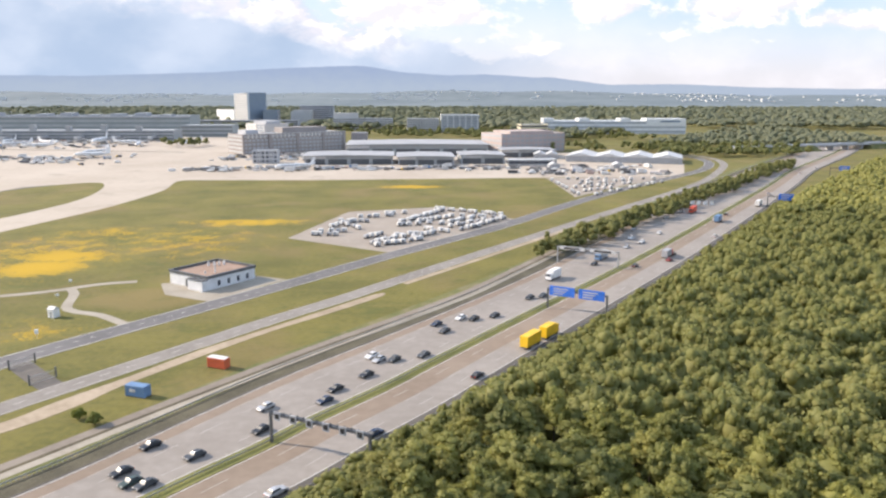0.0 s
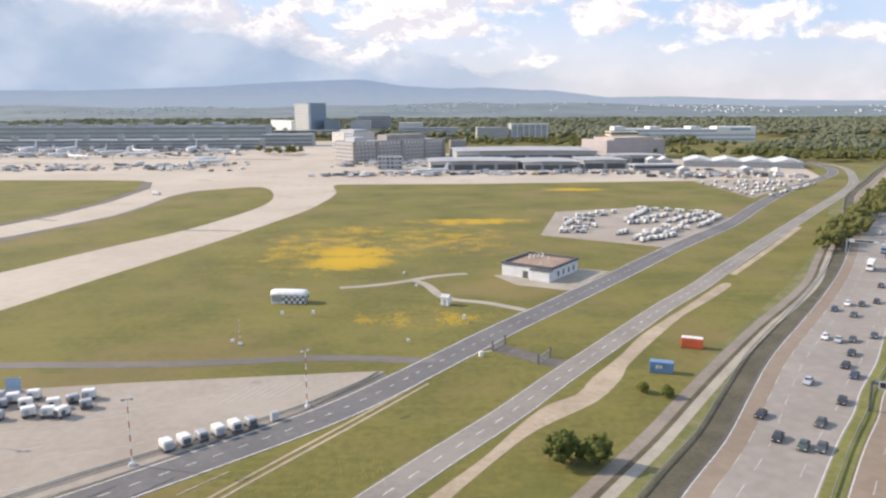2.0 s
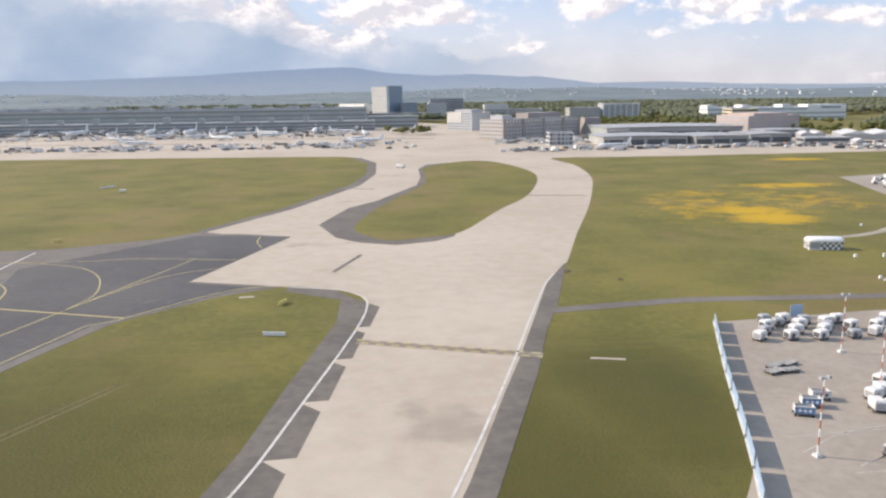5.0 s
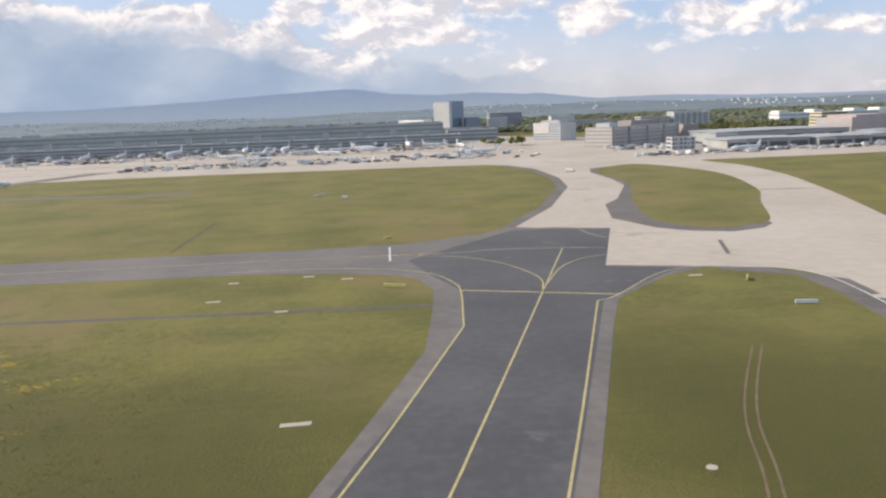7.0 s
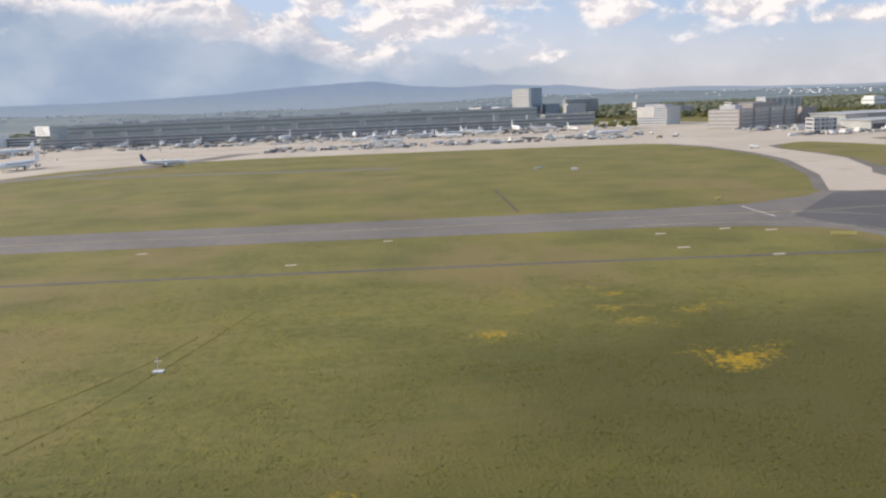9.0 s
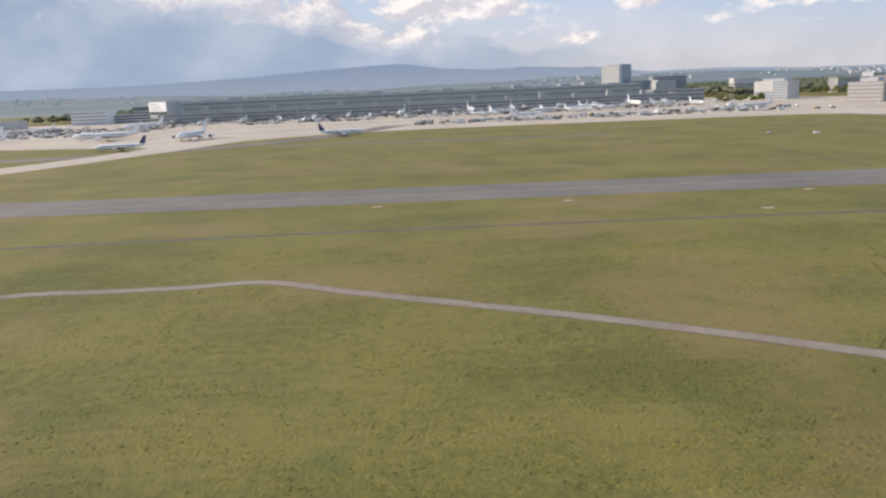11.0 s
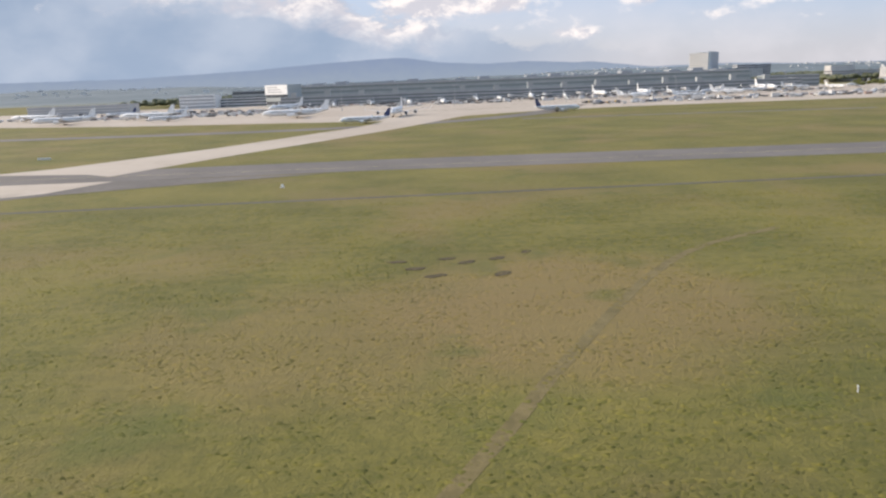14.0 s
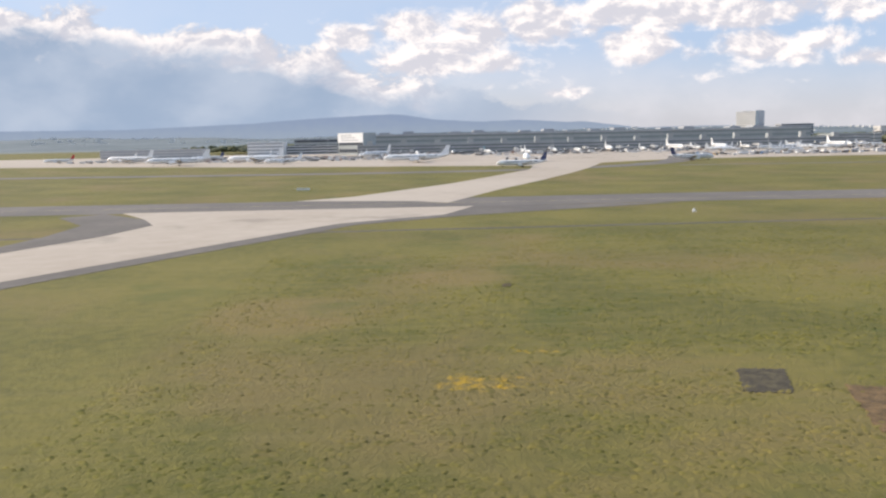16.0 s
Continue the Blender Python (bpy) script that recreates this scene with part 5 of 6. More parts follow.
def airliner(label, length, span, girth, engines, fin_paint, group="parked airliners"):
    """A jet airliner, its nose towards -x."""
    ob = thing("airliner", label, "aircraft", group=group)
    r, n = girth / 2, 14
    zc = r * 1.75
    rings = []
    for f, k, lift in ((0.0, 0.10, -0.25), (0.012, 0.38, -0.2), (0.035, 0.66, -0.1), (0.075, 0.90, -0.03), (0.12, 1.0, 0), (0.66, 1.0, 0), (0.76, 0.90, 0.08), (0.86, 0.66, 0.28), (0.95, 0.36, 0.48), (1.0, 0.14, 0.6)):
        rings.append([(f * length - length / 2, k * r * math.cos(2 * math.pi * j / n), zc + lift * r + k * r * math.sin(2 * math.pi * j / n)) for j in range(n)])
    body = part("fuselage", Shape().loft(rings), WHITE, ob, smooth=True)
    for s in (-1, 1):
        part("window_band", Shape().box(-length * 0.36, length * 0.30, s * r * 0.965 - 0.05, s * r * 0.965 + 0.05, zc + r * 0.22, zc + r * 0.22 + 0.5), GLASS_DARK, body)
    part("cockpit_window", Shape().box(-length * 0.462, -length * 0.447, -r * 0.52, r * 0.52, zc + r * 0.30, zc + r * 0.50), GLASS_DARK, body)
    for s in (-1, 1):
        w0, w1 = Shape(), Shape()
        a, c0, c1 = length * -0.10, length * 0.19, length * 0.045
        tip = length * 0.10
        z0, z1 = zc - r * 0.55, zc + r * 0.35
        w0.loft([[(a, s * r * 0.6, z0), (a + c0 * 0.4, s * r * 0.6, z0 + 0.45), (a + c0, s * r * 0.6, z0), (a + c0 * 0.4, s * r * 0.6, z0 - 0.45)],
                 [(tip, s * span / 2, z1), (tip + c1 * 0.4, s * span / 2, z1 + 0.1), (tip + c1, s * span / 2, z1), (tip + c1 * 0.4, s * span / 2, z1 - 0.1)]])
        wing = part("wing", w0, PALE, ob)
        part("winglet", w1.loft([[(tip + 0.2, s * span / 2, z1), (tip + c1, s * span / 2, z1), (tip + c1, s * (span / 2 + 0.12), z1)],
                                 [(tip + c1 * 0.8, s * (span / 2 + 0.3), z1 + girth * 0.45), (tip + c1 * 1.2, s * (span / 2 + 0.3), z1 + girth * 0.45), (tip + c1 * 1.2, s * (span / 2 + 0.4), z1 + girth * 0.45)]]), WHITE, wing)
        spots_ = (0.32,) if engines == 2 else (0.30, 0.56)
        for k in spots_:
            x, y = a + (tip - a) * k * 1.25 - length * 0.03, s * span / 2 * k
            z = z0 + (z1 - z0) * k - r * 0.55
            e = part("engine", Shape().tube((x - length * 0.055, y, z), (x + length * 0.02, y, z), r * 0.50, r * 0.44, 12).tube((x + length * 0.02, y, z), (x + length * 0.06, y, z), r * 0.36, r * 0.2, 12), WHITE, ob)
            part("intake", Shape().tube((x - length * 0.0565, y, z), (x - length * 0.054, y, z), r * 0.42, r * 0.42, 12), DARK, e)
        h0, h1 = length * 0.395, length * 0.47
        part("tailplane", Shape().loft([[(h0, s * r * 0.25, zc + r * 0.55), (h0 + length * 0.05, s * r * 0.25, zc + r * 0.65), (h0 + length * 0.09, s * r * 0.25, zc + r * 0.55)],
                                        [(h1, s * span * 0.18, zc + r * 0.75), (h1 + length * 0.015, s * span * 0.18, zc + r * 0.8), (h1 + length * 0.035, s * span * 0.18, zc + r * 0.75)]]), PALE, ob)
        part("main_wheel", Shape().tube((length * 0.02, s * r * 1.0, 0.6), (length * 0.02, s * r * 1.35, 0.6), 0.6, n=10), BLACK, ob)
        part("main_strut", Shape().tube((length * 0.02, s * r * 1.15, 0.6), (length * 0.02, s * r * 1.0, zc - r * 0.5), 0.2, n=6), STEEL, ob)
    part("nose_wheel", Shape().tube((-length * 0.38, -0.35, 0.45), (-length * 0.38, 0.35, 0.45), 0.45, n=10), BLACK, ob)
    part("nose_strut", Shape().tube((-length * 0.38, 0, 0.45), (-length * 0.37, 0, zc - r * 0.7), 0.14, n=6), STEEL, ob)
    t = girth * 1.45
    part("fin", Shape().loft([[(length * 0.355, -0.2, zc + r * 0.75), (length * 0.355, 0.2, zc + r * 0.75), (length * 0.48, 0.12, zc + r * 0.9), (length * 0.48, -0.12, zc + r * 0.9)],
                              [(length * 0.455, -0.08, zc + r * 0.8 + t), (length * 0.455, 0.08, zc + r * 0.8 + t), (length * 0.51, 0.05, zc + r * 0.8 + t), (length * 0.51, -0.05, zc + r * 0.8 + t)]]), fin_paint, ob)
    return ob


FIN_BLUE = plain("dark_blue_fin_paint", (0.035, 0.05, 0.13), 0.4)
FIN_RED = plain("red_fin_paint", (0.50, 0.05, 0.04), 0.4)
FIN_TEAL = plain("blue_green_fin_paint", (0.05, 0.20, 0.26), 0.4)
jet = airliner("white twin-engined airliner on the taxiway", 38, 34, 4.0, 2, FIN_BLUE, "taxiing airliners")
jet.matrix_world = pose(-975, 574, 0.1, 0, 0, 4)
heavy = airliner("large white four-engined airliner on the apron", 64, 60, 5.9, 4, WHITE)
heavy.matrix_world = pose(-1056, 742, 0.1, 0, 0, 3)
m = copy_thing(heavy, pose(-957, 690, 0.1, 0, 0, 84))
tagged(m, "large white four-engined airliner seen end on")
for k, (x, y, turn) in enumerate(((-1110, 985, 60), (-1230, 830, -10), (-1300, 790, 5), (-1400, 925, -15), (-632, 1090, 88), (-787, 1100, 85), (-462, 1085, 92), (-690, 1105, 95))):
    copy_thing(heavy, pose(x, y, 0.1, 0, 0, turn))
small = [(-820, 652, 184, FIN_BLUE), (-1190, 775, 15, WHITE), (-654, 1015, 30, WHITE), (-913, 1022, 95, WHITE), (-1129, 1000, 80, WHITE), (-1060, 1060, 95, FIN_BLUE), (-1010, 1090, 88, WHITE), (-960, 1105, 100, FIN_TEAL), (-910, 1100, 90, WHITE), (-863, 1108, 88, WHITE),
         (-832, 1100, 93, FIN_BLUE), (-740, 1095, 86, WHITE), (-662, 1100, 91, WHITE), (-590, 1100, 87, WHITE), (-552, 1040, 20, WHITE), (-525, 1070, 150, WHITE), (-510, 1005, 10, WHITE), (-424, 1075, 170, WHITE),
         (-393, 1030, 100, WHITE), (-398, 897, 60, WHITE), (-386, 855, 5, WHITE), (-340, 1070, 15, WHITE), (-681, 950, 160, WHITE), (-638, 870, 175, WHITE), (-599, 1000, 15, WHITE), (-564, 955, 150, WHITE),
         (-1330, 1010, 30, FIN_BLUE), (-1265, 1040, 70, WHITE), (-1450, 1030, 40, WHITE), (-150, 712, 20, WHITE), (-1520, 1000, 10, FIN_RED)]
for x, y, turn, paint in small:
    c = copy_thing(jet, pose(x, y, 0.1, 0, 0, turn))
    tagged(c, "white twin-engined airliner parked on the apron", group="parked airliners")
    recolour(c, "fin", paint)

# ---- vehicles ----


def car():
    """A saloon car, its front towards +x."""
    ob = thing("car", "dark saloon car on the motorway", "car", group="cars on the motorway")
    prof = [(-2.2, 0.35), (-2.2, 0.82), (-2.0, 0.95), (0.9, 0.98), (2.0, 0.78), (2.2, 0.55), (2.2, 0.35)]
    body = part("body", Shape().loft([[(x, y * s, z) for x, z in prof] for y, s in ((-0.88, 1), (-0.80, 1), (0.80, 1), (0.88, 1))]), CAR_PAINTS[0], ob, bevel=0.05)
    part("windows", Shape().box(-1.75, 0.85, -0.76, 0.76, 0.93, 1.36, 0.52, 0.14), GLASS_CAR, ob)
    part("roof", Shape().box(-1.2, 0.32, -0.62, 0.62, 1.35, 1.42, 0.08, 0.08), CAR_PAINTS[0], ob)
    for x in (-1.4, 1.4):
        for y in (-0.8, 0.8):
            part("wheel", Shape().tube((x, y - 0.1, 0.32), (x, y + 0.1, 0.32), 0.32, n=10), BLACK, ob)
    for y in (-0.6, 0.6):
        part("headlight", Shape().box(2.12, 2.22, y - 0.2, y + 0.2, 0.6, 0.74), PAINT_WHITE, ob)
        part("tail_light", Shape().box(-2.23, -2.15, y - 0.2, y + 0.2, 0.62, 0.78), RED, ob)
    return ob


def van(label, paint, box=None, length=6.0, width=2.2, high=2.6, category="van", group=""):
    """A van or lorry with a cab in front (+x) and a box behind."""
    ob = thing("lorry" if category == "lorry" else "van", label, category, group=group)
    a, b = length / 2, width / 2
    cab = min(2.2, length * 0.3)
    part("chassis", Shape().box(-a, a, -b * 0.8, b * 0.8, 0.45, 0.75), DARK, ob)
    part("cab", Shape().box(a - cab, a, -b * 0.96, b * 0.96, 0.6, high * 0.82, 0.12, 0.1), paint, ob, bevel=0.08)
    part("windscreen", Shape().box(a - 0.25, a - 0.02, -b * 0.8, b * 0.8, high * 0.48, high * 0.74), GLASS_DARK, ob)
    part("box", Shape().box(-a, a - cab - 0.15, -b, b, 0.75, high), box or paint, ob, bevel=0.05)
    for x in (-a * 0.62, a * 0.66):
        for y in (-b * 0.85, b * 0.85):
            part("wheel", Shape().tube((x, y - 0.14, 0.45), (x, y + 0.14, 0.45), 0.45, n=10), BLACK, ob)
    return ob


def along(x, y):
    """The heading of the motorway near a place, in degrees."""
    i = min(range(1, len(mid) - 1), key=lambda k: (mid[k].x - x) ** 2 + (mid[k].y - y) ** 2)
    d = mid[i + 1] - mid[i - 1]
    return math.degrees(math.atan2(d.y, d.x))


saloon = car()
west = [(-108, 145, 0), (-98, 140, 1), (-110, 134, 0), (-107, 130, 5), (-104, 129, 1), (-88, 163, 3), (-87, 151, 0), (-75, 166, 2), (-73, 173, 0), (-66, 182, 0), (-65, 196, 4), (-63, 193, 3), (-59, 193, 1), (-51, 196, 1),
        (-38, 230, 4), (-34, 229, 0), (-27, 232, 0), (-44, 217, 1), (-46, 224, 2), (-12, 253, 0), (-7, 255, 1), (59, 350, 4), (48, 338, 3), (75, 372, 4), (57, 360, 4), (24, 304, 0), (66, 385, 3), (96, 420, 4),
        (112, 440, 3), (128, 470, 0), (150, 500, 4), (170, 530, 3), (192, 560, 4), (215, 590, 6), (236, 615, 4), (262, 655, 3), (290, 690, 4), (330, 745, 4), (205, 572, 3), (250, 640, 1), (186, 540, 4), (222, 607, 4), (310, 722, 4)]
east = [(-38, 180, 0), (-63, 148, 2), (-80, 125, 3), (58, 310, 6), (64, 322, 1), (100, 363, 4), (121, 413, 4), (40, 300, 1), (135, 430, 1), (205, 520, 3), (300, 655, 4), (340, 700, 4)]
for k, (x, y, c) in enumerate(west + east):
    m = pose(x, y, 0.06, 0, 0, along(x, y) + (180 if k < len(west) else 0))
    if k == 0:
        saloon.matrix_world = m
        o = saloon
    else:
        o = copy_thing(saloon, m)
    for name in ("body", "roof"):
        recolour(o, name, CAR_PAINTS[c])
    tagged(o, ("black", "dark grey", "dark blue", "silver", "white", "dark green", "red")[c] + " saloon car on the grey motorway")


def lorry(label, x, y, flip, paint, box, length=11.0, high=3.8):
    o = van(label, paint, box, length, 2.5, high, "lorry", "lorries on the motorway")
    o.matrix_world = pose(x, y, 0.06, 0, 0, along(x, y) + (180 if flip else 0))
    return o


lorry("yellow parcel lorry on the motorway", -13.5, 211.5, False, YELLOW, YELLOW, 8.5, 3.9)
o = thing("trailer", "yellow box trailer behind the lorry", "trailer", (-20.5, 203, 0.06), along(-20, 203))
part("box", Shape().box(-4.2, 4.2, -1.25, 1.25, 0.8, 3.9), YELLOW, o, bevel=0.05)
part("chassis", Shape().box(-4.2, 5.0, -1.0, 1.0, 0.5, 0.8), DARK, o)
for x in (-2.6, 2.6):
    for y in (-1.05, 1.05):
        part("wheel", Shape().tube((x, y - 0.14, 0.45), (x, y + 0.14, 0.45), 0.45, n=10), BLACK, o)
lorry("white box lorry on the motorway", 2, 281, True, WHITE, WHITE, 9)
lorry("blue tractor lorry on the motorway", 30, 315, True, BLUE, GREY, 10, 3.4)
lorry("red and grey lorry on the motorway", 60, 318, False, RED, GREY, 9, 3.6)
lorry("red lorry on the far motorway", 119, 440, True, RED, RED, 10)
lorry("white lorry on the far motorway", 121, 408, False, WHITE, BLUE, 10)
lorry("white lorry on the far motorway", 172, 466, False, WHITE, OFF_WHITE, 11)
lorry("white lorry on the far motorway", 252, 650, True, WHITE, WHITE, 12)

# ---- motorway furniture ----


def gantry(label, a, b, z, signs, colour, size, beam=STEEL):
    """A sign gantry between two feet, with its panels on the beam."""
    a, b = Vector((*a, 0)), Vector((*b, 0))
    d = b - a
    ob = thing("sign_gantry", label, "gantry", tuple(a), math.degrees(math.atan2(d.y, d.x)), group="sign gantries")
    L = d.length
    for x in (0, L):
        part("post", Shape().box(x - 0.25, x + 0.25, -0.25, 0.25, 0, z + 0.6), beam, ob)
    part("beam", Shape().box(0, L, -0.3, 0.3, z, z + 0.5), beam, ob)
    s = Shape()
    for k in range(int(L / 1.6)):
        s.box(k * 1.6, k * 1.6 + 0.12, -0.32, 0.32, z + 0.5, z + 0.9)
    part("railing", s.box(0, L, -0.36, -0.28, z + 0.85, z + 0.95), beam, ob)
    for k in range(signs):
        x = L * (k + 0.5) / signs
        p = part("sign_panel", Shape().box(x - size[0] / 2, x + size[0] / 2, -0.55, -0.35, z - size[1] * 0.45, z + size[1] * 0.55), colour, ob, bevel=0.03)
        if colour is SIGN_BLUE:
            for j in range(3):
                part("writing_bar", Shape().box(x - size[0] * 0.34, x + size[0] * (0.05 + 0.1 * j), -0.58, -0.55, z - size[1] * 0.28 + j * size[1] * 0.26, z - size[1] * 0.18 + j * size[1] * 0.26), PAINT_WHITE, p)
        else:
            part("sign_face", Shape().box(x - size[0] * 0.32, x + size[0] * 0.32, -0.58, -0.55, z - size[1] * 0.25, z + size[1] * 0.35), BLACK, p)
    return ob


gantry("dark steel lane signal gantry over the motorway", (-84, 146), (-63.5, 134.5), 6.2, 6, GREY, (1.6, 1.8), DARK)
gantry("blue direction sign gantry over the motorway", (-8, 241.5), (9, 231), 6.2, 2, SIGN_BLUE, (8.6, 3.2), DARK)
gantry("pale steel gantry over the motorway", (10, 311), (32, 297), 6.4, 2, PALE, (11, 1.3))
gantry("blue direction sign gantry on the far motorway", (176, 463), (196, 455), 6.2, 1, SIGN_BLUE, (9.3, 4.0), DARK)
gantry("blue direction sign gantry on the far motorway", (317, 637), (337, 628), 6.5, 1, SIGN_BLUE, (8, 4.0), DARK)
for k in range(4):
    o = thing("lane_sign", "white square sign on posts beside the motorway", "sign", (125.5 + 4 * k, 458 - 0.4 * k, 0), 20, group="white lane signs")
    part("panel", Shape().box(-1.4, 1.4, -0.1, 0.1, 2.4, 4.6), WHITE, o, bevel=0.03)
    for x in (-1.1, 1.1):
        part("post", Shape().tube((x, 0, 0), (x, 0, 2.2), 0.08, n=6), STEEL, o)


def guard_rail(label, line, every=4.0, z=0.0):
    ob = thing("guard_rail", label, "guard rail")
    s = Shape()
    s.loft([[(p.x, p.y - 0.06, z + 0.45), (p.x, p.y + 0.06, z + 0.45), (p.x, p.y + 0.06, z + 0.75), (p.x, p.y - 0.06, z + 0.75)] for p in line])
    part("beam", s, STEEL, ob)
    s = Shape()
    for p in line:
        s.box(p.x - 0.06, p.x + 0.06, p.y - 0.06, p.y + 0.06, 0, z + 0.7)
    tagged(part("post_row", s, STEEL, ob), kind="stuff")
    return ob


fine_mid = curve(MID, 26)
guard_rail("low steel guard rail in the grass median", fine_mid)
guard_rail("steel guard rail beside the outer lane", offset(curve(LEFT, 24), -5.4))
guard_rail("steel guard rail beside the wood", offset(fine_mid, 20.0))

# ---- the perimeter: containers, gate, hut, yard ----


def container(label, paint, at, turn, mark=False):
    ob = thing("freight_container", label, "container", at, turn, group="freight containers")
    a, b, h = 2.75, 1.2, 2.75
    part("body", Shape().box(-a, a, -b, b, 0.1, h), paint, ob, bevel=0.05)
    part("roof", Shape().box(-a + 0.06, a - 0.06, -b + 0.06, b - 0.06, h, h + 0.05), OFF_WHITE if paint is ORANGE_RED else paint, ob)
    for k in range(11):
        x = -a + 0.35 + 0.5 * k
        part("rib", Shape().box(x - 0.1, x + 0.1, -b - 0.05, -b + 0.02, 0.3, h - 0.2), paint, ob)
    for s in (-0.6, 0.6):
        part("door", Shape().box(a - 0.02, a + 0.06, s - 0.55, s + 0.55, 0.25, h - 0.15), paint, ob)
    for x in (-a + 0.1, a - 0.1):
        for y in (-b + 0.1, b - 0.1):
            part("corner_casting", Shape().box(x - 0.12, x + 0.12, y - 0.12, y + 0.12, 0.0, 0.14), DARK, ob)
    if mark:
        for x in (-1.0, -0.1):
            part("writing_bar", Shape().box(x - 0.35, x + 0.35, -b - 0.09, -b - 0.05, 1.2, 2.0), PAINT_WHITE, ob)
    return ob


container("orange-red freight container with a white roof on the grass", ORANGE_RED, (-104.6, 191, 0.02), -26)
container("blue freight container with pale marks on the grass", BLUE, (-119.3, 172.8, 0.02), -22, True)

for at, label in (((-155.9, 194.6, 0), "open grey mesh gate beside the perimeter road"), ((-145.8, 183.5, 0), "open grey mesh gate beside the outer road")):
    g = thing("gate", label, "gate", at, 53)
    for x in (-3.4, 3.4):
        part("post", Shape().box(x - 0.16, x + 0.16, -0.16, 0.16, 0, 2.7), DARK, g)
    for x0 in (-3.2, 0.05):
        leaf = part("gate_leaf", Shape().box(x0, x0 + 3.15, -0.05, 0.05, 0.2, 0.3).box(x0, x0 + 3.15, -0.05, 0.05, 1.95, 2.05), STEEL, g)
        for k in range(8):
            part("bar", Shape().box(x0 + 0.05 + 0.43 * k, x0 + 0.11 + 0.43 * k, -0.03, 0.03, 0.3, 1.95), STEEL, leaf)
ribbon("gate_drive", [(-159, 198), (-151, 189), (-142, 179.5)], 6.0, SHOULDER, "grey asphalt drive through the gate", "road", 0.047)
o = thing("barrier_post", "white cabinet of the road barrier", "cabinet", (-161.5, 187.6, 0), 20)
part("cabinet", Shape().box(-0.5, 0.5, -0.4, 0.4, 0, 1.3), WHITE, o, bevel=0.05)
part("arm", Shape().box(0.4, 3.2, -0.06, 0.06, 1.0, 1.15), WHITE, o)

# the flat-roofed hut
h = thing("equipment_hut", "flat-roofed whitewashed equipment hut with a gravel roof", "hut", (-127.5, 285.6, 0.04), -37.4)
part("wall", Shape().box(-10.5, 10.5, -11.3, 11.3, -0.2, 4.4), LIME, h)
part("annex", Shape().box(2.5, 10.5, -13.6, -11.3, -0.2, 3.8), LIME, h)
part("annex_roof", Shape().box(2.2, 10.8, -13.9, -11.0, 3.8, 4.05), DARK, h)
part("roof", Shape().box(-10.05, 10.05, -10.85, 10.85, 4.3, 4.46), ROOF_RED, h)
s = Shape()
for q in ((-10.8, 10.8, -11.6, -10.9), (-10.8, 10.8, 10.9, 11.6), (-10.8, -10.1, -10.9, 10.9), (10.1, 10.8, -10.9, 10.9)):
    s.box(*q, 4.3, 5.3)
part("parapet", s, DARK, h, "dark felt-covered parapet")
d = part("door", Shape().box(-1.4, 0.6, -11.42, -11.3, 0, 2.6), DARK, h)
part("door_frame", Shape().box(-1.6, -1.4, -11.45, -11.3, 0, 2.7), STEEL, h)
for y in (-6, -1.5, 3, 7.5):
    part("window", Shape().box(10.45, 10.56, y - 0.6, y + 0.6, 0.9, 2.9), GLASS_DARK, h)
for x, y, r, z in ((-6, 3, 0.5, 6.1), (-5, 5, 0.5, 5.9), (-4, 6.5, 0.45, 5.9), (-3, 8, 0.5, 6.0), (5, -3, 0.25, 7.2), (3, -6, 0.3, 5.4)):
    part("roof_vent", Shape().tube((x, y, 4.4), (x, y, z), r, r * 0.8, 8), OFF_WHITE, h)

# the chequered shelter and small instruments in the meadow
c = thing("chequered_shelter", "white shelter with black and white chequered sides", "shelter", (-218, 247, 0), -10)
part("body", Shape().box(-5.6, 5.6, -2.2, 2.6, -0.1, 3.0), WHITE, c, bevel=0.08)
part("roof", Shape().loft([[(x, y * k, 2.7 + (z - 2.7) * k) for y, z in ((-2.6, 2.7), (-2.3, 3.5), (-1.5, 4.1), (0.2, 4.4), (1.8, 4.1), (2.6, 3.5), (2.9, 2.7))] for x, k in ((-6.0, 0.75), (-5.3, 0.94), (-3.0, 1.0), (3.0, 1.0), (5.3, 0.92), (6.0, 0.7))]), WHITE, c, smooth=True)
# grey sheet put in for the shade of the open left side
part("opening", Shape().box(-5.3, -2.0, -2.26, -2.2, 0.5, 2.6), GREY, c)
for i in range(8):
    for j in range(3):
        if (i + j) % 2:
            part("chequer", Shape().box(-1.9 + 0.93 * i, -0.97 + 0.93 * i, -2.26, -2.2, 0.1 + 0.95 * j, 1.05 + 0.95 * j), DARK, c)
for i in range(5):
    for j in range(3):
        if (i + j) % 2:
            part("chequer", Shape().box(5.6, 5.66, -2.2 + 0.95 * i, -1.25 + 0.95 * i, 0.1 + 0.95 * j, 1.05 + 0.95 * j), DARK, c)
            part("chequer", Shape().box(-5.66, -5.6, -2.2 + 0.95 * i, -1.25 + 0.95 * i, 0.1 + 0.95 * j, 1.05 + 0.95 * j), DARK, c)
o = thing("small_cabin", "small white cabin with a pitched roof", "cabin", (-167, 240, 0), -30)
part("wall", Shape().box(-1.3, 1.3, -1.2, 1.2, 0, 2.8), WHITE, o, bevel=0.04)
part("roof", Shape().loft([[(x, -1.4, 2.75), (x, 0, 3.6), (x, 1.4, 2.75)] for x in (-1.5, 1.5)]), PALE, o)
part("door", Shape().box(-0.4, 0.5, -1.26, -1.2, 0, 2.0), GREY, o)


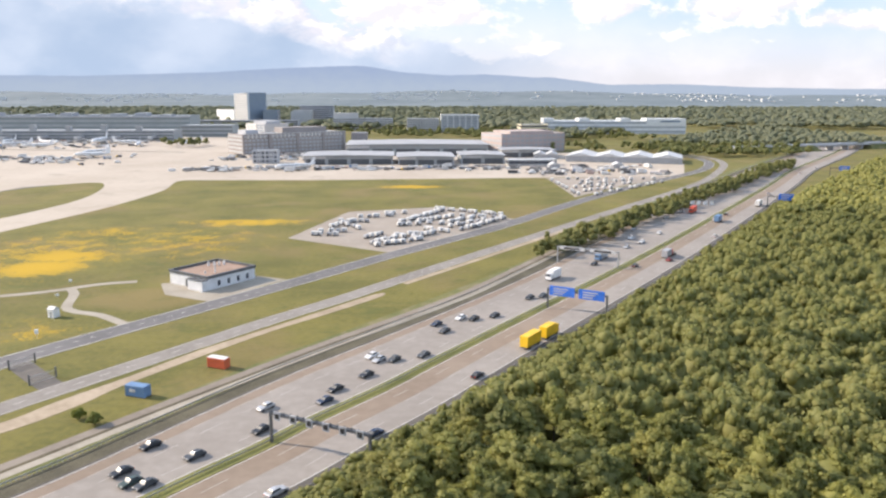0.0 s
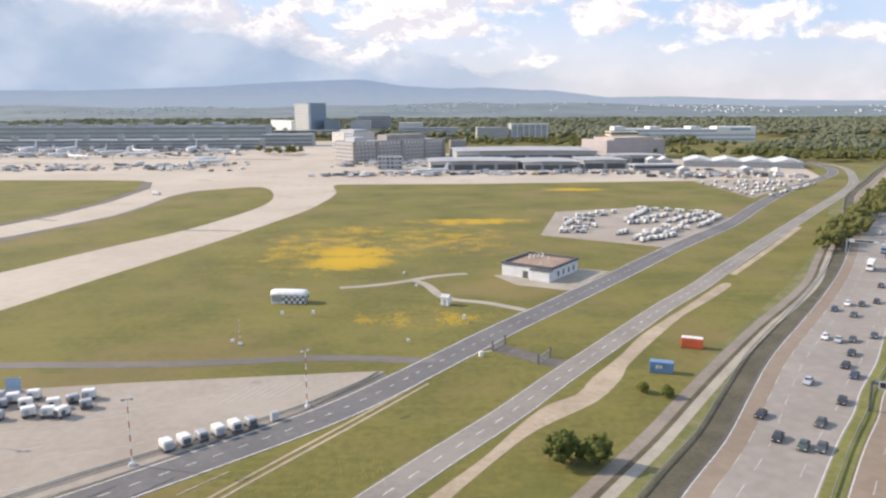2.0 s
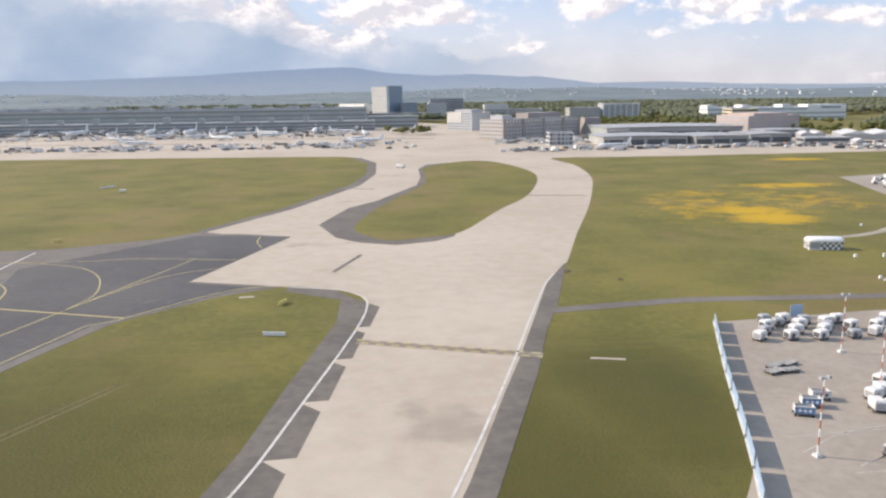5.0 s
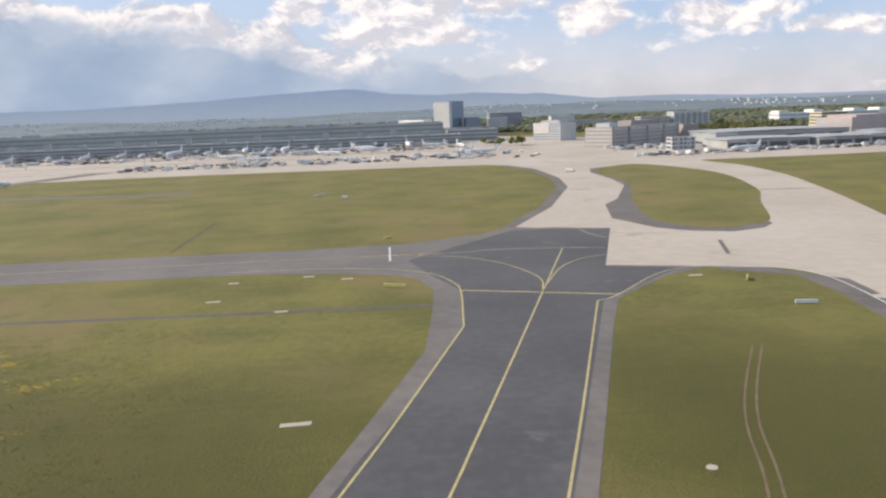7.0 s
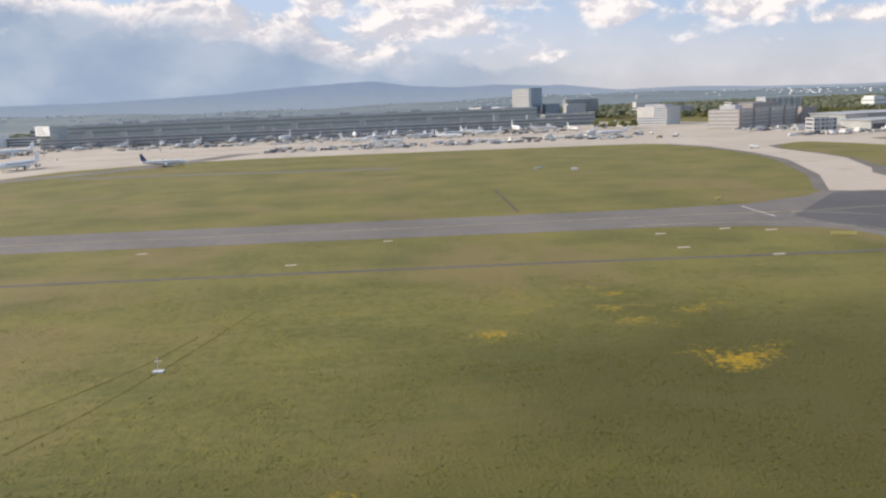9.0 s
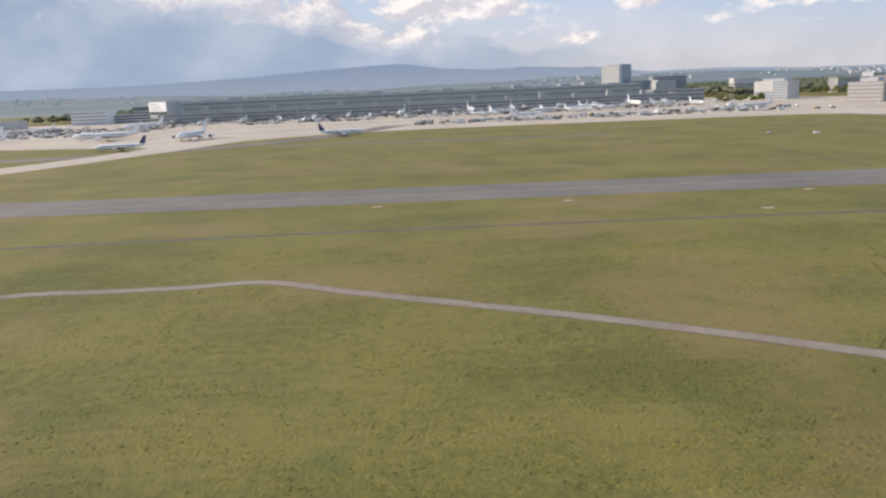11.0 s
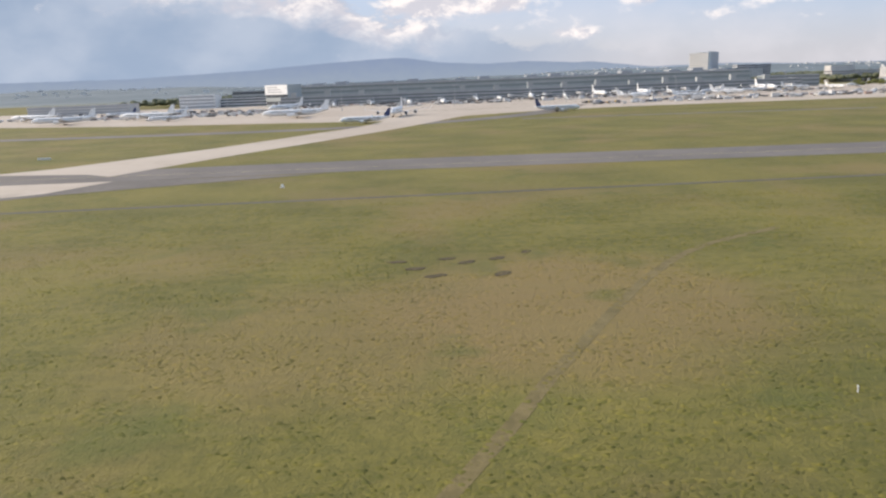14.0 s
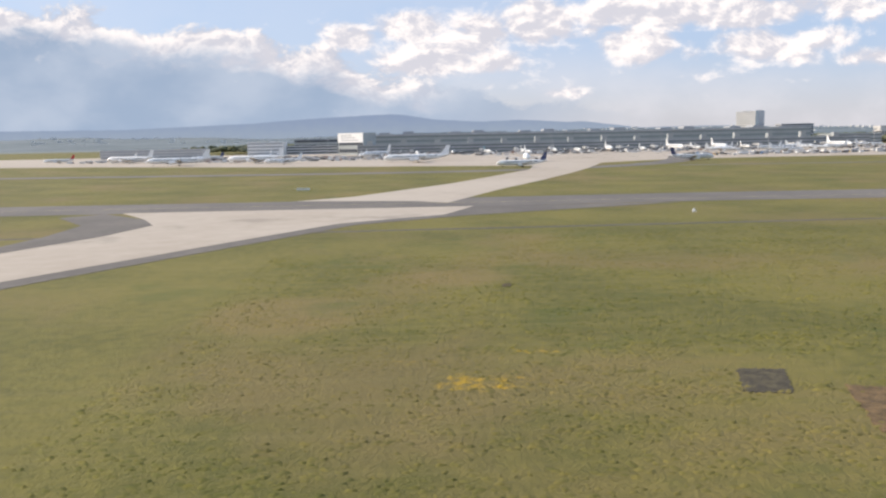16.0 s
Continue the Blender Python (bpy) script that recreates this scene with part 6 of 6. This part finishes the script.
def striped_mast(label, at, high, arm=True, width=0.14, base=0.6):
    """A lattice-thin mast in red and white bands on a concrete foot."""
    ob = thing("lamp_mast", label, "mast", at, group="striped masts")
    part("foot", Shape().box(-base, base, -base, base, 0, 0.5, 0.15, 0.15), PALE, ob, bevel=0.04)
    n = 9
    for k in range(n):
        z0, z1 = 0.5 + (high - 0.5) * k / n, 0.5 + (high - 0.5) * (k + 1) / n
        part("band", Shape().tube((0, 0, z0), (0, 0, z1), width * (1 - 0.4 * k / n), width * (1 - 0.4 * (k + 1) / n), 8), (RED_WORN if k % 2 else WHITE), ob)
    if arm:
        bar = part("crossarm", Shape().box(-0.9, 0.9, -0.08, 0.08, high - 0.1, high + 0.06), STEEL, ob)
        for x in (-0.75, 0.75):
            part("floodlight", Shape().box(x - 0.28, x + 0.28, -0.4, 0.2, high - 0.1, high + 0.32, 0.06, 0.06), GREY, bar)
    return ob


mast = striped_mast("tall red and white lamp mast in the yard", (-274, 145.4, 0.05), 12.5)
for x, y, turn in ((-231, 131.5, 20), (-202.5, 156.5, 40), (-279.7, 124.2, 10), (-262.2, 107.1, 30), (-304.6, 101.5, 15)):
    copy_thing(mast, pose(x, y, 0.05, 0, 0, turn))
o = striped_mast("thin red and white wind mast in the meadow", (-225.5, 202, 0), 7.0, False, 0.12, 0.7)
tagged(o, category="mast")
for x, y, hh in ((-218, 229, 1.9), (-208.5, 228.5, 2.0), (-180, 285, 1.4), (-176, 264, 1.3), (-163, 219, 2.4), (-180, 200, 1.2), (-227.5, 202, 1.6)):
    o = thing("instrument_box", "small white instrument box on a post", "instrument", (x, y, 0), group="instrument boxes")
    part("post", Shape().tube((0, 0, 0), (0, 0, hh * 0.6), 0.08, n=6), STEEL, o)
    part("box", Shape().box(-0.45, 0.45, -0.3, 0.3, hh * 0.45, hh), WHITE, o, bevel=0.04)

# the yard's kerb and blue screens
kerb_pts = [(-330, 50), (-300, 76), (-276, 96), (-262, 108), (-251, 118), (-237, 130), (-224, 140), (-206, 155), (-194, 168), (-188, 177)]
ribbon("kerb_strip", [(-332, 47), (-299, 74), (-275, 94.5), (-261, 106.3), (-250, 116), (-236, 128), (-223, 138), (-205, 153), (-192.5, 166.5), (-186, 176)], 5.5, SHOULDER, "dark asphalt strip between kerb and road", "road", 0.03)
between("kerb", offset(curve(kerb_pts), -0.9), offset(curve(kerb_pts), 0.3), GRAVEL, "pale concrete kerb of the yard", "kerb", 0.22, 0.3)
guard_rail("low steel guard rail between yard and road", offset(curve(kerb_pts, 8), 0.5))
line = curve([(-291, 169), (-303, 136), (-316, 98), (-334, 52)], 4)
for k, (a, b) in enumerate(zip(line, line[1:])):
    d = b - a
    o = thing("screen_panel", "pale blue sheet screen along the yard", "screen", tuple(a), math.degrees(math.atan2(d.y, d.x)), group="blue screens of the yard")
    L = d.length
    part("sheet", Shape().box(0.25, L * 0.86, -0.04, 0.04, 0.4, 2.4), FENCE_BLUE, o)
    for x in (0.2, L * 0.88):
        part("post", Shape().box(x - 0.06, x + 0.06, -0.06, 0.06, 0, 2.5), STEEL, o)
    part("foot", Shape().box(0, L * 0.9, -0.3, 0.3, 0, 0.45), PALE, o)
o = thing("screen_panel", "blue sheet screen behind the carts", "screen", (-270, 170.5, 0.05), 5)
part("sheet", Shape().box(-1.6, 1.6, -0.05, 0.05, 0.4, 3.2), FENCE_BLUE, o)
part("foot", Shape().box(-1.7, 1.7, -0.3, 0.3, 0, 0.4), PALE, o)


def cart(label, cover, curtain, size=(2.8, 2.1, 2.25), wheels=True):
    """A covered airport cart on four small wheels, one side open."""
    ob = thing("baggage_cart", label, "cart", group="covered carts")
    a, b, hh = size[0] / 2, size[1] / 2, size[2]
    part("deck", Shape().box(-a, a, -b, b, 0.4, 0.6), DARK, ob)
    part("cover", Shape().loft([[(x, -b * 0.82 * k, 0.55), (x, -b * k, 1.0), (x, -b * k, hh * 0.88), (x, -b * 0.82 * k, hh * k), (x, b * 0.82 * k, hh * k), (x, b * k, hh * 0.88), (x, b * k, 1.0), (x, b * 0.82 * k, 0.55)] for x, k in ((-a, 0.88), (-a * 0.86, 1.0), (a * 0.86, 1.0), (a, 0.88))]), cover, ob)
    part("opening", Shape().tube((-a * 0.3, -b - 0.04, hh * 0.56), (-a * 0.3, -b + 0.02, hh * 0.56), hh * 0.25, n=12), curtain, ob)
    if wheels:
        part("end_curtain", Shape().box(-a - 0.03, -a + 0.02, -b * 0.7, b * 0.7, 0.7, hh * 0.8), curtain, ob)
    for x in (-a * 0.7, a * 0.7):
        if not wheels:
            break
        for y in (-b * 0.85, b * 0.85):
            part("wheel", Shape().tube((x, y - 0.08, 0.22), (x, y + 0.08, 0.22), 0.22, n=8), BLACK, ob)
    if wheels:
        part("drawbar", Shape().box(a, a + 0.9, -0.06, 0.06, 0.35, 0.45), DARK, ob)
    else:
        part("undercarriage", Shape().box(-a * 0.85, -a * 0.55, -b * 0.9, b * 0.9, 0.0, 0.42).box(a * 0.55, a * 0.85, -b * 0.9, b * 0.9, 0.0, 0.42), BLACK, ob)
    return ob


carts = [cart("white covered baggage cart in the yard", OFF_WHITE, GREY), cart("white cart with a grey side curtain", OFF_WHITE, DARK), cart("grey covered cart in the yard", GREY, DARK, (2.5, 1.9, 2.0))]
places = [(-286.9, 154.9, 35), (-279.9, 154.5, 15), (-283.8, 158.8, 25), (-276.7, 158.3, 10), (-273.4, 154, 20), (-277.9, 164.2, 5), (-270.3, 157.9, 25), (-275.4, 166.7, 12), (-270.8, 165.6, 0), (-266.8, 163.5, 18),
          (-263.1, 165.1, 8), (-265.6, 154.1, 5), (-259.9, 155.4, 30), (-256.6, 159.8, 20), (-253.7, 162.5, 35), (-255.7, 155.1, 10), (-252.9, 154.9, 60), (-249.7, 159.3, 25), (-251.1, 164.6, 15), (-281.7, 162.3, 20),
          (-268, 160.6, 30), (-273.6, 162.4, 14), (-262.6, 160.2, 22), (-279.6, 167.4, 8),
          (-285.3, 116.5, 80), (-282.6, 116.2, 25), (-278.9, 116.3, 30), (-282.8, 121.1, 20), (-276, 120, 40), (-277.6, 123.9, 10), (-280.2, 122.9, 85), (-273.5, 121.6, 30), (-273.6, 125.4, 15), (-269.8, 124.2, 80), (-277.4, 127.2, 25), (-293.4, 100.4, 20)]
near_carts = len(places)
far_carts = [cart("white covered cart in a row", OFF_WHITE, GREY, wheels=False), cart("white covered cart with a dark side", OFF_WHITE, DARK, wheels=False), cart("grey covered cart in a row", GREY, DARK, (2.5, 1.8, 1.9), wheels=False)]
for k, o in enumerate(far_carts):
    o.matrix_world = pose(-62 + 3 * k, 352 + 2 * k, 0.05, 0, 0, 30)
random.seed(4)
# rows of carts in the two further yards: from, to, how many
rows_ = [((-33, 460), (5, 433), 13), ((-56, 410), (-28, 455), 14), ((-46, 414), (-26, 430), 8), ((-36, 403), (-14, 425), 9), ((-24, 386), (4, 424), 13), ((-44, 391), (-30, 380), 4), ((-68, 347), (-43, 364), 7),
         ((-75, 365), (-62, 380), 4), ((-102, 377), (-87, 376), 4), ((-90, 416), (-71, 415), 5), ((-66, 442), (-49, 446), 4), ((-61, 371), (-42, 377), 5), ((-98, 384), (-82, 386), 4), ((-84, 404), (-76, 392), 3),
         ((68, 612), (69, 516), 9), ((76, 618), (160, 616), 9), ((76, 516), (156, 596), 11), ((74, 560), (130, 588), 8), ((80, 580), (128, 604), 7), ((76, 540), (106, 560), 5), ((84, 600), (140, 608), 6),
         ((-52, 418), (-34, 448), 8), ((-58, 402), (-40, 408), 6), ((-94, 396), (-80, 420), 7), ((-70, 352), (-52, 372), 7), ((-30, 396), (-8, 418), 7), ((-80, 430), (-58, 436), 6), ((-20, 432), (2, 424), 6), ((-50, 366), (-34, 386), 6)]
for (x0, y0), (x1, y1), count in rows_:
    turn = math.degrees(math.atan2(y1 - y0, x1 - x0))
    for j in range(count):
        f = (j + random.uniform(0.1, 0.9)) / count
        places.append((x0 + (x1 - x0) * f + random.uniform(-0.7, 0.7), y0 + (y1 - y0) * f + random.uniform(-0.7, 0.7), turn + random.uniform(-6, 6)))
for k, (x, y, turn) in enumerate(places):
    base = carts[k % 3]
    m = pose(x, y, 0.05, 0, 0, turn)
    if k < 3:
        base.matrix_world = m
    else:
        c = copy_thing(far_carts[k % 3] if k >= near_carts else base, m)
        if k >= near_carts:
            tagged(c, "pale covered cart in a yard beside the perimeter road")
for k in range(6):
    o = copy_thing(carts[k % 3], pose(-226.5 + 2.75 * k, 137.3 + 2.0 * k, 0.05, 0, 0, 128))
    tagged(o, "covered cart in a row along the kerb", group="row of carts at the kerb")
o = thing("road_cabinet", "pale switch cabinet at the yard's edge", "cabinet", (-208.5, 150.3, 0.05), 40)
part("cabinet", Shape().box(-0.8, 0.8, -0.5, 0.5, 0, 1.6), PALE, o, bevel=0.05)
part("lid", Shape().box(-0.9, 0.9, -0.6, 0.6, 1.6, 1.72), GREY, o)
dolly = thing("container_dolly", "blue-panelled transport dolly in the yard", "dolly", (-298.6, 116.1, 0.05), -18, group="transport dollies")
part("deck", Shape().box(-1.6, 1.6, -1.0, 1.0, 0.4, 0.6), DARK, dolly)
part("side_panel", Shape().box(-1.6, 1.6, -1.05, -0.95, 0.6, 1.75), BLUE, dolly)
part("side_panel", Shape().box(-1.6, 1.6, 0.95, 1.05, 0.6, 1.6), PALE, dolly)
for x in (-1.55, 1.45):
    part("end_frame", Shape().box(x, x + 0.1, -1.0, 1.0, 0.6, 1.75), OFF_WHITE, dolly)
part("top_rail", Shape().box(-1.65, 1.65, -1.1, -0.9, 1.75, 1.9), OFF_WHITE, dolly)
for x in (-0.8, 0.0, 0.8):
    part("round_mark", Shape().tube((x, -1.1, 1.15), (x, -1.05, 1.15), 0.26, n=10), WHITE, dolly)
for x in (-1.4, 1.4):
    for y in (-0.9, 0.9):
        part("wheel", Shape().tube((x, y - 0.08, 0.22), (x, y + 0.08, 0.22), 0.22, n=8), BLACK, dolly)
copy_thing(dolly, pose(-295.5, 119.5, 0.05, 0, 0, -14))
o = copy_thing(dolly, pose(-292.2, 122.3, 0.05, 0, 0, -8))
recolour(o, "side_panel", PALE)
recolour(o, "round_mark", DARK)
tagged(o, "pale transport dolly with dark holes in the yard")
flat_ = thing("flat_trailer", "low empty grey flat trailer in the yard", "trailer", (-293.7, 135.4, 0.05), 20, group="flat trailers")
part("deck", Shape().box(-1.8, 1.8, -1.1, 1.1, 0.45, 0.6), DARK, flat_)
for k in range(6):
    part("roller", Shape().tube((-1.6 + 0.62 * k, -1.0, 0.64), (-1.6 + 0.62 * k, 1.0, 0.64), 0.08, n=6), STEEL, flat_)
for x in (-1.3, 1.3):
    for y in (-0.9, 0.9):
        part("wheel", Shape().tube((x, y - 0.08, 0.22), (x, y + 0.08, 0.22), 0.22, n=8), BLACK, flat_)
for x, y, turn in ((-292.2, 138.3, 35), (-290.4, 135.9, 10), (-288.6, 139.6, 30)):
    copy_thing(flat_, pose(x, y, 0.05, 0, 0, turn))

# ---- between the taxiways ----
o = thing("striped_shelter", "red and white striped navigation shelter with a white roof", "shelter", (-678.6, 85.8, 0.06), 4)
part("wall", Shape().box(-2.3, 2.3, -1.5, 1.5, 0, 2.7), WHITE, o, bevel=0.03)
part("roof", Shape().box(-2.45, 2.45, -1.65, 1.65, 2.7, 3.0, 0.1, 0.1), WHITE, o, bevel=0.05)
for x0, x1 in ((-2.28, -1.45), (-0.55, 0.25), (1.75, 2.28)):
    part("red_stripe", Shape().box(x0, x1, -1.54, -1.49, 0.05, 2.65), ORANGE_RED, o)
for y0 in (-1.4, 0.2):
    part("red_stripe", Shape().box(-2.34, -2.29, y0, y0 + 0.8, 0.05, 2.65), ORANGE_RED, o)
    part("red_stripe", Shape().box(2.29, 2.34, y0, y0 + 0.8, 0.05, 2.65), ORANGE_RED, o)
part("door", Shape().box(0.4, 1.65, -1.56, -1.5, 0.1, 1.9), PALE, o)
part("cooling_unit", Shape().box(-2.8, -2.35, -1.2, -0.6, 0.9, 1.7), WHITE, o)
for x in (-2.2, 2.2):
    part("rod_aerial", Shape().tube((x, 1.3, 2.9), (x, 1.3, 5.0), 0.04, n=5), WHITE, o)
o.scale = (0.88, 0.88, 0.86)
AERIAL = (-659.6, 122.6, 0)
for line in ([(-670, 93), (-664.5, 106.5), (-659.6, 122.6), (-655, 140), (-650, 161)], [(-683, 95.5), (-672, 110), (-663, 127), (-658, 142)]):
    ribbon("rank_track", line, 0.34, RANK, "dark trace of rank grass along a buried cable", "track", 0.03)
o = thing("aerial_post", "thin white aerial on a small slab", "aerial", AERIAL)
part("foot", Shape().box(-0.9, 0.9, -0.6, 0.6, 0, 0.25), PALE, o)
part("rod", Shape().tube((0, 0, 0.2), (0, 0, 2.6), 0.06, n=6), WHITE, o)
part("crossbar", Shape().box(-0.5, 0.5, -0.04, 0.04, 1.9, 2.0), WHITE, o)


def board(label, at, turn, length, face):
    ob = thing("taxiway_sign", label, "sign", at, turn, group="taxiway signs")
    part("panel", Shape().box(-length / 2, length / 2, -0.15, 0.15, 0.25, 1.1), face, ob, bevel=0.03)
    for x in (-length * 0.4, 0, length * 0.4):
        part("leg", Shape().box(x - 0.08, x + 0.08, -0.08, 0.08, 0, 0.3), STEEL, ob)
    return ob


board("yellow taxiway sign in the grass", (-492, 211, 0), -20, 6.5, plain("sign_yellow", (0.72, 0.60, 0.20), 0.5))
board("yellow taxiway sign seen from its end", (-396, 197.5, 0), 62, 4.0, bpy.data.materials["sign_yellow"])
board("small yellow taxiway sign beyond the taxiway", (-493.6, 297, 0), 30, 3.0, bpy.data.materials["sign_yellow"])
board("white taxiway sign in the grass", (-394.6, 170, 0), -10, 5.2, WHITE)
patch("concrete_slab", [(-327, 147.2), (-320, 145.6), (-319.7, 146.6), (-326.7, 148.2)], CONCRETE, "long pale concrete slab in the grass", "slab", 0.12, smooth=False)
board("white taxiway sign beside the link taxiway", (-1102, 351, 0), 0, 6.0, WHITE)
board("white panel on the far meadow", (-535, 475, 0), 55, 11.0, WHITE)
o = thing("wind_sensor", "white instrument frame on the far meadow", "instrument", (-518, 449, 0))
part("box", Shape().box(-1.6, 1.6, -0.8, 0.8, 0.8, 1.9), WHITE, o, bevel=0.05)
for x in (-1.3, 1.3):
    part("leg", Shape().tube((x, 0, 0), (x, 0, 0.9), 0.12, n=6), STEEL, o)
o = thing("taxiway_lamp", "small white marker lamp beside the taxiway", "lamp", (-968, 220, 0))
part("dome", Shape().tube((0, 0, 0), (0, 0, 0.9), 0.45, 0.3, 8), WHITE, o)
part("foot", Shape().box(-0.6, 0.6, -0.6, 0.6, 0, 0.1), PALE, o)
post = None
for k, (x, y) in enumerate([(-863 + 8.3 * j, 64 + 0.13 * j) for j in range(9)] + [(-880, 63), (-887, 62), (-786, 66)]):
    if post is None:
        post = thing("marker_post", "small white marker post in the grass", "post", (x, y, 0), group="row of marker posts")
        part("stake", Shape().box(-0.05, 0.05, -0.05, 0.05, 0, 0.55), OFF_WHITE, post)
        part("cap", Shape().box(-0.08, 0.08, -0.08, 0.08, 0.55, 0.63), OFF_WHITE, post)
    else:
        copy_thing(post, pose(x, y, 0))
v = van("white service van on the taxiway", WHITE, None, 6.5, 2.3, 2.6)
v.matrix_world = pose(-356, 566, 0.06, 0, 0, -35)

# ---- apron traffic ----
fleet = [van("white apron van among the aircraft", WHITE, None, 5.5, 2.1, 2.4, group="apron vehicles"), van("white catering truck on the apron", WHITE, OFF_WHITE, 9.0, 2.6, 4.2, "lorry", "apron vehicles"),
         van("grey apron tug with a flat body", GREY, DARK, 5.0, 2.4, 1.6, group="apron vehicles"), van("blue apron truck with a pale box", BLUE, PALE, 8.0, 2.5, 3.6, "lorry", "apron vehicles"),
         van("yellow apron vehicle with a dark body", YELLOW, DARK, 6.0, 2.3, 2.2, group="apron vehicles")]
zones = [(-760, -380, 790, 860, 70), (-1000, -420, 1020, 1060, 40), (-250, 70, 690, 730, 38), (-240, -120, 810, 852, 26), (60, 190, 660, 720, 22), (-1330, -1080, 860, 960, 22), (-420, -320, 740, 900, 14)]
random.seed(9)
k = 0
for x0, x1, y0, y1, count in zones:
    for j in range(count):
        x, y = random.uniform(x0, x1), random.uniform(y0, y1)
        m = pose(x, y, 0.05, 0, 0, random.choice((0, 90, 180, 20, 160)) + random.uniform(-15, 15))
        base = fleet[k % 5] if random.random() < 0.55 else fleet[0]
        if k < 5:
            fleet[k].matrix_world = m
        else:
            copy_thing(base, m)
        k += 1
gear = Shape()
for x0, x1, y0, y1, count in ((-1120, -400, 1085, 1140, 330), (-1000, -400, 985, 1060, 150), (-760, -380, 780, 860, 130), (-260, 60, 700, 735, 150), (-250, -120, 800, 900, 90), (40, 190, 650, 735, 90), (-1340, -1080, 860, 1080, 230), (-1500, -1250, 960, 1150, 150)):
    for k in range(count):
        x, y = random.uniform(x0, x1), random.uniform(y0, y1)
        a, b, h = random.uniform(1.2, 4.5), random.uniform(0.8, 1.4), random.uniform(0.9, 2.8)
        gear.box(x - a, x + a, y - b, y + b, 0.35, h, 0.12, 0.08)
        gear.box(x - a * 0.8, x + a * 0.8, y - b * 0.8, y + b * 0.8, 0.0, 0.34)
        if random.random() < 0.3:
            gear.box(x + a + 0.4, x + a + 2.2, y - b, y + b, 0.3, h * 0.7, 0.15, 0.1)
tagged(new("ground_equipment", gear.mesh("ground_equipment", GEAR)), "crowded small ground equipment round the parked aircraft", "equipment", kind="stuff")
for x in range(-1160, -380, 130):
    o = thing("floodlight_mast", "tall grey apron floodlight mast", "mast", (x, 905 + 0.04 * (x + 800), 0), group="apron floodlights")
    part("pole", Shape().tube((0, 0, 0), (0, 0, 24), 0.4, 0.2, 8), STEEL, o)
    part("lamp_ring", Shape().box(-2, 2, -0.6, 0.6, 23.4, 24.4), GREY, o)

# ---- tufts of grass on the meadow beside the runway ----
rng = np.random.default_rng(21)
trail = np.array([(p.x, p.y) for p in curve(SHELTER_PATH, 12)])
centres = np.column_stack((rng.uniform(-1085, -530, 7000), 22 + 160 * rng.random(7000) ** 1.4))
spots = np.repeat(centres, 12, axis=0) + rng.normal(size=(7000 * 12, 2)) * (2.4, 1.0)
keep = spots[:, 1] < 184
keep &= spots[:, 0] < -512 + (spots[:, 1] - 95) * 0.33 - 14
keep &= ~((spots[:, 0] < -1075) | ((spots[:, 0] < -1030) & (spots[:, 1] > 150)))
keep &= ~((np.abs(spots[:, 0] + 677) < 9) & (spots[:, 1] < 98))
keep &= ~((np.abs(spots[:, 0] + 1014.8) < 1.9) & (np.abs(spots[:, 1] - 67) < 2.6)) & ~((np.abs(spots[:, 0] + 1007.7) < 1.6) & (np.abs(spots[:, 1] - 59.3) < 3.8))
near_trail = np.min((spots[:, None, 0] - trail[None, ::3, 0]) ** 2 + (spots[:, None, 1] - trail[None, ::3, 1]) ** 2, axis=1)
keep &= near_trail > 14.0
s = Shape()
for x, y in spots[keep]:
    r = rng.uniform(0.10, 0.36)
    i = len(s.v)
    a0 = rng.uniform(0, 6.28)
    for k in range(5):
        a = a0 + 1.257 * k
        q = r * rng.uniform(0.6, 1.3)
        s.v.append((x + 1.5 * q * math.cos(a), y + q * math.sin(a), -0.02))
    s.v.append((x + rng.uniform(-0.2, 0.2), y + rng.uniform(-0.1, 0.1), 0.05 + r * rng.uniform(0.22, 0.5)))
    s.f += [(i + k, i + (k + 1) % 5, i + 5) for k in range(5)]
tagged(new("grass_tufts", s.mesh("grass_tufts", TUFTS, smooth=True)), "lumpy tufts of green and dry grass in the meadow", "grass", kind="stuff")

# ---- size of the scene: the plan above is drawn in metres on the spot; one of them is UNIT here ----
for ob in list(scene.objects):
    if ob.parent is None and ob is not cam and ob.type != "LIGHT":
        ob.matrix_world = Matrix.Scale(UNIT, 4) @ ob.matrix_basis
